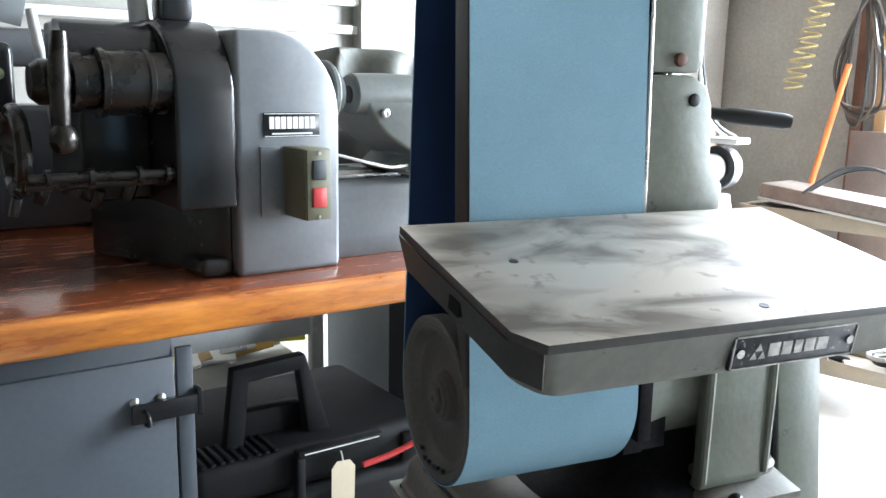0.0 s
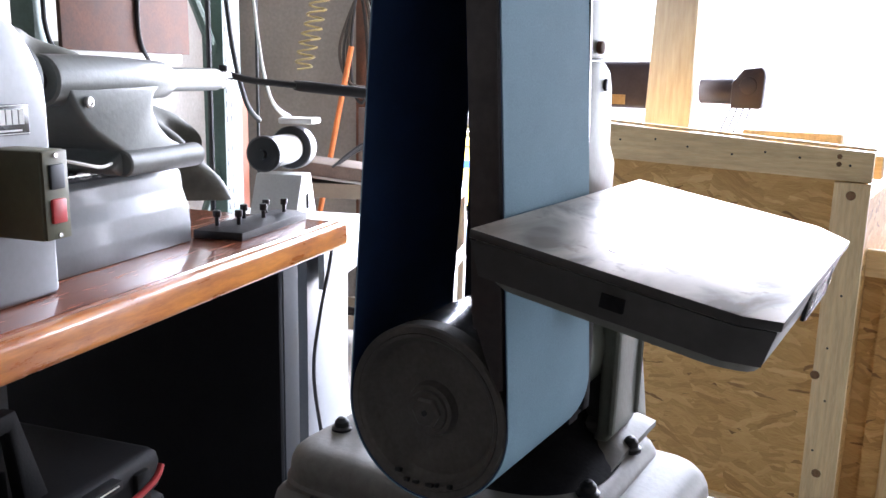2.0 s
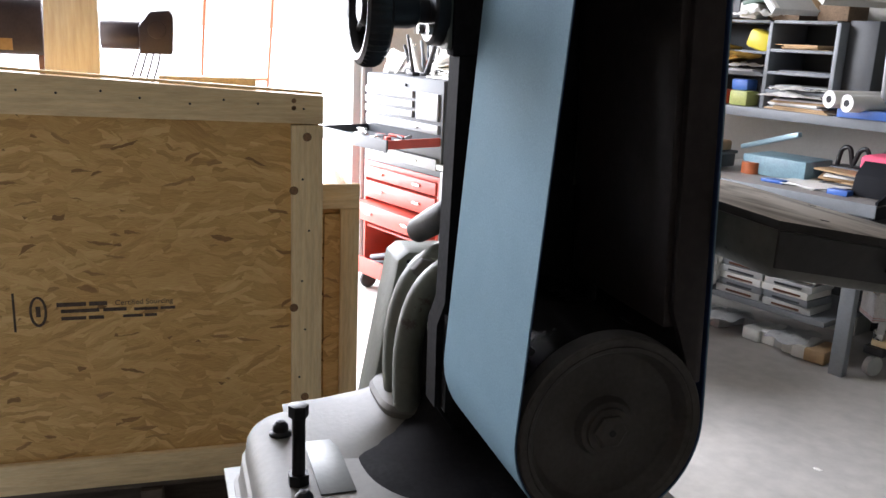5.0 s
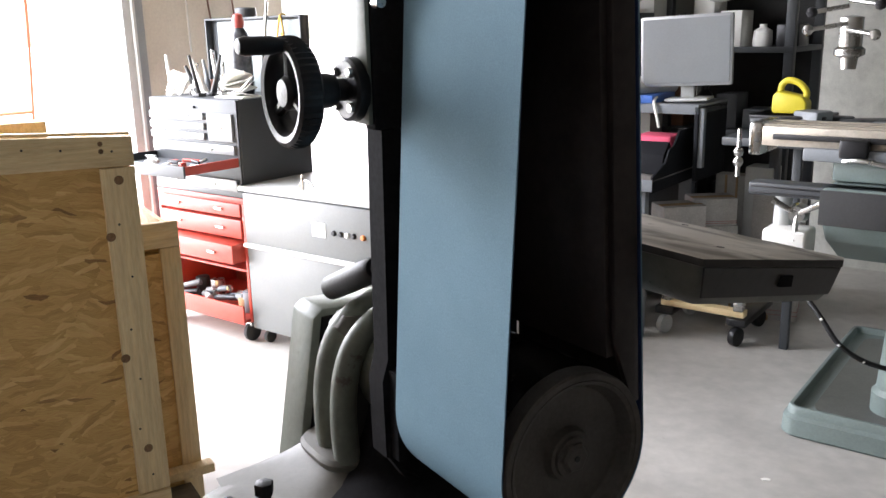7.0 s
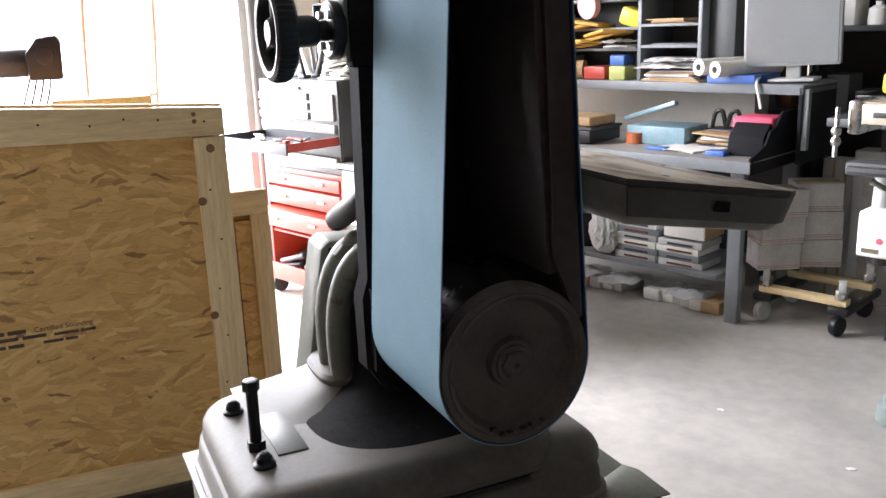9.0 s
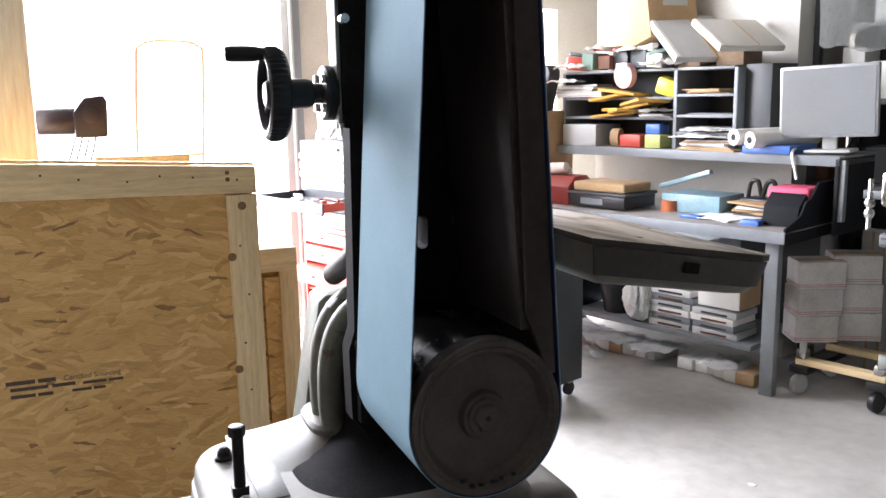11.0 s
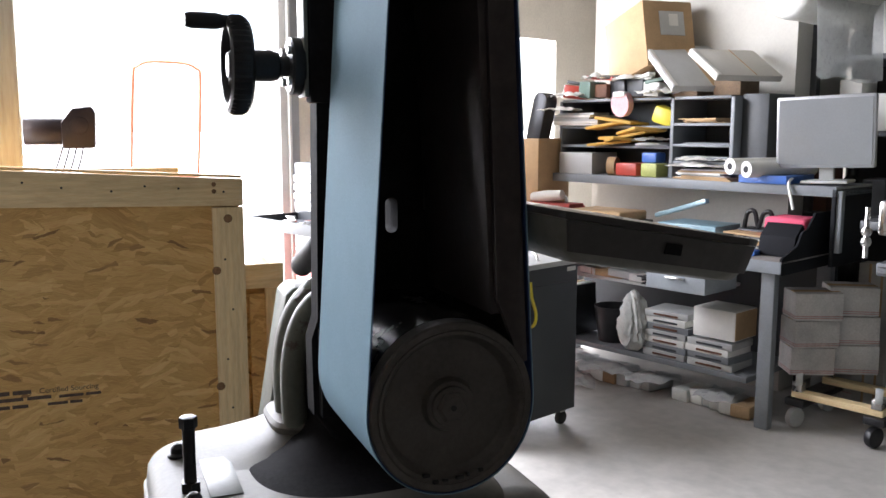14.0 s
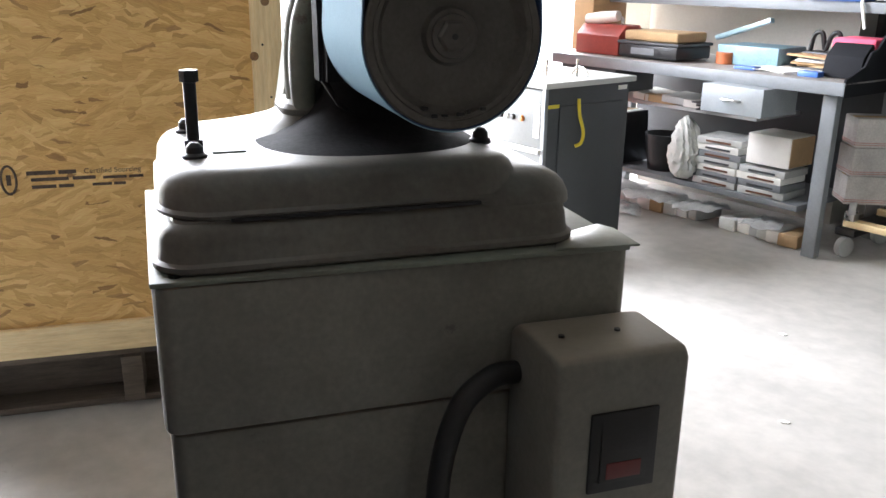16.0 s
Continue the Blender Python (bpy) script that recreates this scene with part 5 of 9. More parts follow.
part("left_stile", box(mesh(), (0.0105, 0.985, 0.415), (0.021, 0.086, 0.79), 0.002), M_PINE_V, crate, "pine corner stile")
bm = mesh()
prism(bm, [(0.974, 0.82), (0.984, 0.82), (0.996, 1.10), (0.993, 1.165), (0.982, 1.150)], "x", 0.004, 0.30, 0.001)
part("side_flap", bm, M_OSB, crate, "strand-board flap at the crate's corner")
strip = part("slotted_strip", box(mesh(), (0.040, 1.0335, 0.435), (0.012, 0.009, 0.85), 0.001), M_DGREY, crate, "dark slotted corner strip")
for k in range(21):
    part("strip_tooth", box(mesh(), (0.040, 1.0435, 0.04 + 0.039 * k), (0.012, 0.0105, 0.022), 0.001), M_DGREY, strip)
part("end_board", box(mesh(), (0.50, 0.018, 0.50), (0.90, 0.012, 1.0)), M_OSB, crate)
part("far_board", box(mesh(), (0.955, 0.48, 0.45), (0.012, 0.93, 0.9)), M_OSB, crate)
bm = mesh()
prism(bm, [(0.86, 0.72), (0.975, 0.70), (0.985, 1.14), (0.965, 1.155), (0.955, 0.95)], "x", 0.036, 0.05, 0.001)
part("broken_flap", bm, M_PINE, crate)
for y, z in ((0.087, 0.868), (0.092, 0.519), (0.05, 0.235), (0.84, 1.10), (0.30, 1.10), (0.045, 1.02), (0.62, 1.12)):
    r = 0.013 if y < 0.1 else 0.007
    part("knot", spin(mesh(), [(0, 0), (r, 0), (r * 0.8, 0.0012), (0, 0.0014)], (0.0003, min(y, 0.082), z), (-1, 0, 0), 14), M_KNOT, crate, "dark pine knot")
random.seed(9)
for y in [0.06 + 0.105 * k for k in range(9)]:
    z = slope(y) - 0.03 - 0.02 * random.random()
    part("nail_head", spin(mesh(), [(0, 0), (0.0035, 0), (0.003, 0.001), (0, 0.001)], (0.0003, y + random.uniform(-0.02, 0.02), z), (-1, 0, 0), 8), M_BLACK, crate)
for k in range(6):
    part("nail_head", spin(mesh(), [(0, 0), (0.0035, 0), (0.003, 0.001), (0, 0.001)], (0.0003, random.uniform(0.02, 0.07), 0.15 + 0.15 * k), (-1, 0, 0), 8), M_BLACK, crate)
M_INK = mat("faded_ink", (0.10, 0.07, 0.05), 0.8, var=0.25, scale=60)
for y, z, w, h in ((0.66, 0.552, 0.13, 0.013), (0.63, 0.533, 0.17, 0.011), (0.47, 0.531, 0.11, 0.009), (0.66, 0.512, 0.11, 0.011), (0.51, 0.512, 0.09, 0.009)):
    for k in range(2):
        ww = w * (0.58, 0.36)[k]
        part("stamp_bar", box(mesh(), (0.0214, y + w / 2 - (ww / 2 if k == 0 else w - ww / 2), z), (0.001, ww, h * 0.9)), M_INK, crate)
part("stamp_bar", box(mesh(), (0.0214, 0.832, 0.535), (0.001, 0.006, 0.11)), M_INK, crate)
bm = mesh()
prism(bm, [(0.894, 0.520), (0.905, 0.514), (0.934, 0.520), (0.936, 0.560), (0.925, 0.576), (0.912, 0.566), (0.900, 0.550)], "x", 0.0209, 0.0219)
part("stamp_blot", bm, M_INK, crate, "smudged dark ink mark")
bm = mesh()
ring = [(0.772 + 0.019 * math.cos(2 * math.pi * k / 24), 0.535 + 0.040 * math.sin(2 * math.pi * k / 24)) for k in range(25)]
tube(bm, [(0.0214, y, z) for y, z in ring], 0.0035, 6, 2)
part("stamp_ring", bm, M_INK, crate, "faded oval mark")
part("stamp_core", box(mesh(), (0.0214, 0.772, 0.535), (0.001, 0.012, 0.03)), M_INK, crate)
# pallet below, cable beside
pallet = thing("pallet", "grey weathered wooden pallet under the crate", "pallet", (2.055, 0.54, 0.0), -1.5)
PGREY = plank_mat("weathered_wood", (0.13, 0.10, 0.075), (0.07, 0.055, 0.04), along=(14, 1.5, 14))
for k in range(5):
    part("top_slat", box(mesh(), (0.10 + 0.21 * k, 0.5, 0.185), (0.16, 1.2, 0.022), 0.002), PGREY, pallet)
for y in (-0.02, 0.5, 1.02):
    part("runner", box(mesh(), (0.5, y, 0.10), (1.0, 0.06, 0.145), 0.002), PGREY, pallet)
# Two full-width boards added to keep daylight out of the pallet.
part("rear_light_stop", box(mesh(), (0.97, 0.5, 0.085), (0.03, 1.2, 0.165), 0.002), PGREY, pallet)
part("gap_board", box(mesh(), (0.16, 0.5, 0.092), (0.03, 1.2, 0.14), 0.002), PGREY, pallet)
for k in range(3):
    part("bottom_slat", box(mesh(), (0.10 + 0.4 * k, 0.5, 0.013), (0.12, 1.2, 0.022), 0.002), PGREY, pallet)
crate2 = thing("low_crate", "lower pine-framed crate behind the tall one", "crate", (2.262, 0.386, 0.0), -1.5)
part("top_rail", box(mesh(), (0.010, 0.19, 1.008), (0.022, 0.38, 0.078), 0.002), PINE_H, crate2)
part("right_stile", box(mesh(), (0.010, 0.03, 0.485), (0.022, 0.06, 0.966), 0.002), M_PINE_V, crate2)
part("panel", box(mesh(), (0.032, 0.19, 0.52), (0.012, 0.38, 1.0)), M_OSB, crate2)
part("inner_board", box(mesh(), (0.014, 0.085, 0.50), (0.014, 0.05, 0.90)), M_OSB, crate2)
part("bottom_block", box(mesh(), (-0.02, 0.05, 0.23), (0.05, 0.16, 0.03), 0.003), M_PINE, crate2)
part("side_panel", box(mesh(), (0.34, 0.008, 0.52), (0.60, 0.012, 1.0)), M_OSB, crate2)

# motor strapped to a pine post above the crate
mot = thing("crated_motor", "dark electric motor and gearbox bolted to a pine post", "motor", (2.055, 0.54, 0.20), -1.5)
MX = 0.45
bm = mesh()
prism(bm, [(0.62, 0.60), (0.79, 0.60), (0.752, 1.70), (0.613, 1.70)], "x", MX - 0.03, MX + 0.01, 0.003)
# Backlit haze is put into the post's paler pine colour.
part("post", bm, plank_mat("hazed_pine", (0.86, 0.80, 0.67), (0.80, 0.72, 0.57), along=(14, 14, 1.2)), mot, "pine support post, haze put into its pale colour")
part("rear_post", box(mesh(), (MX + 0.16, 0.78, 1.2), (0.06, 0.06, 1.3), 0.003), M_RUST, mot)
part("cross_beam", box(mesh(), (MX, 0.49, 1.06), (0.09, 0.94, 0.07), 0.003), PINE_H, mot)
part("ledger", box(mesh(), (MX + 0.06, 0.30, 1.125), (0.09, 0.3, 0.05), 0.003), M_PINE, mot)
M_MOTOR = mat("motor_black", (0.045, 0.035, 0.045), 0.45, 0.2, var=0.15, scale=12)
bm = mesh()
prism(bm, rounded(0.17, 0.165, 0.03, 4, MX + 0.10, 1.283), "y", 0.775, 1.0, 0.006)
part("motor_body", bm, M_MOTOR, mot, "boxy dark motor housing")
part("rating_plate", box(mesh(), (MX + 0.0135, 0.91, 1.232), (0.003, 0.10, 0.034)), mat("brass_plate", (0.45, 0.30, 0.14), 0.4, 0.6), mot, "small blank brass rating plate")
part("motor_foot", box(mesh(), (MX + 0.08, 0.985, 1.16), (0.12, 0.045, 0.08), 0.006), M_MOTOR, mot)
bm = mesh()
cyl(bm, (MX + 0.10, 0.62, 1.27), (MX + 0.10, 0.49, 1.27), 0.045, seg=24, bev=0.004)
prism(bm, [(0.405, 1.215), (0.505, 1.215), (0.505, 1.30), (0.47, 1.345), (0.41, 1.352), (0.40, 1.33)], "x", MX + 0.04, MX + 0.16, 0.008)
cyl(bm, (MX + 0.035, 0.45, 1.29), (MX + 0.05, 0.45, 1.29), 0.028, seg=20, bev=0.003)
part("gearbox", bm, M_MOTOR, mot, "dark gearbox")
for k in range(4):
    tube(bm := mesh(), [(MX + 0.06, 0.50 - 0.02 * k, 1.23), (MX + 0.05, 0.52 - 0.022 * k, 1.17), (MX + 0.05, 0.545 - 0.022 * k, 1.10)], 0.003, 6)
    part("lead_wire", bm, M_PLASTIC, mot)
slats = thing("slat_stack", "stickered stack of thin pale slats on the floor beside the crate", "lumber", (2.055, 0.54, 0.0), -1.5)
for k in range(15):
    part("slat", box(mesh(), (0.14 + 0.004 * (k % 3), 1.088, 0.012 + 0.036 * k), (0.20, 0.034, 0.021), 0.001), M_CARD if k % 4 == 3 else M_WHITE, slats)
    if k < 14:
        part("sticker", box(mesh(), (0.14, 1.088, 0.030 + 0.036 * k), (0.19, 0.030, 0.0145)), M_RUST, slats)
cable = thing("power_cable", "black power cable looping down beside the crate", "cable", (2.055, 0.54, 0.20), -1.5)
bm = mesh()
tube(bm, [(0.06, 0.99, 0.955), (0.10, 1.05, 0.97), (0.12, 1.11, 0.94), (0.13, 1.19, 0.85), (0.12, 1.25, 0.72), (0.11, 1.265, 0.60), (0.10, 1.245, 0.50), (0.10, 1.20, 0.40), (0.10, 1.135, 0.35)], 0.006, 10)
part("cord", bm, M_PLASTIC, cable)
part("plug", cyl(mesh(), (0.10, 1.165, 0.372), (0.10, 1.115, 0.335), 0.011, 0.009, 12, 0.002), M_PLASTIC, cable)

# ---- big doorway: tracks and jambs ----
for nm, v0, v1, m in (("door_track_right", -1.945, -1.865, M_LGREY), ("door_track_left", 1.60, 1.665, M_LGREY)):
    bm = mesh()
    box(bm, (E0 - 0.03, (v0 + v1) / 2, 1.75), (0.05, v1 - v0, 3.5), 0.004)
    box(bm, (E0 - 0.06, v0 + 0.015, 1.75), (0.03, 0.02, 3.5), 0.003)
    single(nm, bm, m, "galvanised steel roller-door track", "door track", "structure", turn=DEG)
single("door_jamb_left", box(mesh(), (E0 - 0.02, 1.74, 1.75), (0.06, 0.14, 3.5), 0.004), PGREY, "brown timber jamb of the big door", "door jamb", "structure", turn=DEG)
single("door_jamb_right", box(mesh(), (E0 - 0.012, -1.985, 1.75), (0.03, 0.08, 3.5), 0.004), M_GREY, "dark steel door jamb", "door jamb", "structure", turn=DEG)

# ---- tool chest on roller cabinet; local x along its front, local y away from it ----
chest = thing("tool_chest", "grey machinist top chest with raised lid and an open drawer", "tool chest", room(3.86, -1.68), DEG + 180)
W2 = 0.365
bm = mesh()
box(bm, (0, 0.26, 0.80), (2 * W2, 0.50, 0.035), 0.003)
box(bm, (0, 0.27, 1.05), (2 * W2, 0.49, 0.46), 0.004)
part("body", bm, M_DGREY, chest, "dark grey sheet-steel body")
M_CHEST = mat("chest_grey", (0.25, 0.258, 0.26), 0.4, 0.1, var=0.06, scale=6)
part("front_frame", box(mesh(), (0, 0.02, 1.05), (2 * W2 - 0.01, 0.012, 0.455), 0.003), M_DGREY, chest)
rows = [(-0.12, 0.235, 1.19, 0.046), (-0.12, 0.235, 1.138, 0.046), (-0.12, 0.235, 1.086, 0.046), (0.24, 0.10, 1.138, 0.15), (0.0, 0.345, 1.026, 0.058), (0.0, 0.345, 0.845, 0.07)]
for x, hw_, z, h in rows:
    dr = part("drawer", box(mesh(), (x, 0.005, z), (2 * hw_ - 0.012, 0.018, h - 0.010), 0.003), M_CHEST, chest, "light grey drawer front")
    for hx in ((x,) if hw_ < 0.2 else (x - hw_ * 0.45, x + hw_ * 0.45)):
        part("pull", box(mesh(), (hx, -0.006, z), (0.035, 0.012, 0.012), 0.003), M_STEEL, dr, "chrome pull")
bm = mesh()
box(bm, (0, -0.15, 0.945), (0.68, 0.34, 0.006))
box(bm, (0, -0.318, 0.958), (0.70, 0.012, 0.062), 0.003)
od = part("open_drawer", bm, M_DGREY, chest, "pulled-out drawer full of tools")
for x in (-0.343, 0.343):
    part("drawer_side", box(mesh(), (x, -0.15, 0.965), (0.008, 0.33, 0.045)), M_REDCAB if x > 0 else M_BLACK, od, "red lined drawer side" if x > 0 else "")
random.seed(21)
for k in range(16):
    x, y = random.uniform(-0.29, 0.29), random.uniform(-0.28, -0.05)
    m = random.choice((M_STEEL, M_STEEL, M_PAPER, M_REDCAB, M_BLACK))
    bm = mesh()
    if k % 2:
        cyl(bm, (x, y, 0.965), (x + random.uniform(-0.09, 0.09), y + random.uniform(-0.05, 0.05), 0.972), 0.009, seg=10, bev=0.002)
    else:
        box(bm, (0, 0, 0), (random.uniform(0.04, 0.1), 0.03, 0.03), 0.005, pose(x, y, 0.966, 0, 0, random.uniform(-40, 40)))
    part("hand_tool", bm, m, od)
part("lid", box(mesh(), (-0.005, 0.515, 1.475), (0.79, 0.02, 0.43), 0.003), M_DGREY, chest, "raised dark steel lid")
for x in (-0.395, 0.385):
    part("lid_flange", box(mesh(), (x, 0.482, 1.48), (0.012, 0.044, 0.42), 0.003), M_DGREY, chest)
part("lid_flange", box(mesh(), (-0.005, 0.482, 1.685), (0.79, 0.044, 0.012), 0.003), M_DGREY, chest)
part("lid_lining", box(mesh(), (0.02, 0.503, 1.475), (0.71, 0.004, 0.39)), mat("bare_lid_metal", (0.23, 0.26, 0.265), 0.45, 0.2, var=0.14, scale=5), chest, "pale lid lining")
part("lid_lock", cyl(mesh(), (0.03, 0.0, 1.235), (0.03, 0.012, 1.235), 0.008, seg=12), M_BLACK, chest)
roller = thing("roller_cabinet", "red roller tool cabinet with an open bottom tray", "tool cabinet", room(3.86, -1.68), DEG + 180)
bm = mesh()
for x in (-W2 + 0.012, W2 - 0.012):
    box(bm, (x, 0.26, 0.44), (0.02, 0.50, 0.66), 0.003)
box(bm, (0, 0.50, 0.44), (2 * W2, 0.02, 0.66), 0.003)
box(bm, (0, 0.26, 0.765), (2 * W2, 0.50, 0.03), 0.003)
box(bm, (0, 0.26, 0.39), (2 * W2, 0.48, 0.012))
part("carcass", bm, M_REDCAB, roller, "red painted sheet-steel carcass")
for z, h, y in ((0.715, 0.08, 0.01), (0.615, 0.11, 0.01), (0.495, 0.11, -0.06)):
    dr = part("drawer", box(mesh(), (0.0, y + 0.12, z), (2 * W2 - 0.05, 0.26, h - 0.01), 0.004), M_REDCAB, roller, "red drawer front")
    for x in (-0.18, 0.18):
        part("pull", box(mesh(), (x, y - 0.018, z), (0.06, 0.014, 0.014), 0.004), M_STEEL, dr)
bm = mesh()
box(bm, (0, 0.22, 0.125), (2 * W2 - 0.03, 0.52, 0.012))
box(bm, (0, -0.045, 0.165), (2 * W2, 0.012, 0.10), 0.003)
part("tray", bm, M_REDCAB, roller, "red bottom tray")
for x in (-0.33, 0.33):
    for y in (0.03, 0.46):
        cs = part("caster", cyl(mesh(), (x - 0.012, y, 0.055), (x + 0.012, y, 0.055), 0.053, seg=20, bev=0.004), M_TYRE, roller)
        part("fork", box(mesh(), (x, y, 0.10), (0.05, 0.05, 0.02), 0.004), M_STEEL, cs)
for k in range(14):
    x, y = random.uniform(-0.28, 0.28), random.uniform(0.02, 0.2)
    t_ = thing("tool_roll", "loose tool or container in the red cabinet's tray", "tool", room(3.86, -1.68), DEG + 180, "things in the tray")
    bm = mesh()
    if k % 3 == 0:
        cyl(bm, (x, y, 0.132), (x, y, 0.132 + random.uniform(0.07, 0.12)), 0.04, seg=18, bev=0.004)
    else:
        a = random.uniform(-60, 60)
        cyl(bm, Vector((x, y, 0.155 + 0.012 * (k % 4))) - Vector((0.09 * math.cos(radians(a)), 0.05 * math.sin(radians(a)), 0)), Vector((x, y, 0.17 + 0.02 * (k % 4))) + Vector((0.09 * math.cos(radians(a)), 0.05 * math.sin(radians(a)), 0)), 0.018, seg=12, bev=0.003)
    part("body", bm, random.choice((M_LGREY, M_STEEL, M_CARD, M_BLACK, M_PAPER, M_GREY)), t_)
# things on the chest
rag = thing("paper_stack", "crumpled white papers on the tool chest", "papers", room(3.86, -1.68), DEG + 180)
for k in range(7):
    part("sheet", box(mesh(), (0, 0, 0), (0.16, 0.12, 0.004), 0.0, pose(0.24 - 0.02 * k, 0.16 + 0.01 * k, 1.295 + 0.012 * k, random.uniform(-30, 30), random.uniform(-35, 20), random.uniform(-60, 60))), M_PAPER, rag)
part("base_pad", box(mesh(), (0.22, 0.16, 1.2845), (0.22, 0.15, 0.008)), M_PAPER, rag)
jar = thing("bagged_bottle", "dark bottle wrapped in clear plastic with a red cap", "bottle", room(3.86, -1.68), DEG + 180)
part("bottle", spin(mesh(), [(0, 1.281), (0.06, 1.281), (0.065, 1.30), (0.062, 1.52), (0.05, 1.60), (0.03, 1.63), (0, 1.635)], (0.05, 0.33, 0), (0, 0, 1), 24), mat("wrapped_plastic", (0.055, 0.058, 0.064), 0.18, var=0.35, scale=24, bump=0.5, fine=40), jar)
part("cap", spin(mesh(), [(0, 1.63), (0.030, 1.632), (0.034, 1.66), (0.026, 1.70), (0, 1.71)], (0.05, 0.33, 0), (0, 0, 1), 18), mat("dull_red_cap", (0.35, 0.07, 0.06), 0.4), jar)
for k in range(12):
    x, y = random.uniform(-0.34, 0.05), random.uniform(0.10, 0.40)
    t_ = thing("hand_tool", "hand tool or fixture lying on the tool chest", "tool", room(3.86, -1.68), DEG + 180, "tools on the chest")
    lean = Vector((random.uniform(-0.08, 0.08), random.uniform(-0.05, 0.05), random.uniform(0.08, 0.26)))
    bm = mesh()
    cyl(bm, Vector((x, y, 1.281)), Vector((x, y, 1.281)) + lean, 0.012 + 0.006 * (k % 3), 0.008, 12, 0.002)
    box(bm, (x, y, 1.29), (0.05, 0.05, 0.02), 0.004)
    part("body", bm, random.choice((M_STEEL, M_BLACK, M_GREY, M_PAPER, M_STEEL)), t_)
can = thing("round_tin", "dark round tin on top of the raised lid", "tin", room(3.86, -1.68), DEG + 180)
part("tin", spin(mesh(), [(0, 1.692), (0.055, 1.692), (0.06, 1.70), (0.06, 1.735), (0.055, 1.742), (0, 1.742)], (-0.08, 0.50, 0), (0, 0, 1), 24), M_DGREY, can)

CH = (room(3.86, -1.68), DEG + 180)
tee = thing("tee_wrench", "long worn steel tee-handled wrench leaning on the tool chest", "wrench", *CH)
part("shaft", cyl(mesh(), (0.385, 0.20, 1.286), (0.30, 0.44, 1.56), 0.013, 0.017, 14, 0.003), M_GREY, tee)
part("tee_bar", cyl(mesh(), (0.27, 0.43, 1.575), (0.33, 0.45, 1.55), 0.012, seg=14, bev=0.003), M_LGREY, tee)
rods = thing("steel_rod", "bright steel rod standing against the raised lid", "rod", *CH)
part("rod", cyl(mesh(), (0.125, 0.40, 1.281), (0.137, 0.47, 1.80), 0.010, 0.008, 12, 0.002), M_STEEL, rods)
bot = thing("white_bottle", "white plastic bottle with a black cap", "bottle", *CH)
part("bottle", spin(mesh(), [(0, 1.281), (0.028, 1.281), (0.031, 1.29), (0.031, 1.43), (0.018, 1.46), (0, 1.46)], (0.335, 0.42, 0), (0, 0, 1), 20), M_PAPER, bot)
part("cap", spin(mesh(), [(0, 1.455), (0.019, 1.456), (0.019, 1.505), (0.015, 1.51), (0, 1.51)], (0.335, 0.42, 0), (0, 0, 1), 16), M_BLACK, bot)
cord_ = thing("hanging_twine", "thin yellow twine hanging from the lid of the chest", "twine", *CH)
bm = mesh()
tube(bm, [(0.25, 0.49, 1.695), (0.245, 0.455, 1.69), (0.225, 0.45, 1.60), (0.20, 0.45, 1.50), (0.215, 0.43, 1.37), (0.23, 0.40, 1.285)], 0.005, 8)
tube(bm, [(0.245, 0.455, 1.69), (0.265, 0.452, 1.62), (0.268, 0.45, 1.565), (0.25, 0.452, 1.60)], 0.006, 8)
part("strand", bm, M_MANILA, cord_)
fold = thing("folded_paper", "crumpled white paper standing on the chest's end", "paper", *CH)
for k, (rx, ry, dx) in enumerate(((62, 12, 0.0), (48, -24, 0.05), (70, 4, -0.04))):
    bm = mesh()
    bmesh.ops.create_grid(bm, x_segments=6, y_segments=5, size=0.5, matrix=pose(-0.29 + dx, 0.16 + 0.03 * k, 1.345, rx, ry, 20 * k) @ Matrix.Diagonal((0.14, 0.12, 1, 1)))
    for v in bm.verts:
        v.co += Vector((0, 0.008 * math.sin(60 * v.co.x + k), 0.008 * math.sin(47 * v.co.x + 31 * v.co.y)))
        v.co.z = max(v.co.z, 1.2825)
    bmesh.ops.solidify(bm, geom=bm.faces[:], thickness=0.0012)
    part("sheet", bm, M_PAPER, fold)
pot = thing("clay_pot", "small red-brown pot among the tools on the chest", "pot", *CH)
part("pot", spin(mesh(), [(0, 1.281), (0.028, 1.282), (0.042, 1.31), (0.040, 1.345), (0.030, 1.36), (0.026, 1.35), (0.034, 1.31), (0, 1.30)], (-0.14, 0.30, 0), (0, 0, 1), 22), mat("red_clay", (0.30, 0.14, 0.09), 0.7), pot)

# ---- grey machine cabinet beside it ----
mc = thing("machine_cabinet", "grey industrial machine cabinet with push buttons on casters", "cabinet", room(3.01, -1.685), DEG + 180)
bm = mesh()
box(bm, (0, 0.285, 0.455), (0.96, 0.55, 0.74), 0.004)
part("body", bm, M_DGREY, mc, "dark grey steel cabinet body")
part("worktop", box(mesh(), (0, 0.285, 0.838), (1.0, 0.60, 0.026), 0.003), M_LGREY, mc, "pale grey top")
part("front_panel", box(mesh(), (0, 0.004, 0.31), (0.95, 0.010, 0.44), 0.002), M_MIDGREY, mc)
cp = part("control_panel", box(mesh(), (0, 0.002, 0.68), (0.95, 0.014, 0.27), 0.002), M_MIDGREY, mc)
part("cable_tray", box(mesh(), (0, -0.012, 0.545), (0.95, 0.03, 0.02), 0.004), M_PAPER, mc, "pale trunking strip")
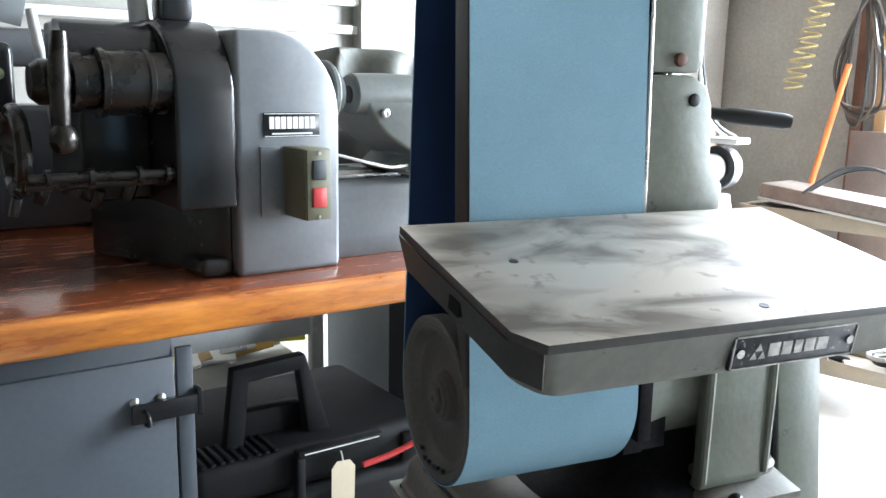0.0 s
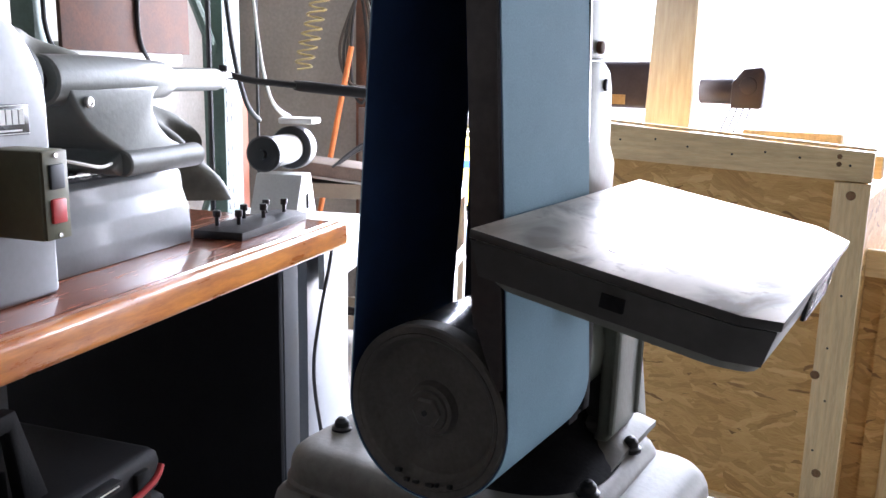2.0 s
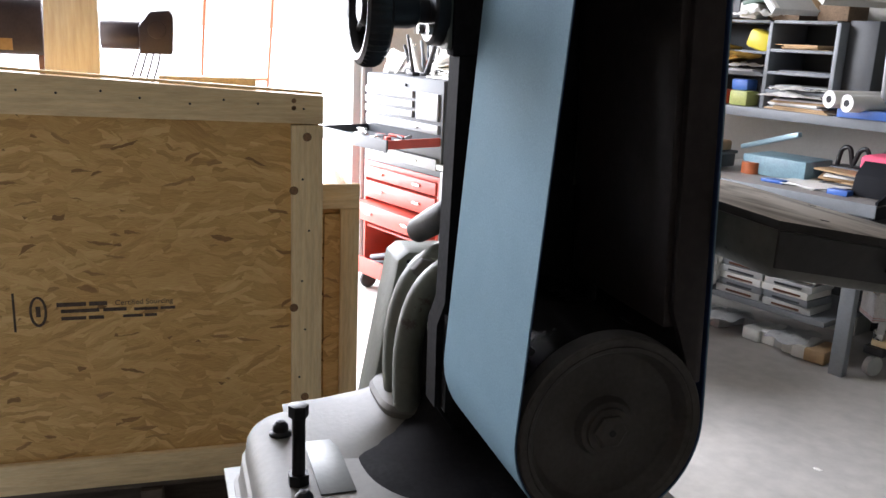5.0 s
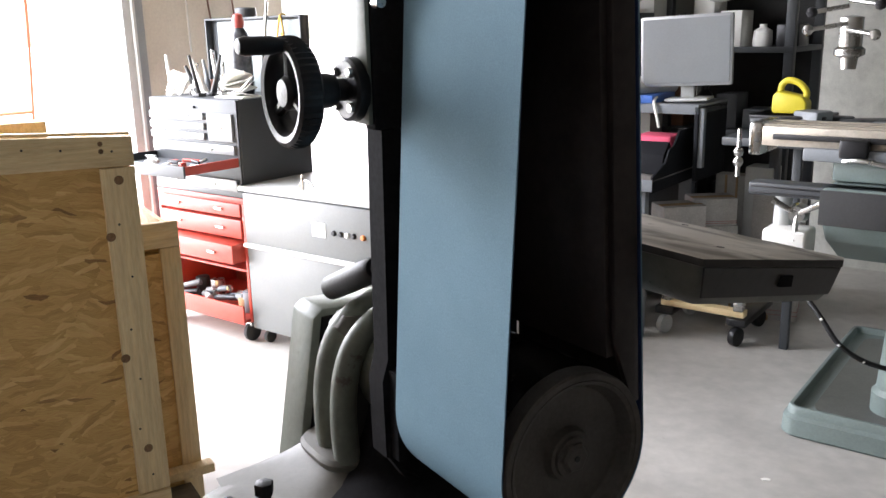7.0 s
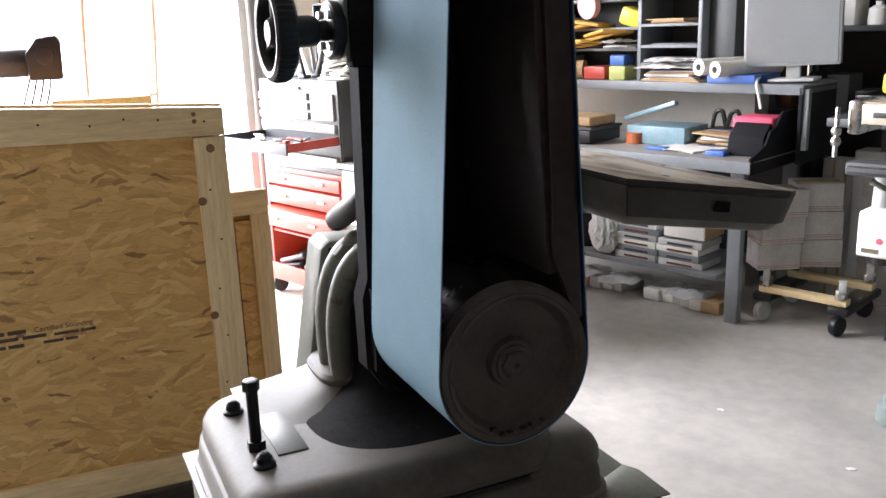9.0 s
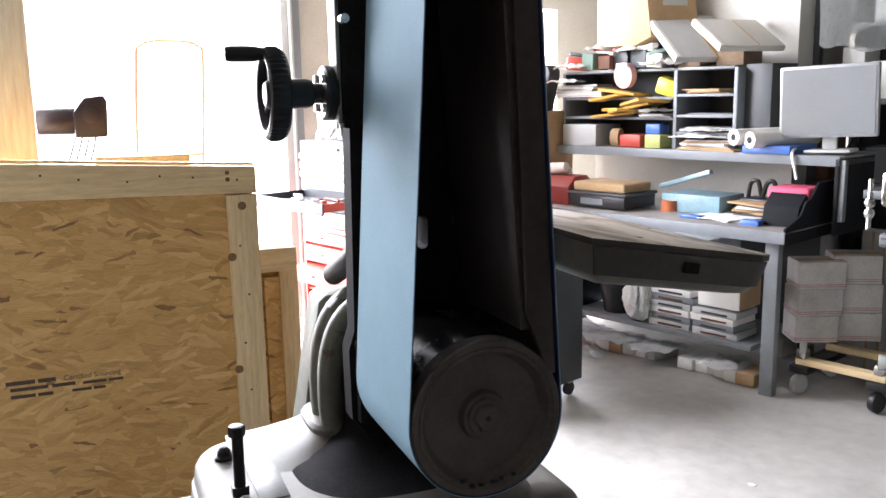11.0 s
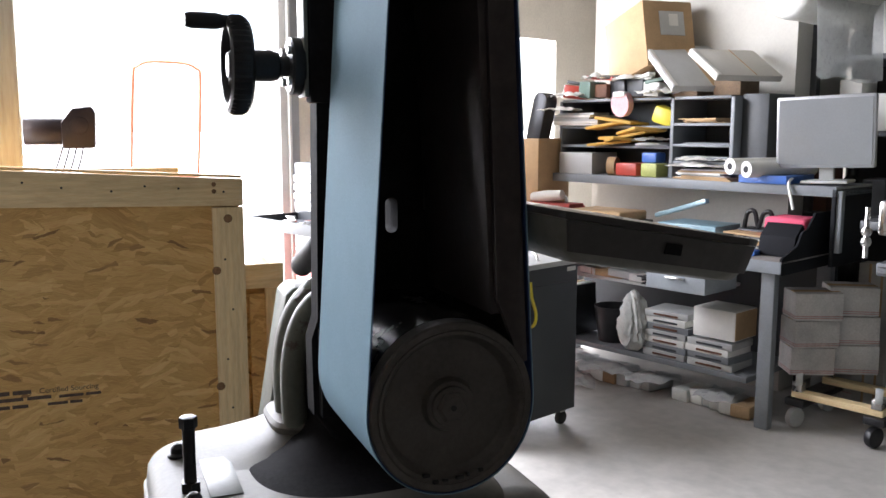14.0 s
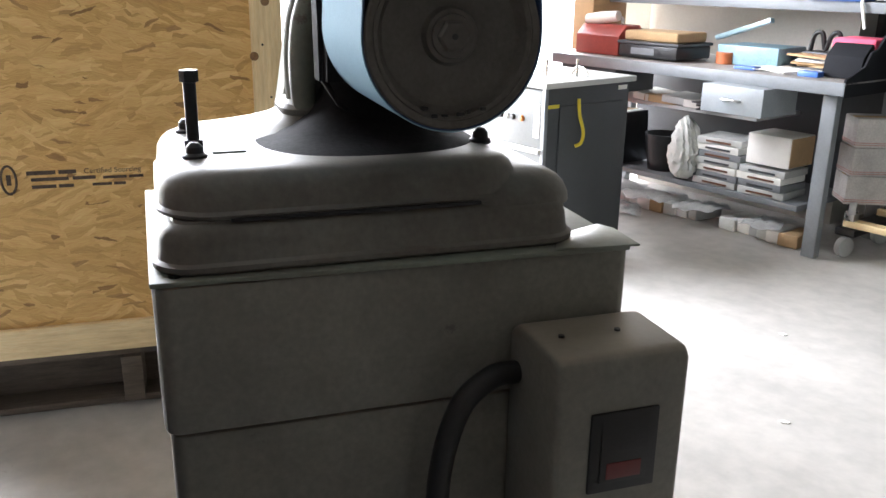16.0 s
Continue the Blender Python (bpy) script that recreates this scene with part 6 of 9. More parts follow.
for x, m in ((0.345, M_ORANGE), (0.285, M_BLACK), (0.245, M_PAPER), (0.205, M_BLACK), (0.16, M_BLACK)):
    part("push_button", spin(mesh(), [(0, 0), (0.014, 0), (0.014, 0.006), (0.010, 0.012), (0, 0.013)], (x, -0.005, 0.68), (0, -1, 0), 16), m, cp)
part("label_plate", box(mesh(), (0.06, -0.0065, 0.685), (0.09, 0.003, 0.07)), M_PAPER, cp, "white blank label")
part("gauge_strip", box(mesh(), (0.44, -0.0065, 0.68), (0.035, 0.003, 0.15)), M_PAPER, cp)
part("corner_post", box(mesh(), (0.483, 0.0, 0.43), (0.02, 0.02, 0.80), 0.003), M_GREY, mc)
part("end_door", box(mesh(), (0.484, 0.30, 0.43), (0.010, 0.42, 0.62), 0.003), M_DGREY, mc, "dark door with a recess line")
part("end_label", box(mesh(), (0.4815, 0.51, 0.80), (0.004, 0.06, 0.02)), M_PAPER, mc)
part("yellow_tape", box(mesh(), (0.4905, 0.045, 0.745), (0.003, 0.07, 0.016)), M_SAFETY, mc)
bm = mesh()
tube(bm, [(0.495, 0.20, 0.77), (0.505, 0.20, 0.70), (0.51, 0.225, 0.62), (0.51, 0.215, 0.57), (0.497, 0.19, 0.555)], 0.008, 10)
part("yellow_cord", bm, M_SAFETY, mc, "short yellow cord")
for x in (-0.42, 0.44):
    for y in (0.06, 0.50):
        cs = part("caster", cyl(mesh(), (x - 0.012, y, 0.036), (x + 0.012, y, 0.036), 0.035, seg=18, bev=0.004), M_TYRE, mc)
        part("fork", box(mesh(), (x, y, 0.078), (0.04, 0.045, 0.018), 0.003), M_STEEL, cs)
clips = thing("metal_clamps", "small chrome clamps lying on the grey cabinet", "clamp", room(3.01, -1.685), DEG + 180)
for x, y in ((0.30, 0.20), (0.38, 0.32), (-0.10, 0.08)):
    bm = mesh()
    tube(bm, [(x - 0.05, y, 0.857), (x - 0.03, y + 0.01, 0.89), (x + 0.02, y + 0.01, 0.885), (x + 0.05, y, 0.857)], 0.006, 8)
    cyl(bm, (x, y - 0.02, 0.852), (x, y - 0.02, 0.93), 0.007, seg=10)
    part("clamp", bm, M_STEEL, clips)

# ---- forklift in the yard ----
fk = thing("forklift", "yellow counterbalance forklift truck parked in the yard", "forklift", room(6.72, 1.10, -0.122), DEG)
bm = mesh()
prism(bm, [(0.02, 0.54), (0.80, 0.54), (0.80, 1.02), (0.74, 1.10), (0.05, 1.10), (0.02, 1.06)], "x", 0.0, 1.4, 0.02, 3)
part("body", bm, M_YELLOW, fk, "yellow engine cover")
bm = mesh()
prism(bm, [(-0.14, 0.52), (0.015, 0.52), (0.015, 1.0), (-0.02, 1.14), (-0.10, 1.16), (-0.14, 1.05)], "x", 0.02, 1.38, 0.02)
part("cowl", bm, M_PAPER, fk, "pale dashboard cowl")
bm = mesh()
prism(bm, [(0.0, 0.20), (0.20, 0.20), (0.22, 0.36), (0.40, 0.42), (0.95, 0.40), (1.0, 0.30), (1.02, 0.49), (-0.16, 0.49), (-0.14, 0.30)], "x", 0.02, 1.38, 0.01)
part("chassis", bm, M_MIDGREY, fk, "grey chassis skirt")
part("cover_seam", box(mesh(), (-0.002, 0.42, 1.03), (0.006, 0.76, 0.012), 0.002), M_RUST, fk, "dark shadow gap under the cover lid")
for y in (0.66, 0.55, 0.43):
    part("logo_bar", box(mesh(), (-0.003, y, 0.885), (0.006, 0.085, 0.060), 0.001), M_BLUE, fk, "plain blue bar of the maker's mark")
part("white_bar", box(mesh(), (-0.003, 0.27, 0.775), (0.005, 0.26, 0.035), 0.002), M_WHITE, fk, "plain white marking bar")
for y in (0.11, 0.055):
    for z in (0.915, 0.94, 0.965):
        part("tag_bar", box(mesh(), (-0.003, y, z), (0.005, 0.028, 0.010), 0.001), M_BLACK, fk)
lamp_ = part("side_reflector", box(mesh(), (-0.008, 0.115, 0.655), (0.02, 0.085, 0.034), 0.008), M_BLACK, fk)
part("lens", box(mesh(), (-0.019, 0.115, 0.655), (0.008, 0.05, 0.020), 0.003), M_ORANGE, lamp_, "amber reflector lens")
for y in (-0.025, -0.125):
    part("mast_post", box(mesh(), (0.30, y, 1.75), (0.10, 0.055, 2.6), 0.006), M_YELLOW, fk, "yellow mast upright")
part("mast_panel", box(mesh(), (0.33, -0.075, 1.75), (0.02, 0.05, 2.55), 0.003), M_PAPER, fk)
for x in (-0.06, 1.28):
    for y in (0.20, 1.3):
        tyre = part("tyre", spin(mesh(), [(0.118, -0.06), (0.185, -0.068), (0.203, -0.048), (0.205, 0.048), (0.185, 0.065), (0.118, 0.06)], (x + 0.06, y, 0.205), (1, 0, 0), 40), M_TYRE, fk, "black solid tyre")
        part("rim", spin(mesh(), [(0.072, -0.030), (0.100, -0.062), (0.118, -0.074), (0.126, -0.068), (0.126, 0.05), (0.072, 0.05)], (x + 0.06, y, 0.205), (1, 0, 0), 36), M_ORANGE, tyre, "orange steel rim")
        part("hub", spin(mesh(), [(0, -0.055), (0.030, -0.052), (0.036, -0.030), (0.073, -0.022), (0.073, 0.04), (0, 0.04)], (x + 0.06, y, 0.205), (1, 0, 0), 28), M_RUST, tyre, "dark greasy hub")
M_SEAT = mat("grey_vinyl", (0.062, 0.058, 0.062), 0.5, var=0.1, scale=10)
bm = mesh()
prism(bm, [(0.70, 1.175), (0.705, 1.235), (0.66, 1.265), (0.45, 1.275), (0.24, 1.325), (0.17, 1.30), (0.16, 1.20), (0.20, 1.17)], "x", 0.12, 0.60, 0.025, 3)
part("seat_cushion", bm, M_SEAT, fk, "grey vinyl seat cushion")
bm = mesh()
prism(bm, [(0.31, 1.40), (0.325, 1.52), (0.27, 1.625), (0.20, 1.655), (0.07, 1.66), (0.045, 1.63), (0.065, 1.46), (0.14, 1.35), (0.22, 1.33)], "x", 0.14, 0.58, 0.03, 3)
part("seat_backrest", bm, M_SEAT, fk, "rounded grey vinyl backrest")
for x in (0.16, 0.54):
    part("seat_bracket", tube(mesh(), [(x, 0.10, 1.50), (x, 0.09, 1.34), (x, 0.17, 1.22)], 0.018, 10), M_LGREY, fk)
part("seat_rail", box(mesh(), (0.36, 0.36, 1.135), (0.40, 0.50, 0.09), 0.01), M_LGREY, fk)
bm = mesh()
tube(bm, [(0.06, 0.47, 1.42), (0.06, 0.43, 1.32), (0.06, 0.36, 1.19), (0.06, 0.36, 1.09)], 0.011, 10)
part("brake_lever", bm, M_PAPER, fk, "pale lever beside the seat")
bm = mesh()
tube(bm, [(0.05, 0.66, 1.09), (0.05, 0.66, 1.14), (0.05, 0.48, 1.14), (0.05, 0.48, 1.09)], 0.008, 8)
part("cover_handle", bm, M_STEEL, fk)
part("rear_box", box(mesh(), (0.3, -0.36, 0.86), (0.25, 0.4, 0.09), 0.02), M_LGREY, fk)
van = thing("parked_van", "pale blue-grey parked van far across the yard", "van", room(12.5, 0, -0.124), DEG)
M_VAN = mat("pale_van_paint", (0.40, 0.435, 0.46), 0.4, var=0.05, scale=1.5)
bm = mesh()
prism(bm, [(0.12, 0.42), (1.90, 0.42), (1.92, 1.0), (1.86, 1.95), (1.76, 2.10), (0.26, 2.10), (0.16, 1.95), (0.10, 1.0)], "x", 0.0, 3.4, 0.04, 3)
part("body", bm, M_VAN, van, "pale blue-grey van body")
part("rear_window", box(mesh(), (-0.004, 0.65, 1.42), (0.014, 0.80, 0.80), 0.02), mat("van_glass", (0.26, 0.31, 0.34), 0.3, var=0.06, scale=2), van, "pale reflecting rear window")
part("bumper", box(mesh(), (-0.06, 1.0, 0.46), (0.14, 1.86, 0.16), 0.03, None, 3), M_MIDGREY, van, "grey rear bumper")
for y in (0.45, 1.55):
    part("tail_lamp", box(mesh(), (-0.006, y * 1.7 - 0.7 if y > 1 else 0.18, 0.80), (0.016, 0.09, 0.22), 0.01), M_GREY, van)
for x in (0.6, 2.8):
    for y in (0.25, 1.75):
        part("wheel", spin(mesh(), [(0, -0.09), (0.24, -0.09), (0.31, -0.07), (0.32, 0.0), (0.31, 0.07), (0.24, 0.09), (0, 0.09)], (x, y, 0.32), (0, 1, 0), 30), M_TYRE, van)
# ---- cart by the door ----
cart = thing("utility_cart", "putty-grey steel three-shelf utility cart on casters, loaded with tools", "cart", room(4.13, 1.715), DEG + 92)
M_CART = mat("cart_putty", (0.25, 0.215, 0.165), 0.5, var=0.1, scale=6)
for z in (0.17, 0.52, 0.87):
    bm = mesh()
    box(bm, (0, 0, z), (0.95, 0.36, 0.012))
    for y in (-0.185, 0.185):
        box(bm, (0, y, z + 0.028), (0.95, 0.012, 0.075), 0.003)
    for x in (-0.475, 0.475):
        box(bm, (x, 0, z + 0.028), (0.012, 0.37, 0.075), 0.003)
    part("shelf", bm, M_CART, cart, "putty-coloured steel tray shelf")
for x in (-0.46, 0.46):
    for y in (-0.175, 0.175):
        part("leg", box(mesh(), (x, y, 0.535), (0.035, 0.035, 0.81), 0.003), M_CART, cart)
        cs = part("caster", cyl(mesh(), (x - 0.016, y, 0.063), (x + 0.016, y, 0.063), 0.062, seg=22, bev=0.005), M_TYRE, cart)
        part("fork", box(mesh(), (x, y, 0.128), (0.05, 0.06, 0.02), 0.004), M_STEEL, cs)
random.seed(33)
for z, n in ((0.176, 22), (0.526, 6), (0.876, 7)):
    for k in range(n):
        x, y = random.uniform(-0.42, 0.42) if z < 0.8 else random.uniform(-0.42, -0.30), random.uniform(-0.14, 0.13)
        t_ = thing("cart_tool", "greasy hand tool or fitting on the utility cart", "tool", room(4.13, 1.715), DEG + 92, "tools on the cart")
        bm = mesh()
        a, ln = random.uniform(0, 360), random.uniform(0.05, 0.12)
        dx, dy = ln * math.cos(radians(a)), ln * 0.5 * math.sin(radians(a))
        r = random.uniform(0.012, 0.035)
        if k % 3 == 0:
            spin(bm, [(0, 0), (r, 0), (r * 1.1, 0.02), (r * 0.6, 0.05), (r * 0.6, 0.08), (0, 0.082)], (x, y, z), (0, 0, 1), 14)
        else:
            cyl(bm, (x - dx, y - dy, z + r), (x + dx, y + dy, z + r), r, r * 0.7, 12, 0.003)
        part("body", bm, random.choice((M_BLACK, M_STEEL, M_BLACK, M_SAFETY, M_GREY, M_PAPER, M_RUST)), t_)
loops = thing("coiled_hose", "grey hoses coiled on the cart", "hose", room(4.13, 1.715), DEG + 92)
for q in range(2):
    bm = mesh()
    tube(bm, [(-0.30 + 0.02 * q + (0.13 + 0.01 * q) * math.cos(2 * math.pi * k / 12), -0.05 + 0.12 * math.sin(2 * math.pi * k / 12), 0.24 + 0.02 * q + 0.012 * math.sin(5 * k)) for k in range(13)], 0.012, 8, 4)
    part("coil", bm, M_LGREY if q else M_BLACK, loops)
part("coil_core", box(mesh(), (-0.30, -0.05, 0.211), (0.12, 0.12, 0.07), 0.01), M_BLACK, loops)

# ---- the corner behind the lathe: rack upright, hanging sheet, side bench, hoses ----
rack = thing("pallet_rack_upright", "chipped green perforated pallet-rack upright with diagonal braces", "rack", room(2.52, 1.80), DEG)
bm = mesh()
box(bm, (0.09, 0.0, 1.75), (0.008, 0.07, 3.5))
box(bm, (0.06, -0.034, 1.75), (0.06, 0.008, 3.5))
box(bm, (0.06, 0.034, 1.75), (0.06, 0.008, 3.5))
part("upright", bm, M_TEAL, rack, "green channel post")
part("punched_face", box(mesh(), (-0.005, 0.0, 1.75), (0.075, 0.075, 3.5), 0.003), M_TEAL, rack, "pale worn punched face")
hole = None
for k in range(64):
    for x in (-0.022, 0.012):
        if hole is None:
            hole = part("punched_hole", box(mesh(), (0, 0, 0), (0.009, 0.002, 0.022)), M_BLACK, rack)
            one = hole
        else:
            one = new("punched_hole", hole.data)
            one.parent = rack
        one.matrix_basis = Matrix.Translation((x, -0.0382, 0.14 + 0.05 * k))
for a, b in (((-0.55, 0.5), (0.0, 1.2)), ((-0.55, 2.2), (-0.02, 1.55)), ((-0.55, 2.2), (-0.02, 2.9))):
    bm = mesh()
    cyl(bm, (a[0], 0.0, a[1]), (b[0], 0.0, b[1]), 0.018, seg=8)
    part("brace", bm, M_TEAL, rack)
part("second_upright", box(mesh(), (-0.96, 0.0, 1.75), (0.06, 0.06, 3.5), 0.003), M_TEAL, rack)
sheet = thing("hanging_sheet", "rust-brown steel sheet hung on the rack", "sheet", room(1.86, 1.77), DEG)
part("sheet", box(mesh(), (0.075, 0, 1.98), (0.63, 0.012, 0.86), 0.003), mat("rust_sheet", (0.085, 0.032, 0.016), 0.85, var=0.3, scale=7), sheet)
for x in (-0.3, 0.1):
    bm = mesh()
    tube(bm, [(x, -0.01, 2.2), (x + 0.01, -0.012, 1.9), (x - 0.01, -0.012, 1.62), (x + 0.04, -0.01, 1.53)], 0.006, 8)
    part("hanging_wire", bm, M_PLASTIC, sheet)
part("white_strip_lamp", box(mesh(), (0.1, 0.05, 1.545), (0.6, 0.05, 0.05), 0.005), M_PAPER, sheet)
for k, (u, v) in enumerate(((2.40, 1.74), (2.33, 1.74), (2.57, 1.70), (2.66, 1.72), (2.70, 1.74))):
    cb = thing("hanging_cable", "black or grey cable hanging down the rack", "cable", room(u, v), DEG, "cables on the rack")
    bm = mesh()
    tube(bm, [(0, 0, 3.2), (0.02 - 0.03 * k, 0.01, 2.3), (0.05 - 0.02 * k, -0.01, 1.7), (0.14 - 0.02 * k, -0.02, 1.42), (0.22, -0.04, 1.33)] if k % 2 == 0 else [(0, 0, 3.2), (0.0, 0, 2.2), (0.02, 0.01, 1.5), (-0.01, 0.0, 0.95), (0.02, 0.02, 0.7)], 0.009 if k < 2 else 0.006, 8)
    part("cord", bm, (M_PAPER if k == 2 else M_PLASTIC), cb)
sbench = thing("side_bench", "pale steel grinder bench behind the lathe", "bench", room(2.43, 1.55), DEG)
part("top", box(mesh(), (0, 0, 0.985), (0.46, 0.46, 0.05), 0.004), M_LGREY, sbench)
part("apron", box(mesh(), (0, -0.22, 0.90), (0.44, 0.02, 0.12), 0.004), M_GREY, sbench)
part("cupboard", box(mesh(), (0, 0.02, 0.48), (0.42, 0.38, 0.955), 0.004), M_SLATE, sbench, "dark steel cupboard base")
grinder = thing("bench_grinder", "white and black bench grinder on an A-shaped stand", "grinder", room(2.37, 1.52, 1.01), DEG)
bm = mesh()
prism(bm, [(-0.10, 0.0), (0.12, 0.0), (0.06, 0.17), (-0.02, 0.17)], "y", -0.08, 0.08, 0.006)
part("stand", bm, M_LGREY, grinder, "pale A-shaped stand")
part("motor", spin(mesh(), [(0, -0.11), (0.034, -0.11), (0.044, -0.09), (0.049, -0.05), (0.049, 0.05), (0.047, 0.08), (0, 0.08)], (0.0, 0.0, 0.245), (1, 0, 0), 28), M_LGREY, grinder, "pale grey motor body")
part("left_wheel", spin(mesh(), [(0, -0.17), (0.015, -0.17), (0.015, -0.15), (0.05, -0.148), (0.056, -0.143), (0.056, -0.115), (0, -0.11)], (0, 0, 0.245), (1, 0, 0), 28), M_BLACK, grinder)
part("right_wheel", spin(mesh(), [(0, 0.08), (0.068, 0.085), (0.072, 0.09), (0.072, 0.14), (0.066, 0.145), (0, 0.145)], (0, 0, 0.245), (1, 0, 0), 28), M_BLACK, grinder)
part("wheel_hood", box(mesh(), (0.12, -0.02, 0.335), (0.09, 0.12, 0.02), 0.006), M_PAPER, grinder)
part("slot_plate", box(mesh(), (0.03, -0.083, 0.08), (0.03, 0.006, 0.05), 0.004), M_BLACK, grinder)
saw = thing("chop_machine", "long dark machine with pale ways and looping grey hoses", "machine", room(4.09, 1.78, 0.0), DEG - 90)
part("frame_block", box(mesh(), (-0.05, 0.02, 0.908), (0.60, 0.26, 0.062), 0.01), M_GRIME_SHADE, saw, "greasy frame block")
part("bed", box(mesh(), (0, 0, 0), (0.70, 0.26, 0.075), 0.010, pose(0.03, -0.02, 0.985, 0, 4, -6)), mat("brown_grey_bed", (0.16, 0.13, 0.11), 0.5, var=0.2, scale=9), saw, "brown-grey sloping bed")
part("pale_way", box(mesh(), (0, 0, 0), (0.71, 0.275, 0.012), 0.003, pose(0.03, -0.02, 0.946, 0, 4, -6)), M_LGREY, saw, "pale way strip")
part("end_block", box(mesh(), (0.40, -0.02, 0.915), (0.10, 0.16, 0.075), 0.015), M_GRIME_SHADE, saw, "dark end block")
for q in range(3):
    bm = mesh()
    tube(bm, [(-0.1, -0.10 - 0.02 * q, 1.02), (0.10, -0.12 - 0.02 * q, 1.14 + 0.01 * q), (0.32, -0.20 - 0.02 * q, 1.15), (0.44 + 0.03 * q, -0.30, 1.02), (0.42 + 0.03 * q, -0.34, 0.82), (0.26, -0.34, 0.66)], 0.007, 8)
    part("hose", bm, M_DGREY if q else M_BLACK, saw, "black looping hose")
part("knob", spin(mesh(), [(0, 0), (0.03, 0), (0.034, 0.02), (0.024, 0.05), (0, 0.055)], (0.44, -0.10, 0.925), (0.3, -1, 0), 16), M_BLACK, saw)
# hoses, coil, stick and boards on the wall beyond
back_panel = slab("wall_board", 1.95, 4.66, 2.74, 2.796, 0.0, 3.6, M_DULL, "dull grey-brown boarding in the corner", "wall board")
brown = thing("leaning_plywood", "brown-grey plywood sheet leaning in the corner", "plywood", room(4.55, 1.77), DEG)
part("board", box(mesh(), (0, 0, 0.65), (0.03, 0.30, 1.30), 0.004), mat("dull_brown_board", (0.15, 0.12, 0.11), 0.7, var=0.12, scale=6), brown)
boards = thing("timber_offcuts", "tall pale timber boards leaning by the door", "timber", room(4.60, 1.86), DEG)
for y, h, m in ((-0.06, 2.6, M_CARD), (0.06, 2.4, M_RUST)):
    part("board", box(mesh(), (0, y, h / 2), (0.03, 0.06, h), 0.003), m, boards)
M_HOSE = mat("brown_rubber", (0.075, 0.06, 0.05), 0.6, var=0.15)
for k in range(4):
    hz = thing("hanging_hose", "dark rubber hose looped on a wall hook", "hose", room(4.50, 1.90 - 0.012 * k), DEG, "hoses on the wall")
    bm = mesh()
    w = 0.055 + 0.035 * k
    tube(bm, [(0, -0.01, 2.03), (-0.02, w * 0.55, 1.82), (0.01, w, 1.55 + 0.02 * k), (0, w * 0.6, 1.38 + 0.02 * k), (0.0, -w * 0.3, 1.33 + 0.03 * k), (-0.01, -w * 0.9, 1.46), (0.01, -w * 0.55, 1.76), (0, 0.01, 2.03)], 0.009, 8)
    part("hose", bm, M_HOSE if k % 2 else M_TYRE, hz)
    part("hook", cyl(mesh(), (-0.02, 0, 2.04), (0.22, 0, 2.04), 0.008, seg=8), M_STEEL, hz)
for k in range(2):
    wl = thing("white_hose", "white hose coiled over the door post", "hose", room(4.60, 1.62 + 0.14 * k), DEG, "white hoses")
    bm = mesh()
    tube(bm, [(-0.05, -0.03, 2.7), (-0.06, -0.12, 2.1), (-0.06, -0.07, 1.74), (-0.06, 0.0, 1.67), (-0.06, 0.08, 1.78), (-0.06, 0.12, 2.2), (-0.05, 0.04, 2.7)], 0.011, 8)
    part("hose", bm, M_PAPER, wl)
    part("peg", cyl(mesh(), (-0.10, 0, 2.7), (0.10, 0, 2.7), 0.012, seg=8), M_STEEL, wl)
coil = thing("yellow_air_hose", "yellowed spiral air hose on the wall", "air hose", room(4.50, 2.10), DEG)
bm = mesh()
tube(bm, [(0.05 * math.sin(1.5 * k), 0.055 * math.cos(1.5 * k) + 0.0035 * k, 2.02 - 0.0125 * k) for k in range(42)], 0.0065, 6, 3)
part("spiral", bm, mat("yellow_hose", (0.42, 0.34, 0.15), 0.45), coil)
part("hook", cyl(mesh(), (0, 0, 2.02), (0.22, 0, 2.04), 0.01, seg=8), M_STEEL, coil)
stick = thing("orange_pole", "orange pole leaning against the wall", "pole", room(4.36, 2.24), DEG)
part("pole", cyl(mesh(), (0, 0, 0.0), (0.14, -0.29, 1.64), 0.016, seg=12), mat("orange_paint", (0.65, 0.19, 0.05), 0.5), stick)
guitar = thing("red_brown_case", "worn red-brown curved board leaning on the wall", "board", room(3.62, 2.25), DEG)
bm = mesh()
prism(bm, rounded(0.28, 1.40, 0.13, 6, 0, 0.70), "y", 0, 0.05, 0.008)
part("board", bm, mat("red_brown_wood", (0.22, 0.075, 0.04), 0.5, var=0.2, scale=6), guitar)
wallbox = thing("wall_panel_box", "grey electrical box with yellow labels on the wall", "electrical box", room(3.45, 2.72), DEG)
part("box", box(mesh(), (0, 0, 1.62), (0.34, 0.16, 0.66), 0.006), M_LGREY, wallbox)
for z in (1.75, 1.5):
    part("label", box(mesh(), (0.04, -0.082, z), (0.16, 0.003, 0.14)), M_MANILA, wallbox, "blank yellow label")
part("vent", box(mesh(), (-0.3, 0.0, 1.5), (0.14, 0.12, 0.35), 0.006), M_BLACK, wallbox)
lhs = thing("sheet_metal_hood", "pale sheet-metal hood behind the lathe's end", "hood", room(0.05, 1.62, 0.0), DEG)
bm = mesh()
box(bm, (0, 0, 0), (0.30, 0.24, 0.20), 0.01, pose(0, 0, 1.72, 0, 28, 0))
part("hood", bm, M_LGREY, lhs)
part("dark_bar", box(mesh(), (0.0, -0.05, 1.56), (0.7, 0.05, 0.06), 0.01), M_BLACK, lhs)
part("dark_post", box(mesh(), (-0.1, 0.0, 0.80), (0.12, 0.12, 1.6), 0.01), M_BLACK, lhs)
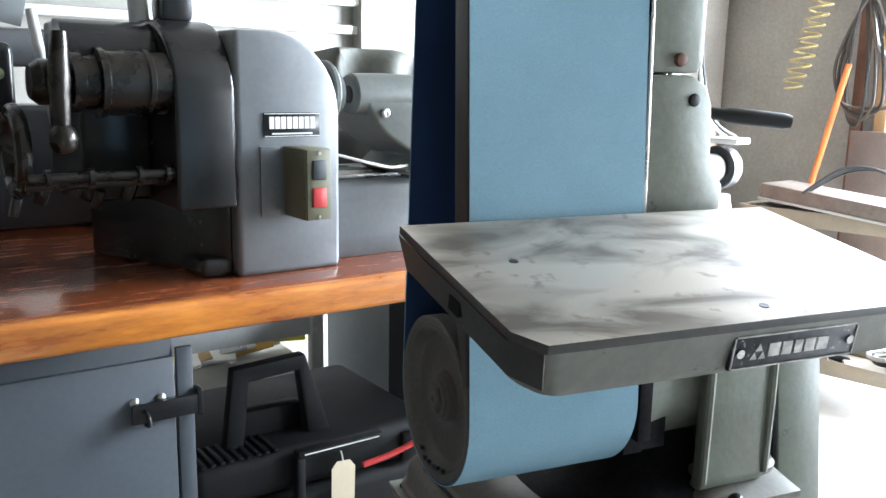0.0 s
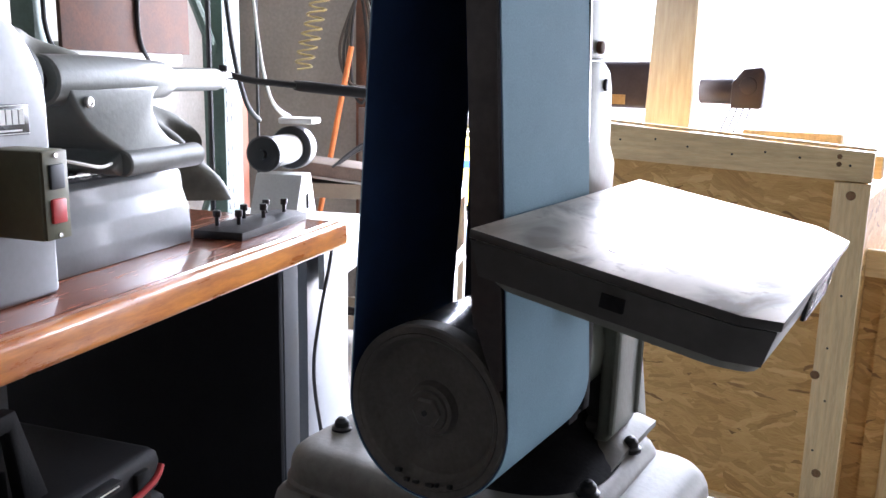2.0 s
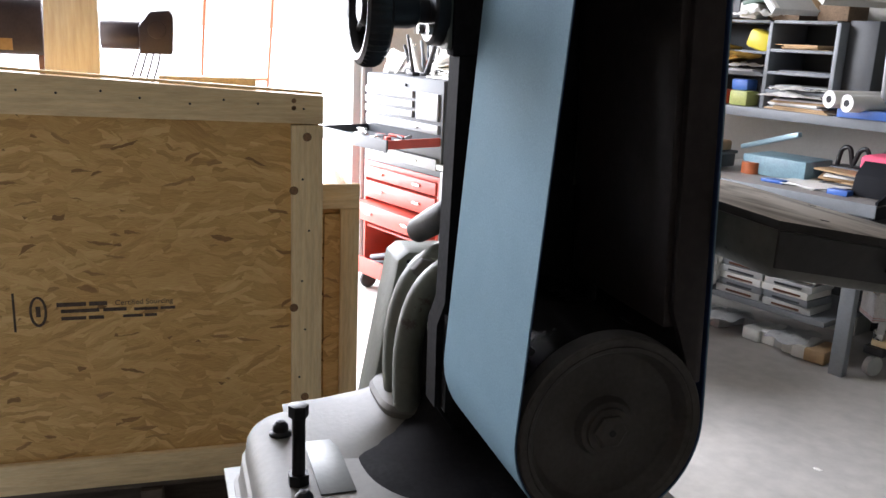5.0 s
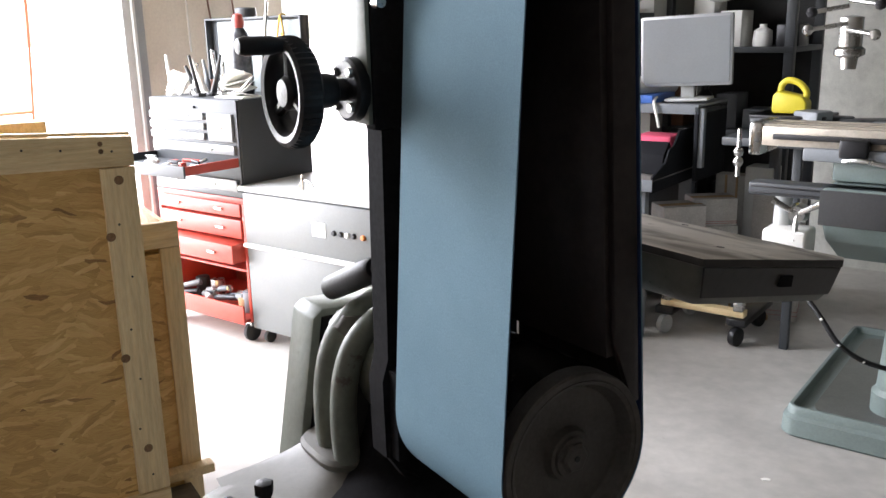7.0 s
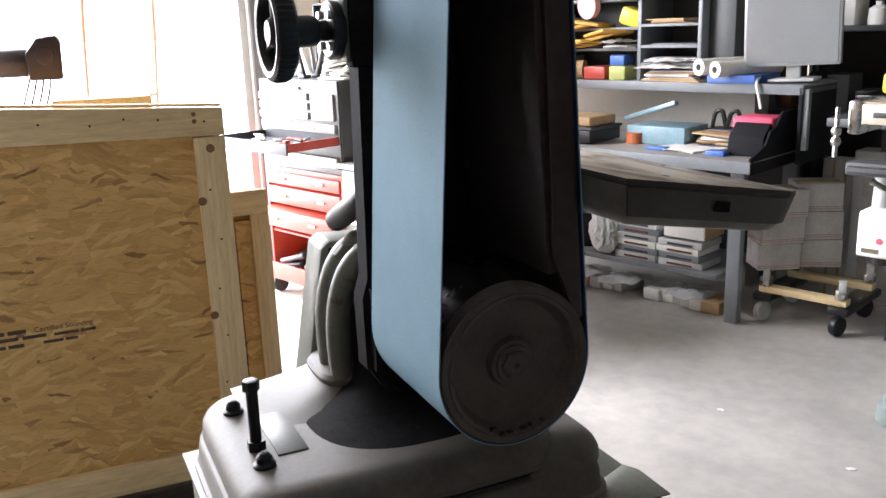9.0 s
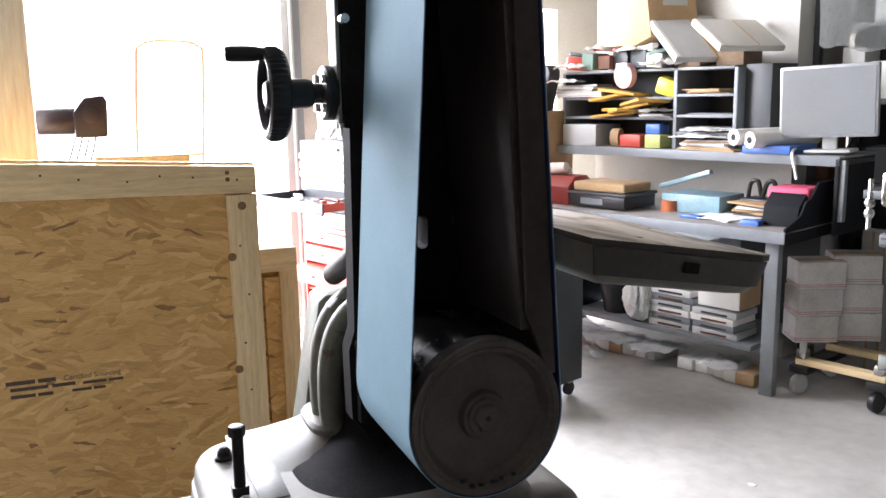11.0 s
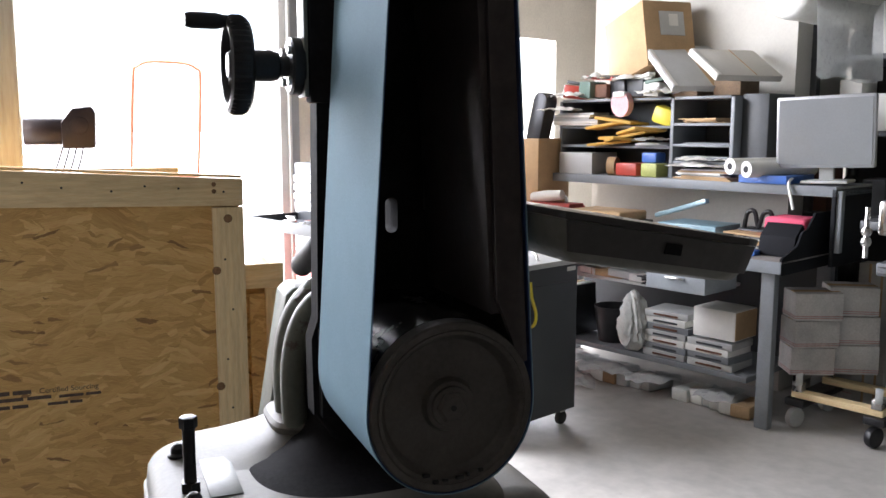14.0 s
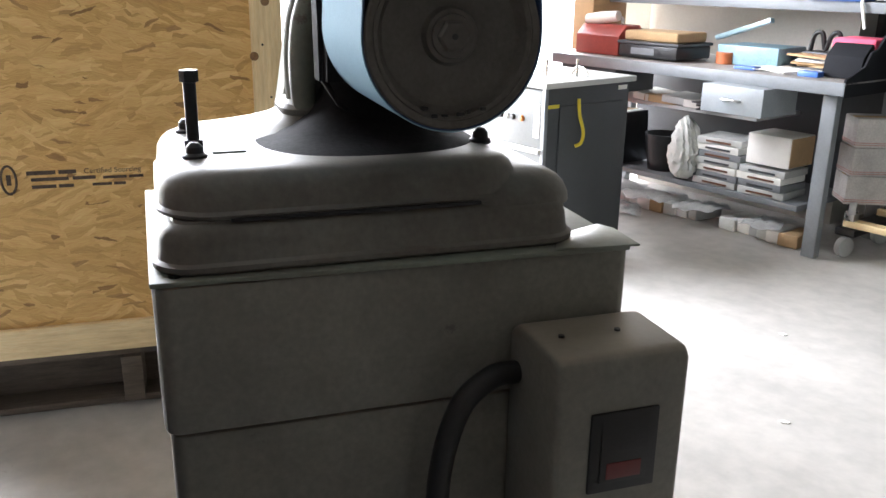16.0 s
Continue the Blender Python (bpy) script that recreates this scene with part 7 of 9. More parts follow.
conduit = single("wall_conduit", cyl(mesh(), (-1.5, 2.77, 1.80), (4.0, 2.77, 1.80), 0.014, seg=10), M_WHITE, "white conduit along the wall", "conduit", "structure", turn=DEG)
single("wall_ledge", box(mesh(), (0.8, 2.78, 1.70), (5.0, 0.03, 0.03), 0.004), M_WHITE, "white ledge along the wall", "ledge", "structure", turn=DEG)

# hand truck left outside the big door
truck = thing("hand_truck", "orange tubular hand truck standing outside the door", "hand truck", room(5.5, -1.52, -0.03), DEG)
M_TRUCK = mat("faded_orange_tube", (0.42, 0.13, 0.06), 0.45, var=0.1)
part("frame", tube(mesh(), [(0.30, -0.24, 0.10), (0.18, -0.24, 0.7), (0.02, -0.24, 1.75), (0.0, -0.20, 1.92), (0.0, 0.0, 1.95), (0.0, 0.20, 1.92), (0.02, 0.24, 1.75), (0.18, 0.24, 0.7), (0.30, 0.24, 0.10)], 0.0095, 10), M_TRUCK, truck, "bent orange tube frame")
for t_ in (0.15, 0.4, 0.65):
    part("cross_bar", cyl(mesh(), (0.30 - 0.28 * t_, -0.24, 0.10 + 1.65 * t_), (0.30 - 0.28 * t_, 0.24, 0.10 + 1.65 * t_), 0.012, seg=10), M_TRUCK, truck)
part("toe_plate", box(mesh(), (0.20, 0, 0.02), (0.30, 0.42, 0.012), 0.002), M_TRUCK, truck)
for y in (-0.29, 0.29):
    part("wheel", spin(mesh(), [(0, -0.03), (0.09, -0.03), (0.115, -0.02), (0.115, 0.02), (0.09, 0.03), (0, 0.03)], (0.36, y, 0.116), (0, 1, 0), 24), M_TYRE, truck)
# readable line of the stamp on the crate
font = bpy.data.curves.new("stamp_text", "FONT")
font.body, font.size, font.align_x, font.extrude = "Certified Sourcing", 0.021, "LEFT", 0.0004
words = new("stamp_words", font)
words.parent = crate
words.matrix_basis = Matrix(((0, 0, -1, 0.0214), (-1, 0, 0, 0.575), (0, 1, 0, 0.545), (0, 0, 0, 1)))
font.materials.append(M_INK)

# ---- packing desk; local x along its front towards the sander's side, local y towards the wall ----
DK = room(2.66, -2.76)
desk = thing("packing_desk", "grey steel packing desk with a hutch and drawers", "desk", DK, DEG + 180)
M_DTOP = mat("worn_desk_top", (0.30, 0.28, 0.26), 0.45, var=0.15, scale=5)
LX, RX = -0.90, 0.915
part("desktop", box(mesh(), ((LX + RX) / 2, 0.38, 0.855), (RX - LX, 0.76, 0.012), 0.002), M_DTOP, desk, "worn grey-brown top")
part("front_lip", box(mesh(), ((LX + RX) / 2, -0.002, 0.832), (RX - LX, 0.006, 0.058), 0.002), M_GREY, desk)
part("right_leg", box(mesh(), (RX - 0.115, 0.13, 0.40), (0.07, 0.05, 0.80), 0.004), M_GREY, desk, "blue-grey steel leg")
part("rear_leg", box(mesh(), (RX - 0.09, 0.68, 0.40), (0.075, 0.05, 0.80), 0.004), M_GREY, desk)
for y in (0.13, 0.68):
    part("left_leg", box(mesh(), (LX + 0.05, y, 0.40), (0.075, 0.05, 0.80), 0.004), M_GREY, desk)
bm = mesh()
prism(bm, [(0.004, 0.795), (0.004, 0.875), (0.16, 0.925), (0.20, 0.985), (0.26, 1.0), (0.33, 1.07), (0.78, 1.07), (0.78, 0.795)], "x", RX - 0.012, RX, 0.002)
part("end_panel", bm, M_PANEL, desk, "black sloping end panel")
bm = mesh()
prism(bm, [(0.15, 0.865), (0.22, 0.865), (0.26, 1.00), (0.24, 1.02), (0.17, 0.96)], "x", RX - 0.20, RX - 0.02, 0.002)
part("end_gusset", bm, M_PANEL, desk)
dr = part("drawer", box(mesh(), (0.415, 0.05, 0.735), (0.34, 0.30, 0.135), 0.003), mat("drawer_blue_grey", (0.27, 0.295, 0.31), 0.45, var=0.1, scale=6), desk, "blue-grey pulled drawer")
tube(bm := mesh(), [(0.365, -0.103, 0.735), (0.38, -0.125, 0.738), (0.45, -0.125, 0.738), (0.465, -0.103, 0.735)], 0.006, 8)
part("drawer_pull", bm, M_STEEL, dr, "chrome bow handle")
dl = part("left_drawer", box(mesh(), (-0.62, 0.18, 0.735), (0.42, 0.34, 0.135), 0.003), M_DGREY, desk, "dark drawer")
tube(bm := mesh(), [(-0.67, 0.007, 0.735), (-0.655, -0.012, 0.738), (-0.585, -0.012, 0.738), (-0.57, 0.007, 0.735)], 0.006, 8)
part("drawer_pull", bm, M_STEEL, dl)
part("back_panel", box(mesh(), ((LX + RX) / 2, 0.752, 0.49), (RX - LX - 0.12, 0.010, 0.66), 0.001), M_DGREY, desk, "dark steel back panel")
part("lower_shelf", box(mesh(), (-0.08, 0.40, 0.215), (1.55, 0.52, 0.03), 0.003), M_GREY, desk)
part("mid_shelf", box(mesh(), (-0.20, 0.46, 0.60), (1.10, 0.42, 0.02), 0.003), M_LGREY, desk)
# hutch
part("hutch_shelf", box(mesh(), (0.10, 0.55, 1.175), (1.80, 0.42, 0.05), 0.003), M_GREY, desk, "long grey hutch shelf")
part("hutch_post", box(mesh(), (1.0, 0.37, 1.03), (0.05, 0.035, 0.30), 0.003), M_GREY, desk)
part("hutch_end", box(mesh(), (0.99, 0.55, 1.0), (0.02, 0.42, 0.38), 0.003), M_PANEL, desk)
for x in (-0.78, 0.03, 0.40):
    part("divider", box(mesh(), (x, 0.58, 1.42), (0.022, 0.34, 0.45), 0.002), M_GREY, desk)
for x0, x1, zs in ((-0.78, 0.03, (1.37, 1.485, 1.645)), (0.03, 0.40, (1.29, 1.385, 1.50, 1.645))):
    for z in zs:
        part("shelf", box(mesh(), ((x0 + x1) / 2, 0.58, z), (x1 - x0 - 0.024, 0.34, 0.016), 0.002), M_GREY, desk)
part("hutch_back", box(mesh(), (-0.19, 0.752, 1.42), (1.18, 0.006, 0.45)), M_DGREY, desk)
part("side_cabinet", box(mesh(), (0.49, 0.62, 1.43), (0.15, 0.28, 0.46), 0.004), M_DGREY, desk, "dark cabinet beside the pigeonholes")
random.seed(77)


def loose(name, label, category, group, bits, at=DK, turn=DEG + 180):
    t = thing(name, label, category, at, turn, group)
    for nm, bm, m in bits:
        part(nm, bm, m, t)
    return t


def sheets(x, y, z, w, d, n, mats, tilt=3, th=0.006, spread=10):
    for k in range(n):
        loose("paper_bundle", "loose bundle of papers on the desk shelves", "papers", "papers on the desk", [("sheet", box(mesh(), (0, 0, 0), (w * random.uniform(0.7, 1.0), d * random.uniform(0.7, 1.0), th), 0.0, pose(x + random.uniform(-0.02, 0.02), y, z + th * (0.6 + 1.05 * k), 0, random.uniform(-tilt, tilt) * 0.3, random.uniform(-spread, spread))), random.choice(mats))])


PM = (M_PAPER, M_PAPER, M_LGREY, M_CARD, M_GREY)
for x0, zs in ((0.215, (1.20, 1.298, 1.393, 1.508)),):
    for z in zs:
        sheets(x0, 0.53, z, 0.28, 0.26, 4 if z != 1.393 else 1, PM)
sheets(0.27, 0.50, 1.20, 0.40, 0.3, 6, PM, th=0.009)
for k in range(6):
    loose("manila_envelope", "padded yellow-orange envelope on the shelf", "envelope", "envelopes", [("envelope", box(mesh(), (0, 0, 0), (0.26, 0.20, 0.018), 0.006, pose(-0.40 + 0.07 * (k % 4), 0.43, 1.392 + (0.022 * k if k < 4 else 0.105 + 0.024 * (k - 4)), random.uniform(-5, 5), random.uniform(-12, 10), random.uniform(-35, 35))), M_MANILA)])
loose("yellow_bag", "bright yellow folded bag on the shelf", "bag", "", [("bag", box(mesh(), (0, 0, 0), (0.14, 0.12, 0.10), 0.02, pose(-0.04, 0.47, 1.545, 0, 18, 8)), M_SAFETY)])
sheets(-0.66, 0.47, 1.495, 0.34, 0.24, 6, (M_PAPER, M_PAPER, M_LGREY), th=0.012)
sheets(-0.10, 0.47, 1.378, 0.22, 0.2, 3, PM)
loose("tape_roll", "roll of clear tape", "tape", "", [("roll", spin(mesh(), [(0.03, -0.025), (0.055, -0.025), (0.055, 0.025), (0.03, 0.025)], (-0.36, 0.40, 1.255), (1, 0.3, 0), 24), M_CARD)])
loose("red_tray", "small red plastic bin", "bin", "", [("bin", box(mesh(), (-0.24, 0.43, 1.24), (0.15, 0.14, 0.075), 0.01), M_REDCAB)])
loose("green_bin", "small yellow-green plastic bin with blue lid", "bin", "", [("bin", box(mesh(), (-0.09, 0.43, 1.24), (0.11, 0.12, 0.08), 0.01), mat("lime_plastic", (0.45, 0.48, 0.15), 0.45)), ("lid", box(mesh(), (-0.11, 0.45, 1.31), (0.10, 0.10, 0.06), 0.01), M_BLUE)])
loose("white_carton", "plain white carton on the hutch shelf", "carton", "", [("carton", box(mesh(), (-0.63, 0.50, 1.265), (0.26, 0.25, 0.13), 0.004), M_LGREY)])
bm1 = [("roll", spin(mesh(), [(0.018, -0.22), (0.042, -0.22), (0.042, 0.22), (0.018, 0.22)], (0.56 + 0.09 * k, 0.46, 1.285 - 0.012 * k), (0.35, 1, 0.0), 24), M_PAPER) for k in range(2)]
bm1 += [("core", cyl(mesh(), Vector((0.56 + 0.09 * k, 0.46, 1.285 - 0.012 * k)) - Vector((0.35, 1, 0.0)).normalized() * 0.222, Vector((0.56 + 0.09 * k, 0.46, 1.285 - 0.012 * k)) - Vector((0.35, 1, 0.0)).normalized() * 0.215, 0.017, seg=20), M_BLACK) for k in range(2)]
loose("drawing_rolls", "two rolls of white drawing paper lying on the shelf", "paper roll", "", bm1)
loose("blue_folder", "blue plastic folder under the paper rolls", "folder", "", [("folder", box(mesh(), (0.63, 0.47, 1.222), (0.26, 0.30, 0.042), 0.004), M_BLUE)])
loose("white_strap", "white strap hanging over the shelf edge", "strap", "", [("strap", tube(mesh(), [(0.74, 0.45, 1.232), (0.76, 0.36, 1.225), (0.77, 0.325, 1.20), (0.79, 0.32, 1.13), (0.80, 0.325, 1.08)], 0.008, 8), M_PAPER)])
mon = thing("monitor", "flat computer monitor with a grey blank screen on the hutch", "monitor", DK, DEG + 180)
bm = mesh()
prism(bm, rounded(0.46, 0.355, 0.01, 3, 0, 0), "y", -0.012, 0.03, 0.003)
mm = pose(0.875, 0.46, 1.462, 0, -2, 10)
bm.transform(mm)
part("housing", bm, mat("silver_bezel", (0.34, 0.35, 0.36), 0.35, 0.3, var=0.05), mon, "silver-grey monitor housing")
part("screen", box(mesh(), (0, -0.0135, 0.0), (0.435, 0.003, 0.325), 0.0, mm), mat("grey_screen", (0.21, 0.222, 0.23), 0.18, var=0.05, scale=2), mon, "blank grey screen")
bm = mesh()
box(bm, (0, 0.05, -0.19), (0.07, 0.03, 0.12), 0.006, mm)
box(bm, (0.01, 0.03, -0.246), (0.22, 0.18, 0.016), 0.006, mm)
part("foot", bm, M_LGREY, mon)
# on the desktop
tb = thing("red_toolbox", "worn dark red steel toolbox with a bundle on top", "toolbox", DK, DEG + 180)
bm = mesh()
prism(bm, [(0.12, 0.862), (0.36, 0.862), (0.36, 0.97), (0.30, 1.03), (0.18, 1.03), (0.12, 0.97)], "x", -0.83, -0.50, 0.006)
part("body", bm, mat("dark_red_paint", (0.30, 0.04, 0.03), 0.45, var=0.15, scale=9), tb)
tube(bm := mesh(), [(-0.74, 0.24, 1.03), (-0.72, 0.24, 1.07), (-0.60, 0.24, 1.07), (-0.58, 0.24, 1.03)], 0.010, 8)
part("handle", bm, M_STEEL, tb)
loose("cloth_bundle", "pale rolled cloth on the toolbox", "cloth", "", [("roll", spin(mesh(), [(0, -0.12), (0.03, -0.11), (0.036, 0), (0.03, 0.11), (0, 0.12)], (-0.70, 0.20, 1.066), (1, 0.1, 0.12), 14), M_PAPER)])
sc = thing("bench_scale", "black parcel scale with a padded parcel on it", "scale", DK, DEG + 180)
part("base", box(mesh(), (-0.27, 0.24, 0.905), (0.40, 0.30, 0.07), 0.008), M_BLACK, sc)
part("platform", box(mesh(), (-0.27, 0.24, 0.949), (0.42, 0.31, 0.016), 0.004), M_DGREY, sc)
part("display", box(mesh(), (-0.30, 0.0885, 0.905), (0.16, 0.004, 0.035)), M_GREY, sc)
loose("parcel", "brown padded parcel on the scale", "parcel", "", [("parcel", box(mesh(), (-0.27, 0.24, 0.985), (0.37, 0.26, 0.055), 0.014, None, 3), M_CARD)])
loose("orange_tape_roll", "orange roll on the desk", "tape", "", [("roll", spin(mesh(), [(0, 0.0), (0.05, 0.0), (0.05, 0.06), (0, 0.06)], (0.09, 0.30, 0.862), (0, 0, 1), 24), mat("orange_roll", (0.50, 0.14, 0.05), 0.5))])
pc = thing("paper_cutter", "pale blue steel paper trimmer with raised blade", "paper cutter", DK, DEG + 180)
part("base", box(mesh(), (0.22, 0.42, 0.912), (0.36, 0.26, 0.10), 0.006), mat("pale_blue_enamel", (0.22, 0.36, 0.42), 0.4), pc)
part("blade", box(mesh(), (0, 0, 0), (0.40, 0.03, 0.025), 0.004, pose(0.18, 0.30, 1.045, 0, -16, -14)), mat("blade_blue", (0.25, 0.36, 0.40), 0.35, 0.3), pc, "raised blade arm")
sheets(0.48, 0.24, 0.862, 0.32, 0.24, 4, (M_PAPER,), th=0.003, spread=25)
for k in range(7):
    loose("desk_folder", "dark folders and leads piled on the desk", "folder", "folders", [("folder", box(mesh(), (0, 0, 0), (0.24, 0.2, 0.010), 0.002, pose(0.56 + 0.03 * (k % 3), 0.40, 0.868 + 0.011 * k, 0, random.uniform(-4, 4), random.uniform(-25, 25))), random.choice((M_BLACK, M_PAPER, M_DGREY, M_CARD)))])
loose("headset", "black coiled headset and leads", "headset", "", [("leads", tube(mesh(), [(0.46, 0.48, 0.95), (0.48, 0.47, 1.03), (0.52, 0.47, 1.04), (0.54, 0.48, 0.96), (0.57, 0.47, 1.03), (0.61, 0.47, 1.04), (0.63, 0.48, 0.95)], 0.012, 8), M_PLASTIC), ("stand", box(mesh(), (0.55, 0.50, 0.905), (0.22, 0.14, 0.09), 0.01), M_BLACK)])
loose("pink_box", "bright pink cloth-covered box on the desk", "box", "", [("box", box(mesh(), (0.76, 0.42, 0.985), (0.22, 0.20, 0.10), 0.02, None, 3), M_PINK), ("stack", box(mesh(), (0.74, 0.42, 0.898), (0.20, 0.2, 0.07), 0.004), M_GREY)])
loose("pen_box", "small blue and white box on the desk edge", "box", "", [("box", box(mesh(), (0.68, 0.12, 0.874), (0.10, 0.06, 0.025), 0.003), M_BLUE)])
loose("blue_pen_tray", "blue tray of pens on the desk", "tray", "", [("tray", box(mesh(), (0.33, 0.14, 0.870), (0.12, 0.06, 0.016), 0.003), M_BLUE)])


def crumple(name, label, category, group, x, y, z, w, d, h, m, turn=0.0, seed=0.0):
    """A creased sheet of paper or film lying in folds."""
    bm = mesh()
    bmesh.ops.create_grid(bm, x_segments=14, y_segments=12, size=0.5)
    for v in bm.verts:
        a, b = v.co.x, v.co.y
        f = abs(math.sin(5.1 * a + 3.7 * b + seed)) + 0.7 * abs(math.sin(8.3 * b - 6.1 * a + 2 * seed)) + 0.35 * abs(math.sin(19 * a + 13 * b + seed))
        edge = 1 - 0.5 * max(abs(a), abs(b)) / 0.5
        v.co = Vector((w * a * (1 + 0.12 * math.sin(6 * b + seed)), d * b * (1 + 0.12 * math.sin(7 * a + seed)), 0.002 + h * f * edge / 2.05))
    bmesh.ops.solidify(bm, geom=bm.faces[:], thickness=0.0015)
    bm.transform(pose(x, y, z, 0, 0, turn))
    return loose(name, label, category, group, [("sheet", bm, m)])


for k, (x, y, w, d, h, m) in enumerate(((-0.55, 0.22, 0.34, 0.26, 0.05, M_SHEER), (-0.20, 0.18, 0.34, 0.22, 0.055, M_SHEER), (0.10, 0.20, 0.30, 0.20, 0.045, M_SHEER), (0.50, 0.22, 0.28, 0.18, 0.04, M_SHEER), (-0.30, 0.09, 0.30, 0.14, 0.03, M_SHEER))):
    crumple("torn_film", "crumpled torn packing film on the floor under the desk", "packing film", "torn packing film", x, y, 0.004 if k == 4 else 0.076, w, d, h, m, 31 * k, k)
for k, (x, y, z, w, d, h, m) in enumerate(((-0.72, 0.42, 1.66, 0.26, 0.20, 0.06, M_PAPER), (-0.50, 0.40, 1.76, 0.18, 0.14, 0.06, M_FILM), (-0.24, 0.42, 1.74, 0.22, 0.16, 0.07, M_PAPER), (-0.05, 0.40, 1.66, 0.20, 0.16, 0.06, M_PAPER), (-0.74, 0.36, 1.575, 0.30, 0.22, 0.05, M_PAPER), (0.20, 0.42, 1.30, 0.24, 0.18, 0.03, M_PAPER), (0.22, 0.40, 1.262, 0.30, 0.22, 0.04, M_PAPER), (-0.12, 0.42, 1.40, 0.20, 0.16, 0.04, M_LGREY))):
    crumple("creased_paper", "creased loose paper heaped on the hutch shelves", "paper", "creased papers", x, y, z, w, d, h, m, 43 * k - 60, 1.7 * k)
for k, (x, y, z, ln, tn, m) in enumerate(((-0.62, 0.44, 1.745, 0.22, 20, M_BLACK), (-0.48, 0.42, 1.765, 0.26, -14, M_REDCAB), (-0.36, 0.41, 1.755, 0.20, 35, M_STEEL), (-0.18, 0.42, 1.765, 0.24, -30, M_PAPER), (-0.06, 0.42, 1.735, 0.18, 12, M_TEAL))):
    loose("slim_packet", "slim tool or packet lying across the hutch clutter", "packet", "slim packets", [("packet", box(mesh(), (0, 0, 0), (ln, 0.045, 0.022), 0.006, pose(x, y, z + 0.012 * k % 0.03, 0, 9 - 5 * k, tn)), m)])
# under the desk
for q, (x, n) in enumerate(((0.20, 7), (0.47, 4))):
    for k in range(n):
        loose("catalogue_stack", "thick printed catalogues stacked under the desk", "catalogue", "catalogues", [("book", box(mesh(), (0, 0, 0), (0.26, 0.22, 0.036), 0.003, pose(x + random.uniform(-0.015, 0.015), 0.27, 0.249 + 0.037 * k, 0, 0, random.uniform(-5, 5))), (M_LGREY, M_GREY, M_PAPER)[k % 3]), ("band", box(mesh(), (x, 0.157, 0.247 + 0.037 * k), (0.15, 0.006, 0.010)), (M_RUST, M_DGREY)[k % 2])])
loose("white_box", "white cardboard box with a brown side under the desk", "box", "", [("box", box(mesh(), (0.49, 0.27, 0.472), (0.24, 0.22, 0.155), 0.004), M_PAPER), ("brown_side", box(mesh(), (0.6115, 0.27, 0.472), (0.003, 0.21, 0.145), 0.0), M_CARD)])
bag = mesh()
bmesh.ops.create_icosphere(bag, subdivisions=4, radius=1.0)
for v in bag.verts:
    a, b, c = v.co
    w = 1 + 0.16 * math.sin(7 * a + 5 * c) * math.cos(6 * b - 4 * c) + 0.09 * math.sin(17 * b + 11 * a) + 0.05 * math.sin(29 * c + 13 * a)
    v.co = Vector((-0.015 + 0.075 * a * w * (1.15 - 0.35 * c), 0.165 + 0.07 * b * w, 0.405 + 0.175 * c * (1 + 0.1 * (w - 1))))
sheets(0.12, 0.33, 0.612, 0.34, 0.24, 6, (M_PAPER, M_DGREY, M_BLACK, M_LGREY), th=0.008, spread=38)
loose("plastic_bag", "crumpled white plastic bag under the desk", "bag", "", [("bag", bag, M_FILM)])
for k in range(6):
    loose("upright_folder", "upright brown and white folders under the desk", "folder", "upright folders", [("folder", box(mesh(), (0, 0, 0), (0.035, 0.24, 0.30), 0.002, pose(-0.70 + 0.045 * k, 0.28, 0.385, 0, random.uniform(-5, 5), 0)), (M_CARD, M_PAPER, M_RUST, M_CARD, M_PAPER, M_BLACK)[k])])
loose("black_bin", "small black waste bin under the desk", "bin", "", [("bin", spin(mesh(), [(0, 0.231), (0.09, 0.231), (0.12, 0.44), (0.11, 0.44), (0, 0.25)], (-0.24, 0.29, 0), (0, 0, 1), 20), M_BLACK)])
for k in range(6):
    loose("shelf_papers", "long pale packets on the inner shelf", "packet", "packets", [("packet", box(mesh(), (0, 0, 0), (0.20, 0.24, 0.04), 0.003, pose(-0.55 + 0.13 * k, 0.36, 0.632 + 0.008 * (k % 2), 0, 3, random.uniform(-20, 20))), (M_LGREY, M_PAPER, M_CARD, M_LGREY, M_PAPER, M_DGREY)[k])])
for x0, n, nm, lb in ((-0.55, 9, "floor_packet", "plastic-wrapped packets on the floor under the desk"), (0.30, 6, "wrapped_brick", "plastic-wrapped pale bricks on the floor")):
    for k in range(n):
        loose(nm, lb, "packet", nm + "s", [("packet", box(mesh(), (0, 0, 0), (0.11, 0.20, 0.07), 0.012, pose(x0 + 0.075 * k if n > 6 else x0 + 0.07 * k, 0.28 + 0.02 * math.sin(k), 0.036 + (0.05 if n < 7 and k % 2 else 0.0) * 0, 0, 0, random.uniform(-12, 12))), (M_FILM, M_PAPER, M_LGREY, M_FILM, M_PAPER, M_CARD)[k % 6])])
# boxes and dolly beside the desk
M_SHABBY = mat("shabby_white_carton", (0.47, 0.45, 0.43), 0.85, var=0.16, scale=5, bump=0.12, wear=((0.30, 0.23, 0.19), 0.64))


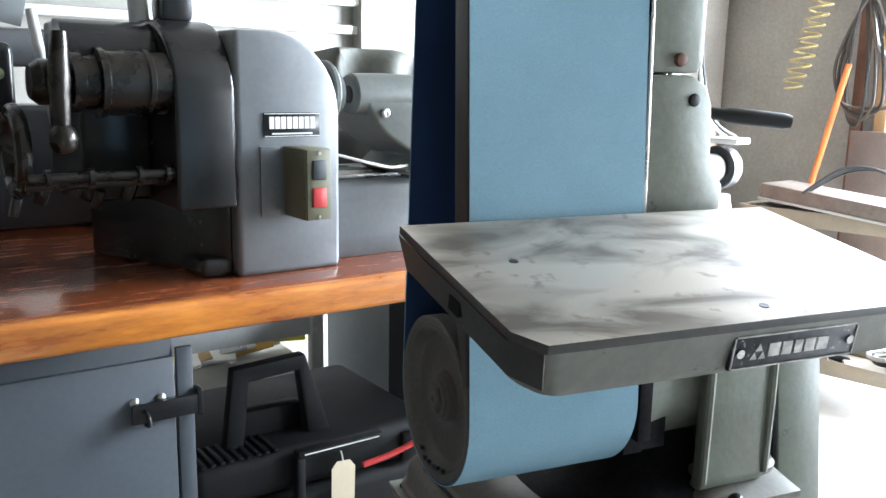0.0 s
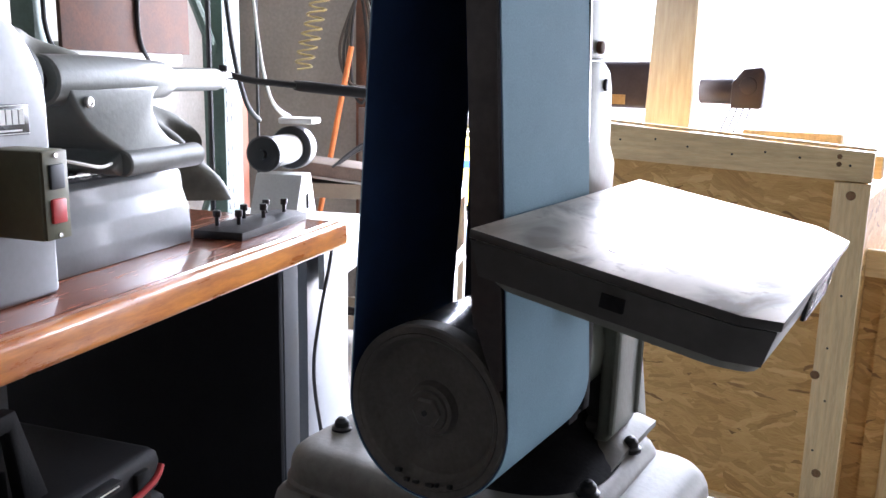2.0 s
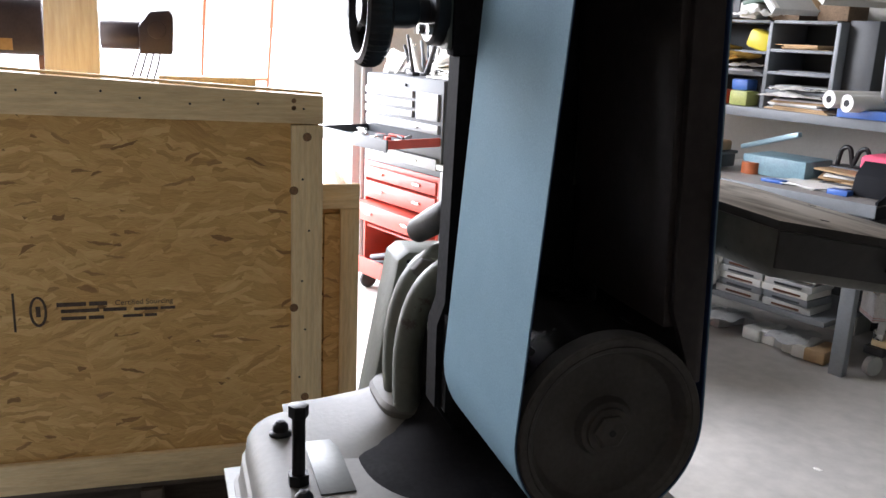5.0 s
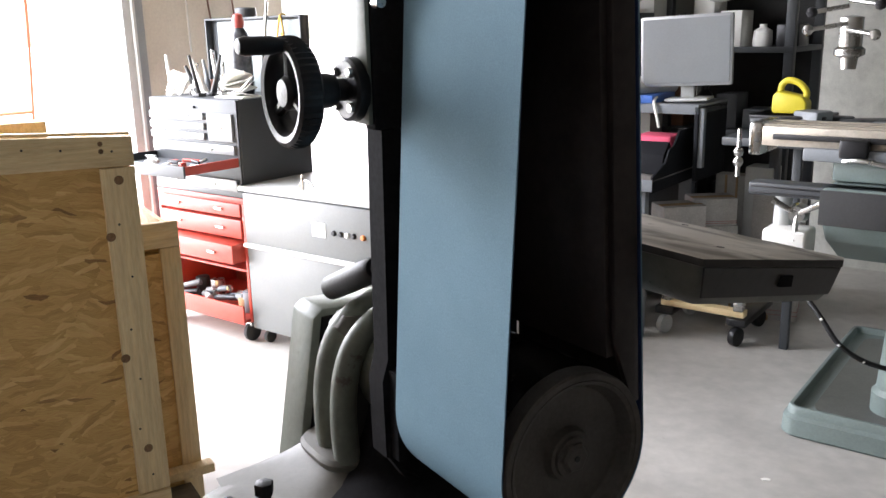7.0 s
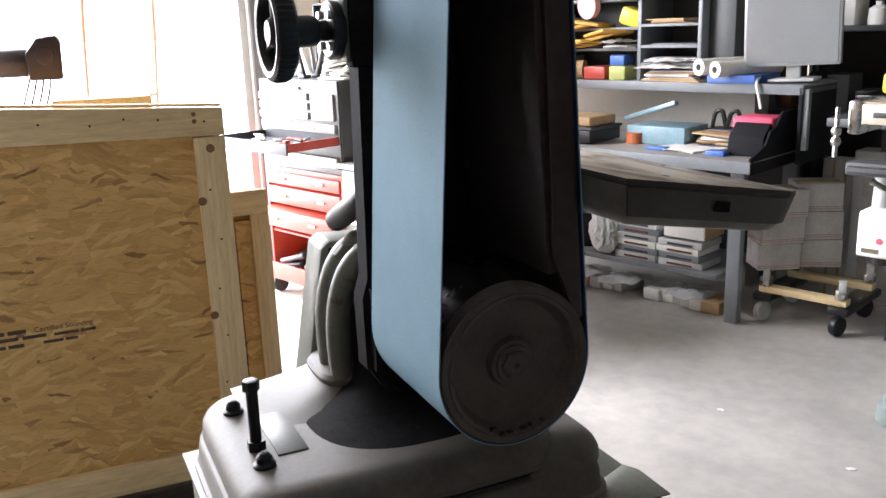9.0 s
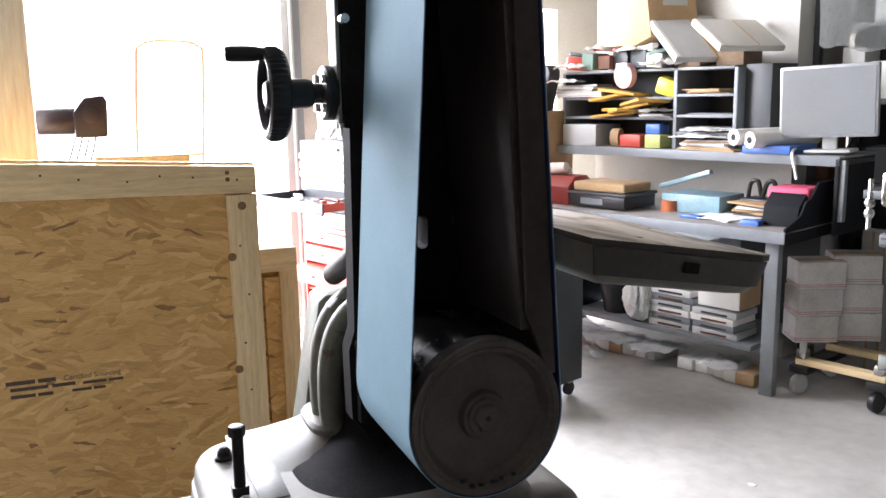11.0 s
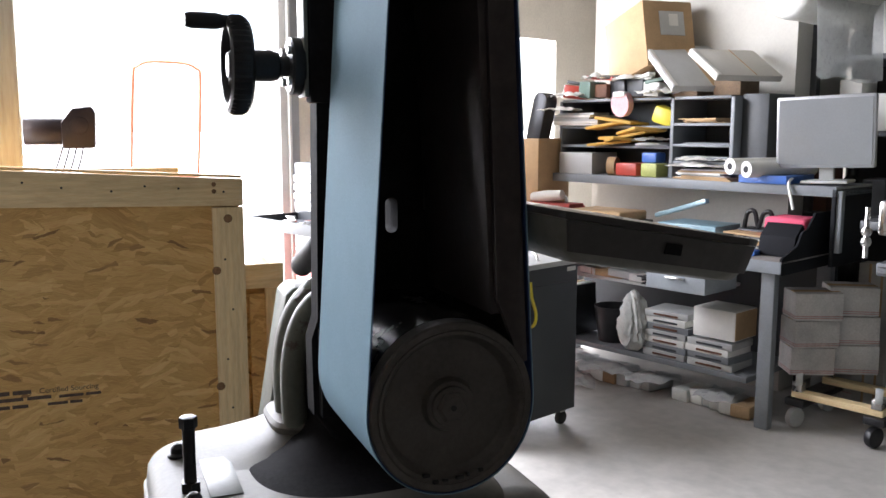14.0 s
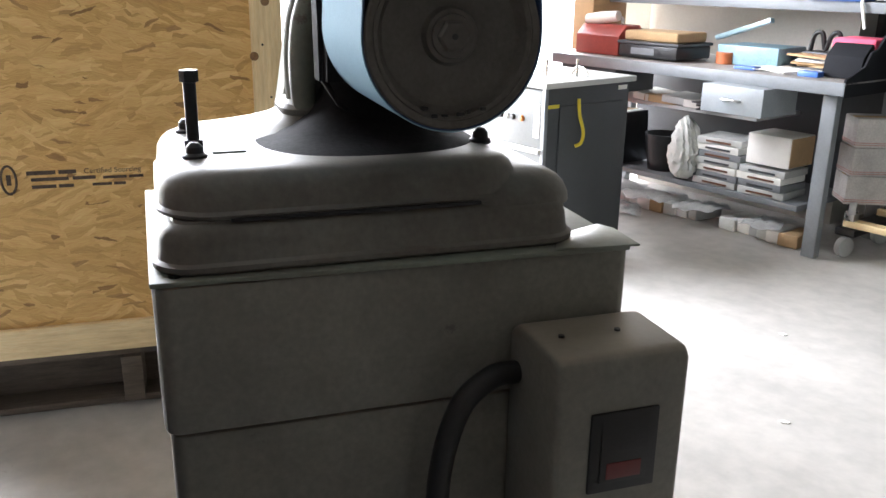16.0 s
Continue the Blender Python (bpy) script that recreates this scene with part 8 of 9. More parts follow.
def carton(x, y, z, w, d, h, turn, mats=None):
    """A printed shipping carton with a taped seam and two thin printed lines round it."""
    m_ = pose(x, y, z + h / 2, 0, 0, turn)
    bits = [("carton", box(mesh(), (0, 0, 0), (w, d, h), 0.006, m_), M_SHABBY), ("seam", box(mesh(), (0, -0.02, h / 2), (w * 0.98, 0.05, 0.003), 0.0, m_), M_CARD)]
    for f in (-0.40, -0.33):
        bits.append(("printed_line", box(mesh(), (0, 0, f * h), (w + 0.003, d + 0.003, 0.004), 0.0, m_), M_PRINT))
    loose("printed_carton", "white printed shipping carton with faded red lines", "carton", "printed cartons", bits)


M_PRINT = mat("faded_red_print", (0.42, 0.24, 0.22), 0.7, var=0.2, scale=40)
for x, y, h, n, turn in ((0.885, 0.38, 0.138, 3, 48), (1.03, 0.56, 0.145, 3, 40)):
    for k in range(n):
        carton(x + 0.010 * k * (1 if x < 1 else -1), y - 0.004 * k, 0.264 + (h + 0.002) * k, 0.215 + 0.008 * k, 0.175, h, turn + 4 * (k % 2) - 2)
carton(1.28, 0.88, 0.0, 0.26, 0.24, 0.34, 12)
carton(1.28, 0.88, 0.342, 0.25, 0.24, 0.36, 8)
carton(1.00, 0.94, 0.0, 0.26, 0.24, 0.62, -6)
dolly = thing("furniture_dolly", "upturned wooden furniture dolly with grey casters", "dolly", DK + room(-0.02, -0.24), DEG + 180)
for y in (0.06, 0.40):
    part("rail", box(mesh(), (1.07, y, 0.165), (0.44, 0.06, 0.035), 0.004), M_PINE, dolly, "pale wooden rail")
for x in (0.88, 1.26):
    part("carpet_bar", box(mesh(), (x, 0.23, 0.128), (0.10, 0.46, 0.04), 0.008), M_BLACK, dolly, "black padded bar")
for x in (0.88, 1.26):
    for y in (0.05, 0.41):
        cs = part("caster", spin(mesh(), [(0, -0.016), (0.038, -0.016), (0.04, -0.01), (0.04, 0.01), (0.038, 0.016), (0, 0.016)], (x, y, 0.24), (1, 0.4, 0), 20), M_LGREY, dolly, "grey rubber caster")
        part("fork", box(mesh(), (x, y, 0.205), (0.05, 0.055, 0.05), 0.006), M_STEEL, cs)
        part("foot_caster", spin(mesh(), [(0, -0.016), (0.048, -0.016), (0.05, -0.01), (0.05, 0.01), (0.048, 0.016), (0, 0.016)], (x, y - 0.03, 0.052), (1, -0.3, 0), 20), M_LGREY if x < 1 else M_BLACK, dolly)
post = thing("wrapped_post", "tall pale wrapped box standing behind the dolly", "box", room(1.47, -3.60), DEG)
part("box", box(mesh(), (0, 0, 0.42), (0.15, 0.15, 0.84), 0.008), M_LGREY, post)
part("pad", box(mesh(), (0.0, 0.0, 0.015), (0.2, 0.2, 0.03), 0.004), M_CARD, post)
# above the hutch
loose("cardboard_box", "open brown cardboard box on top of the hutch", "box", "", [("box", box(mesh(), (0, 0, 0), (0.44, 0.32, 0.38), 0.004, pose(-0.27, 0.60, 1.965, 0, -13, -24)), M_CARD), ("side_label", box(mesh(), (0.2215, 0.02, 0.06), (0.003, 0.16, 0.14), 0.0, pose(-0.27, 0.60, 1.965, 0, -13, -24)), M_LGREY), ("label", box(mesh(), (0.2225, 0.03, 0.08), (0.003, 0.06, 0.07), 0.0, pose(-0.27, 0.60, 1.965, 0, -13, -24)), M_PAPER), ("wedge", box(mesh(), (-0.30, 0.60, 1.70), (0.34, 0.26, 0.09), 0.004), M_CARD)])


def leaning(o, e1, e2, th):
    """A matrix that lays a flat box with one corner at o along the edges e1 and e2."""
    e1, e2 = Vector(e1), Vector(e2)
    e2 = e2 - e1 * (e1.dot(e2) / e1.dot(e1))
    nn = e1.cross(e2).normalized()
    c = Vector(o) + (e1 + e2) / 2 + nn * (th / 2)
    a, b = e1.normalized(), e2.normalized()
    return e1.length, e2.length, Matrix(((a.x, b.x, nn.x, c.x), (a.y, b.y, nn.y, c.y), (a.z, b.z, nn.z, c.z), (0, 0, 0, 1)))


for o, e1, e2, m in (((0.13, 0.24, 1.675), (0.20, 0.40, 0.0), (-0.31, 0.155, 0.25), M_LGREY), ((0.39, 0.24, 1.720), (0.17, 0.36, 0.0), (-0.240, 0.113, 0.155), M_PLASTER)):
    w_, d_, lm = leaning(o, e1, e2, 0.035)
    loose("flat_carton", "grey flattened carton leaning on the hutch clutter", "carton", "flat cartons", [("carton", box(mesh(), (0, 0, 0), (w_, d_, 0.035), 0.004, lm), m), ("brown_strip", box(mesh(), (w_ * 0.10, 0, 0.0185), (w_ * (0.10 if m is M_LGREY else 0.012), d_ * 0.96, 0.003), 0.0, lm), M_CARD), ("pale_edge", box(mesh(), (-w_ * 0.46, 0, 0.0185), (w_ * 0.05, d_ * 0.98, 0.004), 0.0, lm), M_PAPER), ("prop", box(mesh(), (o[0] - 0.06, 0.56, 1.694), (0.16, 0.2, 0.078), 0.004), M_DIMCARD)])
for k, (x, m) in enumerate(((-0.70, M_REDCAB), (-0.57, M_TEAL), (-0.45, M_RUST), (-0.33, M_BLACK), (-0.12, M_PAPER), (-0.21, M_DGREY))):
    loose("hutch_clutter", "small coloured packet or tool on the hutch", "packet", "hutch clutter", [("packet", box(mesh(), (0, 0, 0), (0.13, 0.12, 0.08 + 0.02 * (k % 2)), 0.008, pose(x, 0.45, 1.70 + 0.01 * (k % 2), 0, random.uniform(-10, 10), random.uniform(-30, 30))), m)])
loose("pink_roll", "pink and white tape roll hanging at the hutch edge", "tape", "", [("roll", spin(mesh(), [(0.045, -0.02), (0.075, -0.02), (0.075, 0.02), (0.045, 0.02)], (-0.30, 0.39, 1.62), (0.2, 1, 0.1), 24), mat("pale_pink", (0.75, 0.42, 0.44), 0.5)), ("tail", box(mesh(), (-0.30, 0.40, 1.675), (0.08, 0.10, 0.03), 0.004), M_PAPER)])
loose("black_binder", "black rubber track loop leaning at the shelf end", "track", "", [("loop", prism(mesh(), rounded(0.11, 0.36, 0.05, 5, 0, 0), "y", -0.05, 0.05, 0.006), M_BLACK)]).matrix_basis = pose(*room(3.50, -3.05, 1.52), 0, 14, DEG + 180)
loose("brown_file_box", "brown file box at the end of the desk", "box", "", [("box", box(mesh(), (-0.86, 0.35, 1.14), (0.16, 0.3, 0.55), 0.005), M_CARD)])
loose("spray_bottle", "white and red spray bottles in the doorway", "bottle", "", [("bottle", spin(mesh(), [(0, 1.415), (0.04, 1.415), (0.045, 1.43), (0.045, 1.55), (0.02, 1.60), (0.018, 1.63), (0, 1.635)], (-0.86, 0.30, 0), (0, 0, 1), 16), M_BLUE), ("cap", spin(mesh(), [(0, 1.63), (0.03, 1.635), (0.026, 1.67), (0, 1.70)], (-0.86, 0.30, 0), (0, 0, 1), 14), M_REDCAB)])
# bubble wrap roll on a rope
wrap = thing("bubble_wrap_roll", "large roll of bubble wrap hung on ropes", "bubble wrap", room(1.95, -3.07, 2.17), DEG)
AX = Vector((-0.30, -1, -0.06)).normalized()
part("roll", spin(mesh(), [(0.034, 0.022), (0.045, 0.012), (0.07, 0.004), (0.10, 0.006), (0.128, 0.0), (0.146, 0.008), (0.157, 0.024), (0.163, 0.06), (0.160, 0.15), (0.164, 0.25), (0.161, 0.36), (0.162, 0.47), (0.155, 0.495), (0.034, 0.50)], (0, 0, 0), AX, 48), M_FILM, wrap, "translucent white bubble wrap")
part("bore", cyl(mesh(), -0.0155 * AX, 0.0 * AX, 0.027, seg=24), M_BLACK, wrap, "dark bore of the core")
part("core", spin(mesh(), [(0.026, -0.014), (0.035, -0.014), (0.035, 0.51), (0.026, 0.51)], (0, 0, 0), AX, 24), M_CARD, wrap, "cardboard core")
bm = mesh()
cols = []
for i in range(13):
    p = AX * (0.02 + 0.46 * i / 12)
    cols.append([bm.verts.new((p.x - 0.150 - 0.02 * math.sin(2.2 * j / 9 + i * 0.5) * j / 9, p.y + 0.02, p.z - 0.02 - (0.42 + 0.012 * math.sin(i * 0.9)) * j / 9)) for j in range(10)])
for a, b in zip(cols, cols[1:]):
    for j in range(9):
        bm.faces.new((a[j], b[j], b[j + 1], a[j + 1]))
bmesh.ops.solidify(bm, geom=bm.faces[:], thickness=0.006)
part("loose_end", bm, M_SHEER, wrap, "sheer hanging end of the wrap")
for d_ in (0.0, 0.50):
    p = AX * d_
    part("rope", cyl(mesh(), p, (p.x + 0.01, p.y, 1.83), 0.003, seg=8), M_PANEL, wrap)
# storage on top of the partition
ins = thing("insulation_edge", "ragged foam along the top of the partition", "insulation", room(2.8, -3.60, 2.32), DEG)
bm = mesh()
random.seed(5)
for k in range(22):
    x = -0.62 + 1.24 * k / 21
    box(bm, (0, 0, 0), (0.09, 0.14, 0.05 + 0.10 * (1 - k / 21) * random.uniform(0.6, 1.0)), 0.015, pose(x, random.uniform(-0.02, 0.02), 0.03, random.uniform(-8, 8), random.uniform(-10, 10), 0))
part("foam", bm, M_PLASTER, ins)
tubes = thing("cardboard_tubes", "cardboard tubes and rolls stored on the partition", "tubes", room(3.25, -3.7, 2.455), DEG)
for k in range(6):
    part("tube", spin(mesh(), [(0.03, -0.32), (0.045 + 0.008 * (k % 3), -0.32), (0.045 + 0.008 * (k % 3), 0.32), (0.03, 0.32)], (0.12 - 0.10 * (k % 4), 0.0, 0.02 + 0.09 * (k // 4)), (0.5, 1, 0), 18), (M_DIMCARD, M_PLASTER, M_DIMCARD)[k % 3], tubes)
part("cradle", box(mesh(), (0, 0, -0.078), (0.5, 0.4, 0.125), 0.004), M_DIMCARD, tubes)
for k in range(9):
    bm = mesh()
    bmesh.ops.create_grid(bm, x_segments=18, y_segments=6, size=0.5)
    for v in bm.verts:
        a, b = v.co.x, v.co.y
        rag = 1 + (0.05 * math.sin(37 * b + 3 * k) + 0.04 * math.sin(71 * b + k)) * (abs(a) > 0.45)
        v.co = Vector(((0.98 - 0.05 * (k % 3)) * a * rag, 0.56 * b * (1 + 0.06 * math.sin(23 * a + 2 * k)), 0.016 * math.sin(4.2 * a + 1.3 * k) + 0.008 * math.sin(11 * a + 5 * b + k) - 0.03 * max(0, -b) * (k % 2)))
    bmesh.ops.solidify(bm, geom=bm.faces[:], thickness=0.006)
    bm.transform(pose(0.02 * (k % 3), 0, 0.035 + 0.020 * k, random.uniform(-2, 2), random.uniform(-4, 2), random.uniform(-9, 9)))
    loose("cardboard_sheet", "ragged old cardboard sheets piled on the partition, dim light in their brown", "cardboard", "cardboard sheets", [("sheet", bm, M_DIMCARD)], room(2.58, -3.85, 2.50), DEG)
loose("cardboard_sheet", "long yellow-labelled cardboard carton on the stack", "cardboard", "", [("carton", box(mesh(), (0, 0, 0), (0.55, 0.35, 0.06), 0.004, pose(0, 0, 0.0, 0, 8, -14)), M_CARD), ("label", box(mesh(), (0, 0.178, 0.0), (0.16, 0.004, 0.04), 0.0, pose(0, 0, 0.0, 0, 8, -14)), mat("dull_yellow_label", (0.55, 0.46, 0.05), 0.6)), ("support", box(mesh(), (0, 0, -0.12), (0.30, 0.24, 0.17), 0.004), M_CARD)], room(3.28, -3.75, 2.81), DEG)
for k, (u, w, h, m) in enumerate(((2.20, 0.69, 0.42, M_DIMCARD), (1.55, 0.5, 0.36, M_DIMCARD), (1.72, 0.36, 0.24, M_PLASTER))):
    loose("storage_carton", "large carton stored high on the rack", "carton", "high cartons", [("carton", box(mesh(), (0, 0, h / 2), (w, 0.45, h), 0.006), m), ("mark", spin(mesh(), [(0, 0), (0.07, 0), (0.07, 0.003), (0, 0.003)], (0, 0.2265, h / 2), (0, 1, 0), 24), M_DGREY if m is M_PAPER else M_CARD)], room(u, -3.9, (2.74, 2.62, 2.62)[k]), DEG)
srack = thing("storage_rack", "dark steel storage rack filled with parts and bottles", "rack", room(1.75, -4.0), DEG)
for x in (-0.34, 0.34):
    for y in (-0.28, 0.28):
        part("post", box(mesh(), (x, y, 1.6), (0.05, 0.05, 3.2), 0.003), M_DGREY, srack)
for z in (0.5, 1.0, 1.45, 1.85, 2.22, 2.59):
    part("shelf", box(mesh(), (0, 0, z), (0.73, 0.62, 0.03), 0.003), M_DGREY, srack)
part("rack_back", box(mesh(), (0, -0.30, 1.4), (0.70, 0.01, 2.8)), M_BLACK, srack)
random.seed(12)
for z in (0.515, 1.015, 1.465, 1.865, 2.235):
    for k in range(5):
        x = -0.31 + 0.155 * k
        t = thing("rack_item", "bottle, jar or carton stored on the dark rack", "container", room(1.75, -4.0), DEG, "rack items")
        bm = mesh()
        h = random.uniform(0.10, 0.28)
        if random.random() < 0.5:
            spin(bm, [(0, 0), (0.05, 0), (0.055, 0.02), (0.05, h * 0.7), (0.02, h * 0.85), (0.02, h), (0, h)], (x, 0.16, z), (0, 0, 1), 16)
        else:
            box(bm, (x, 0.14, z + h / 2), (0.12, 0.2, h), 0.006)
        part("body", bm, random.choice((M_BLACK, M_DGREY, M_PAPER, M_RUST, M_LGREY, M_CARD, M_DGREY, M_BLACK)), t)
door2 = single("back_door", box(mesh(), (0.82, -4.9, 1.25), (1.75, 0.05, 2.5), 0.004), mat("pale_door", (0.68, 0.68, 0.63), 0.6), "pale flush door standing open at the back", "door", "structure", turn=DEG)

# ---- milling machine; local x along its table, local y away ----
mill = thing("milling_machine", "teal-grey knee milling machine with a long slotted table", "milling machine", room(0.42, -2.20), DEG + 180)
bm = mesh()
moulded(bm, step_rings(1.0, 1.2, 0.07, 0.0, 0.55, [(0.012, 0.0), (0.0, 0.010), (0.004, 0.075), (0.020, 0.088), (0.022, 0.112), (0.028, 0.120), (0.040, 0.120), (0.046, 0.112), (0.050, 0.092), (0.062, 0.088)]))
part("base", bm, M_MILL, mill, "cast base tray with a raised rim")
bm = mesh()
prism(bm, rounded(0.80, 1.0, 0.06, 6, 0.0, 0.55), "z", 0.087, 0.0925)
part("tray_floor", bm, mat("dark_tray", (0.10, 0.105, 0.095), 0.35, var=0.25, scale=6), mill, "dark tray floor inside the raised rim")
part("screw_tube", spin(mesh(), [(0, 0.088), (0.10, 0.088), (0.10, 0.17), (0.085, 0.19), (0.065, 0.52), (0.06, 0.54), (0.06, 0.57), (0, 0.58)], (-0.12, 0.22, 0), (0, 0, 1), 32), M_MILL, mill, "tapered elevating screw housing")
part("screw", cyl(mesh(), (-0.12, 0.22, 0.56), (-0.12, 0.22, 0.82), 0.022, seg=16), M_STEEL, mill)
bm = mesh()
prism(bm, [(-0.05, 1.0), (0.62, 1.0), (0.62, 0.62), (0.30, 0.66), (0.06, 0.78), (-0.05, 0.90)], "x", -0.41, 0.10, 0.015, 3)
part("knee", bm, M_MILL, mill, "sloping cast knee")
bm = mesh()
box(bm, (-0.10, 0.30, 1.045), (0.62, 0.42, 0.08), 0.012)
part("saddle", bm, M_MILL, mill)
tbm = mesh()
box(tbm, (-0.02, 0.20, 1.165), (1.30, 0.26, 0.075), 0.004)
for y in (0.125, 0.20, 0.275):
    box(tbm, (-0.02, y - 0.02, 1.206), (1.30, 0.032, 0.008))
part("table", tbm, mat("scraped_iron", (0.52, 0.47, 0.40), 0.35, 0.6, var=0.12, scale=10), mill, "bare iron table with long slots")
part("scale_cover", box(mesh(), (-0.20, 0.02, 0.975), (0.96, 0.10, 0.05), 0.010), M_DGREY, mill, "dark ribbed way cover")
for y in (-0.031, -0.029):
    part("cover_rib", box(mesh(), (-0.20, y, 0.985 if y < -0.03 else 0.962), (0.94, 0.006, 0.008), 0.002), M_BLACK, mill)
part("stop_rail", box(mesh(), (-0.05, 0.062, 1.165), (1.15, 0.02, 0.02), 0.003), M_BLACK, mill)
part("stop_block", box(mesh(), (-0.33, 0.045, 1.135), (0.10, 0.05, 0.07), 0.012), M_BLACK, mill, "grey stop block")
part("stop_plate", box(mesh(), (-0.30, 0.06, 1.105), (0.42, 0.03, 0.05), 0.01), M_GREY, mill)
bm = mesh()
tube(bm, [(-0.36, 0.02, 1.09), (-0.30, 0.0, 1.10), (-0.20, 0.0, 1.085), (-0.14, 0.02, 1.07)], 0.009, 8)
part("lock_lever", bm, M_STEEL, mill)
for x in (-0.70, 0.655):
    ha = part("end_bracket", box(mesh(), (x, 0.20, 1.15), (0.05, 0.24, 0.13), 0.012), M_STEEL, mill)
    for z in (1.06, 1.10):
        part("crank_ball", spin(mesh(), [(0, -0.02), (0.015, -0.015), (0.02, 0), (0.015, 0.015), (0, 0.02)], (x + 0.05 * (1 if x > 0 else -1), 0.05, z), (0, 0, 1), 14), M_STEEL, ha)
    part("crank_rod", cyl(mesh(), (x + 0.05 * (1 if x > 0 else -1), 0.05, 1.00), (x + 0.05 * (1 if x > 0 else -1), 0.05, 1.19), 0.009, seg=10), M_STEEL, ha)
pf = part("power_feed", box(mesh(), (-0.535, 0.045, 0.735), (0.165, 0.15, 0.175), 0.015, None, 3), M_PAPER, mill, "white power feed box")
part("feed_neck", spin(mesh(), [(0, 0), (0.035, 0), (0.035, 0.03), (0.03, 0.16), (0, 0.17)], (-0.575, 0.09, 0.815), (0, 0, 1), 20), M_LGREY, pf)
part("feed_button", spin(mesh(), [(0, 0), (0.012, 0), (0.011, 0.003), (0, 0.004)], (-0.535, -0.0295, 0.715), (0, -1, 0), 18), M_PINK, pf, "faded red oval button")
part("label_bar", box(mesh(), (-0.565, -0.0305, 0.675), (0.06, 0.003, 0.016)), M_OLIVE, pf, "olive marking bar")
part("feed_cap", spin(mesh(), [(0, 0), (0.06, 0), (0.065, 0.03), (0, 0.035)], (-0.535, 0.045, 0.62), (0, 0, 1), 20), M_BLACK, pf)
bm = mesh()
for k in range(3):
    a = radians(30 + 120 * k)
    cyl(bm, (-0.50, 0.0, 0.885), (-0.50 + 0.10 * math.cos(a), -0.02, 0.885 + 0.10 * math.sin(a)), 0.009, 0.013, 10)
spin(bm, [(0, 0), (0.035, 0), (0.04, 0.02), (0.03, 0.06), (0, 0.06)], (-0.50, 0.05, 0.885), (0, -1, 0), 20)
part("feed_handle", bm, M_STEEL, mill, "chrome three-spoke feed handle")
cordm = mesh()
CORD = [(-0.53, 0.05, 0.63), (-0.46, 0.03, 0.57), (-0.38, 0.0, 0.49), (-0.31, 0.0, 0.40), (-0.23, 0.06, 0.33), (-0.14, 0.14, 0.285)]
tube(cordm, CORD, 0.010, 10)
part("feed_cord", cordm, M_PLASTIC, mill, "black corrugated cord")
for p in CORD[1:]:
    part("cord_clip", spin(mesh(), [(0, -0.008), (0.008, 0), (0, 0.008)], Vector(p) + Vector((0, -0.008, 0)), (0, 0, 1), 8), M_PAPER, mill)
# Dark panel added where the saddle's shadow falls on the knee.
part("saddle_shade", box(mesh(), (-0.16, -0.058, 0.93), (0.50, 0.012, 0.13), 0.004), M_TYRE, mill, "dark panel added for the shadow below the saddle")
bm = mesh()
prism(bm, rounded(0.36, 0.50, 0.06, 4, -0.06, 0.95), "z", 0.088, 1.75, 0.02)
part("column", bm, M_MILL, mill, "main cast column")
bm = mesh()
box(bm, (-0.22, 0.55, 1.92), (0.24, 1.0, 0.22), 0.02)
part("ram", bm, M_MILL, mill)
hd = part("head", box(mesh(), (-0.33, 0.14, 1.86), (0.16, 0.22, 0.40), 0.03, None, 3), M_MILL, mill, "vertical milling head")
part("quill_housing", spin(mesh(), [(0, 1.42), (0.026, 1.42), (0.03, 1.46), (0.052, 1.47), (0.052, 1.49), (0.04, 1.50), (0.04, 1.60), (0, 1.61)], (-0.38, 0.06, 0), (0, 0, 1), 24), M_STEEL, hd)
part("head_motor", spin(mesh(), [(0, 1.96), (0.09, 1.96), (0.10, 1.98), (0.10, 2.22), (0.08, 2.25), (0, 2.25)], (-0.38, 0.12, 0), (0, 0, 1), 28), M_GREY, hd)
for x, z, m in ((-0.50, 1.56, M_STEEL), (-0.28, 1.54, M_STEEL), (-0.49, 1.62, M_BLACK), (-0.27, 1.64, M_BLACK)):
    lv = part("head_lever", cyl(mesh(), (-0.38, 0.0, z + 0.02), (x, -0.05, z), 0.008, 0.008, 12, 0.002), M_STEEL, hd)
    part("lever_ball", spin(mesh(), [(0, -0.02), (0.014, -0.014), (0.02, 0), (0.014, 0.014), (0, 0.02)], (x, -0.05, z), (0, 0, 1), 16), m, lv)
jug = thing("yellow_jug", "bright yellow plastic jug with a hollow handle", "jug", room(1.255, -3.25), DEG)
bm = mesh()
prism(bm, [(-0.075, 1.161), (0.075, 1.161), (0.082, 1.18), (0.080, 1.245), (0.060, 1.270), (-0.060, 1.245), (-0.082, 1.215), (-0.082, 1.18)], "y", -0.05, 0.05, 0.018, 3)
tube(bm, [(0.055, 0, 1.25), (0.05, 0, 1.295), (0.02, 0, 1.318), (-0.03, 0, 1.305), (-0.065, 0, 1.265), (-0.062, 0, 1.225)], 0.016, 12)
part("jug", bm, M_SAFETY, jug)
under = thing("dark_crate", "low dark box on the cluttered table under the yellow jug", "box", room(1.24, -3.25), DEG)
part("box", box(mesh(), (0, 0, 1.11), (0.34, 0.26, 0.10), 0.006), M_DGREY, under)
part("lid_rim", box(mesh(), (0, 0, 1.152), (0.35, 0.27, 0.016), 0.004), M_BLACK, under)
slabs = thing("leaning_carton", "flattened pale grey carton standing on end by the rack", "carton", room(1.62, -3.62), DEG)
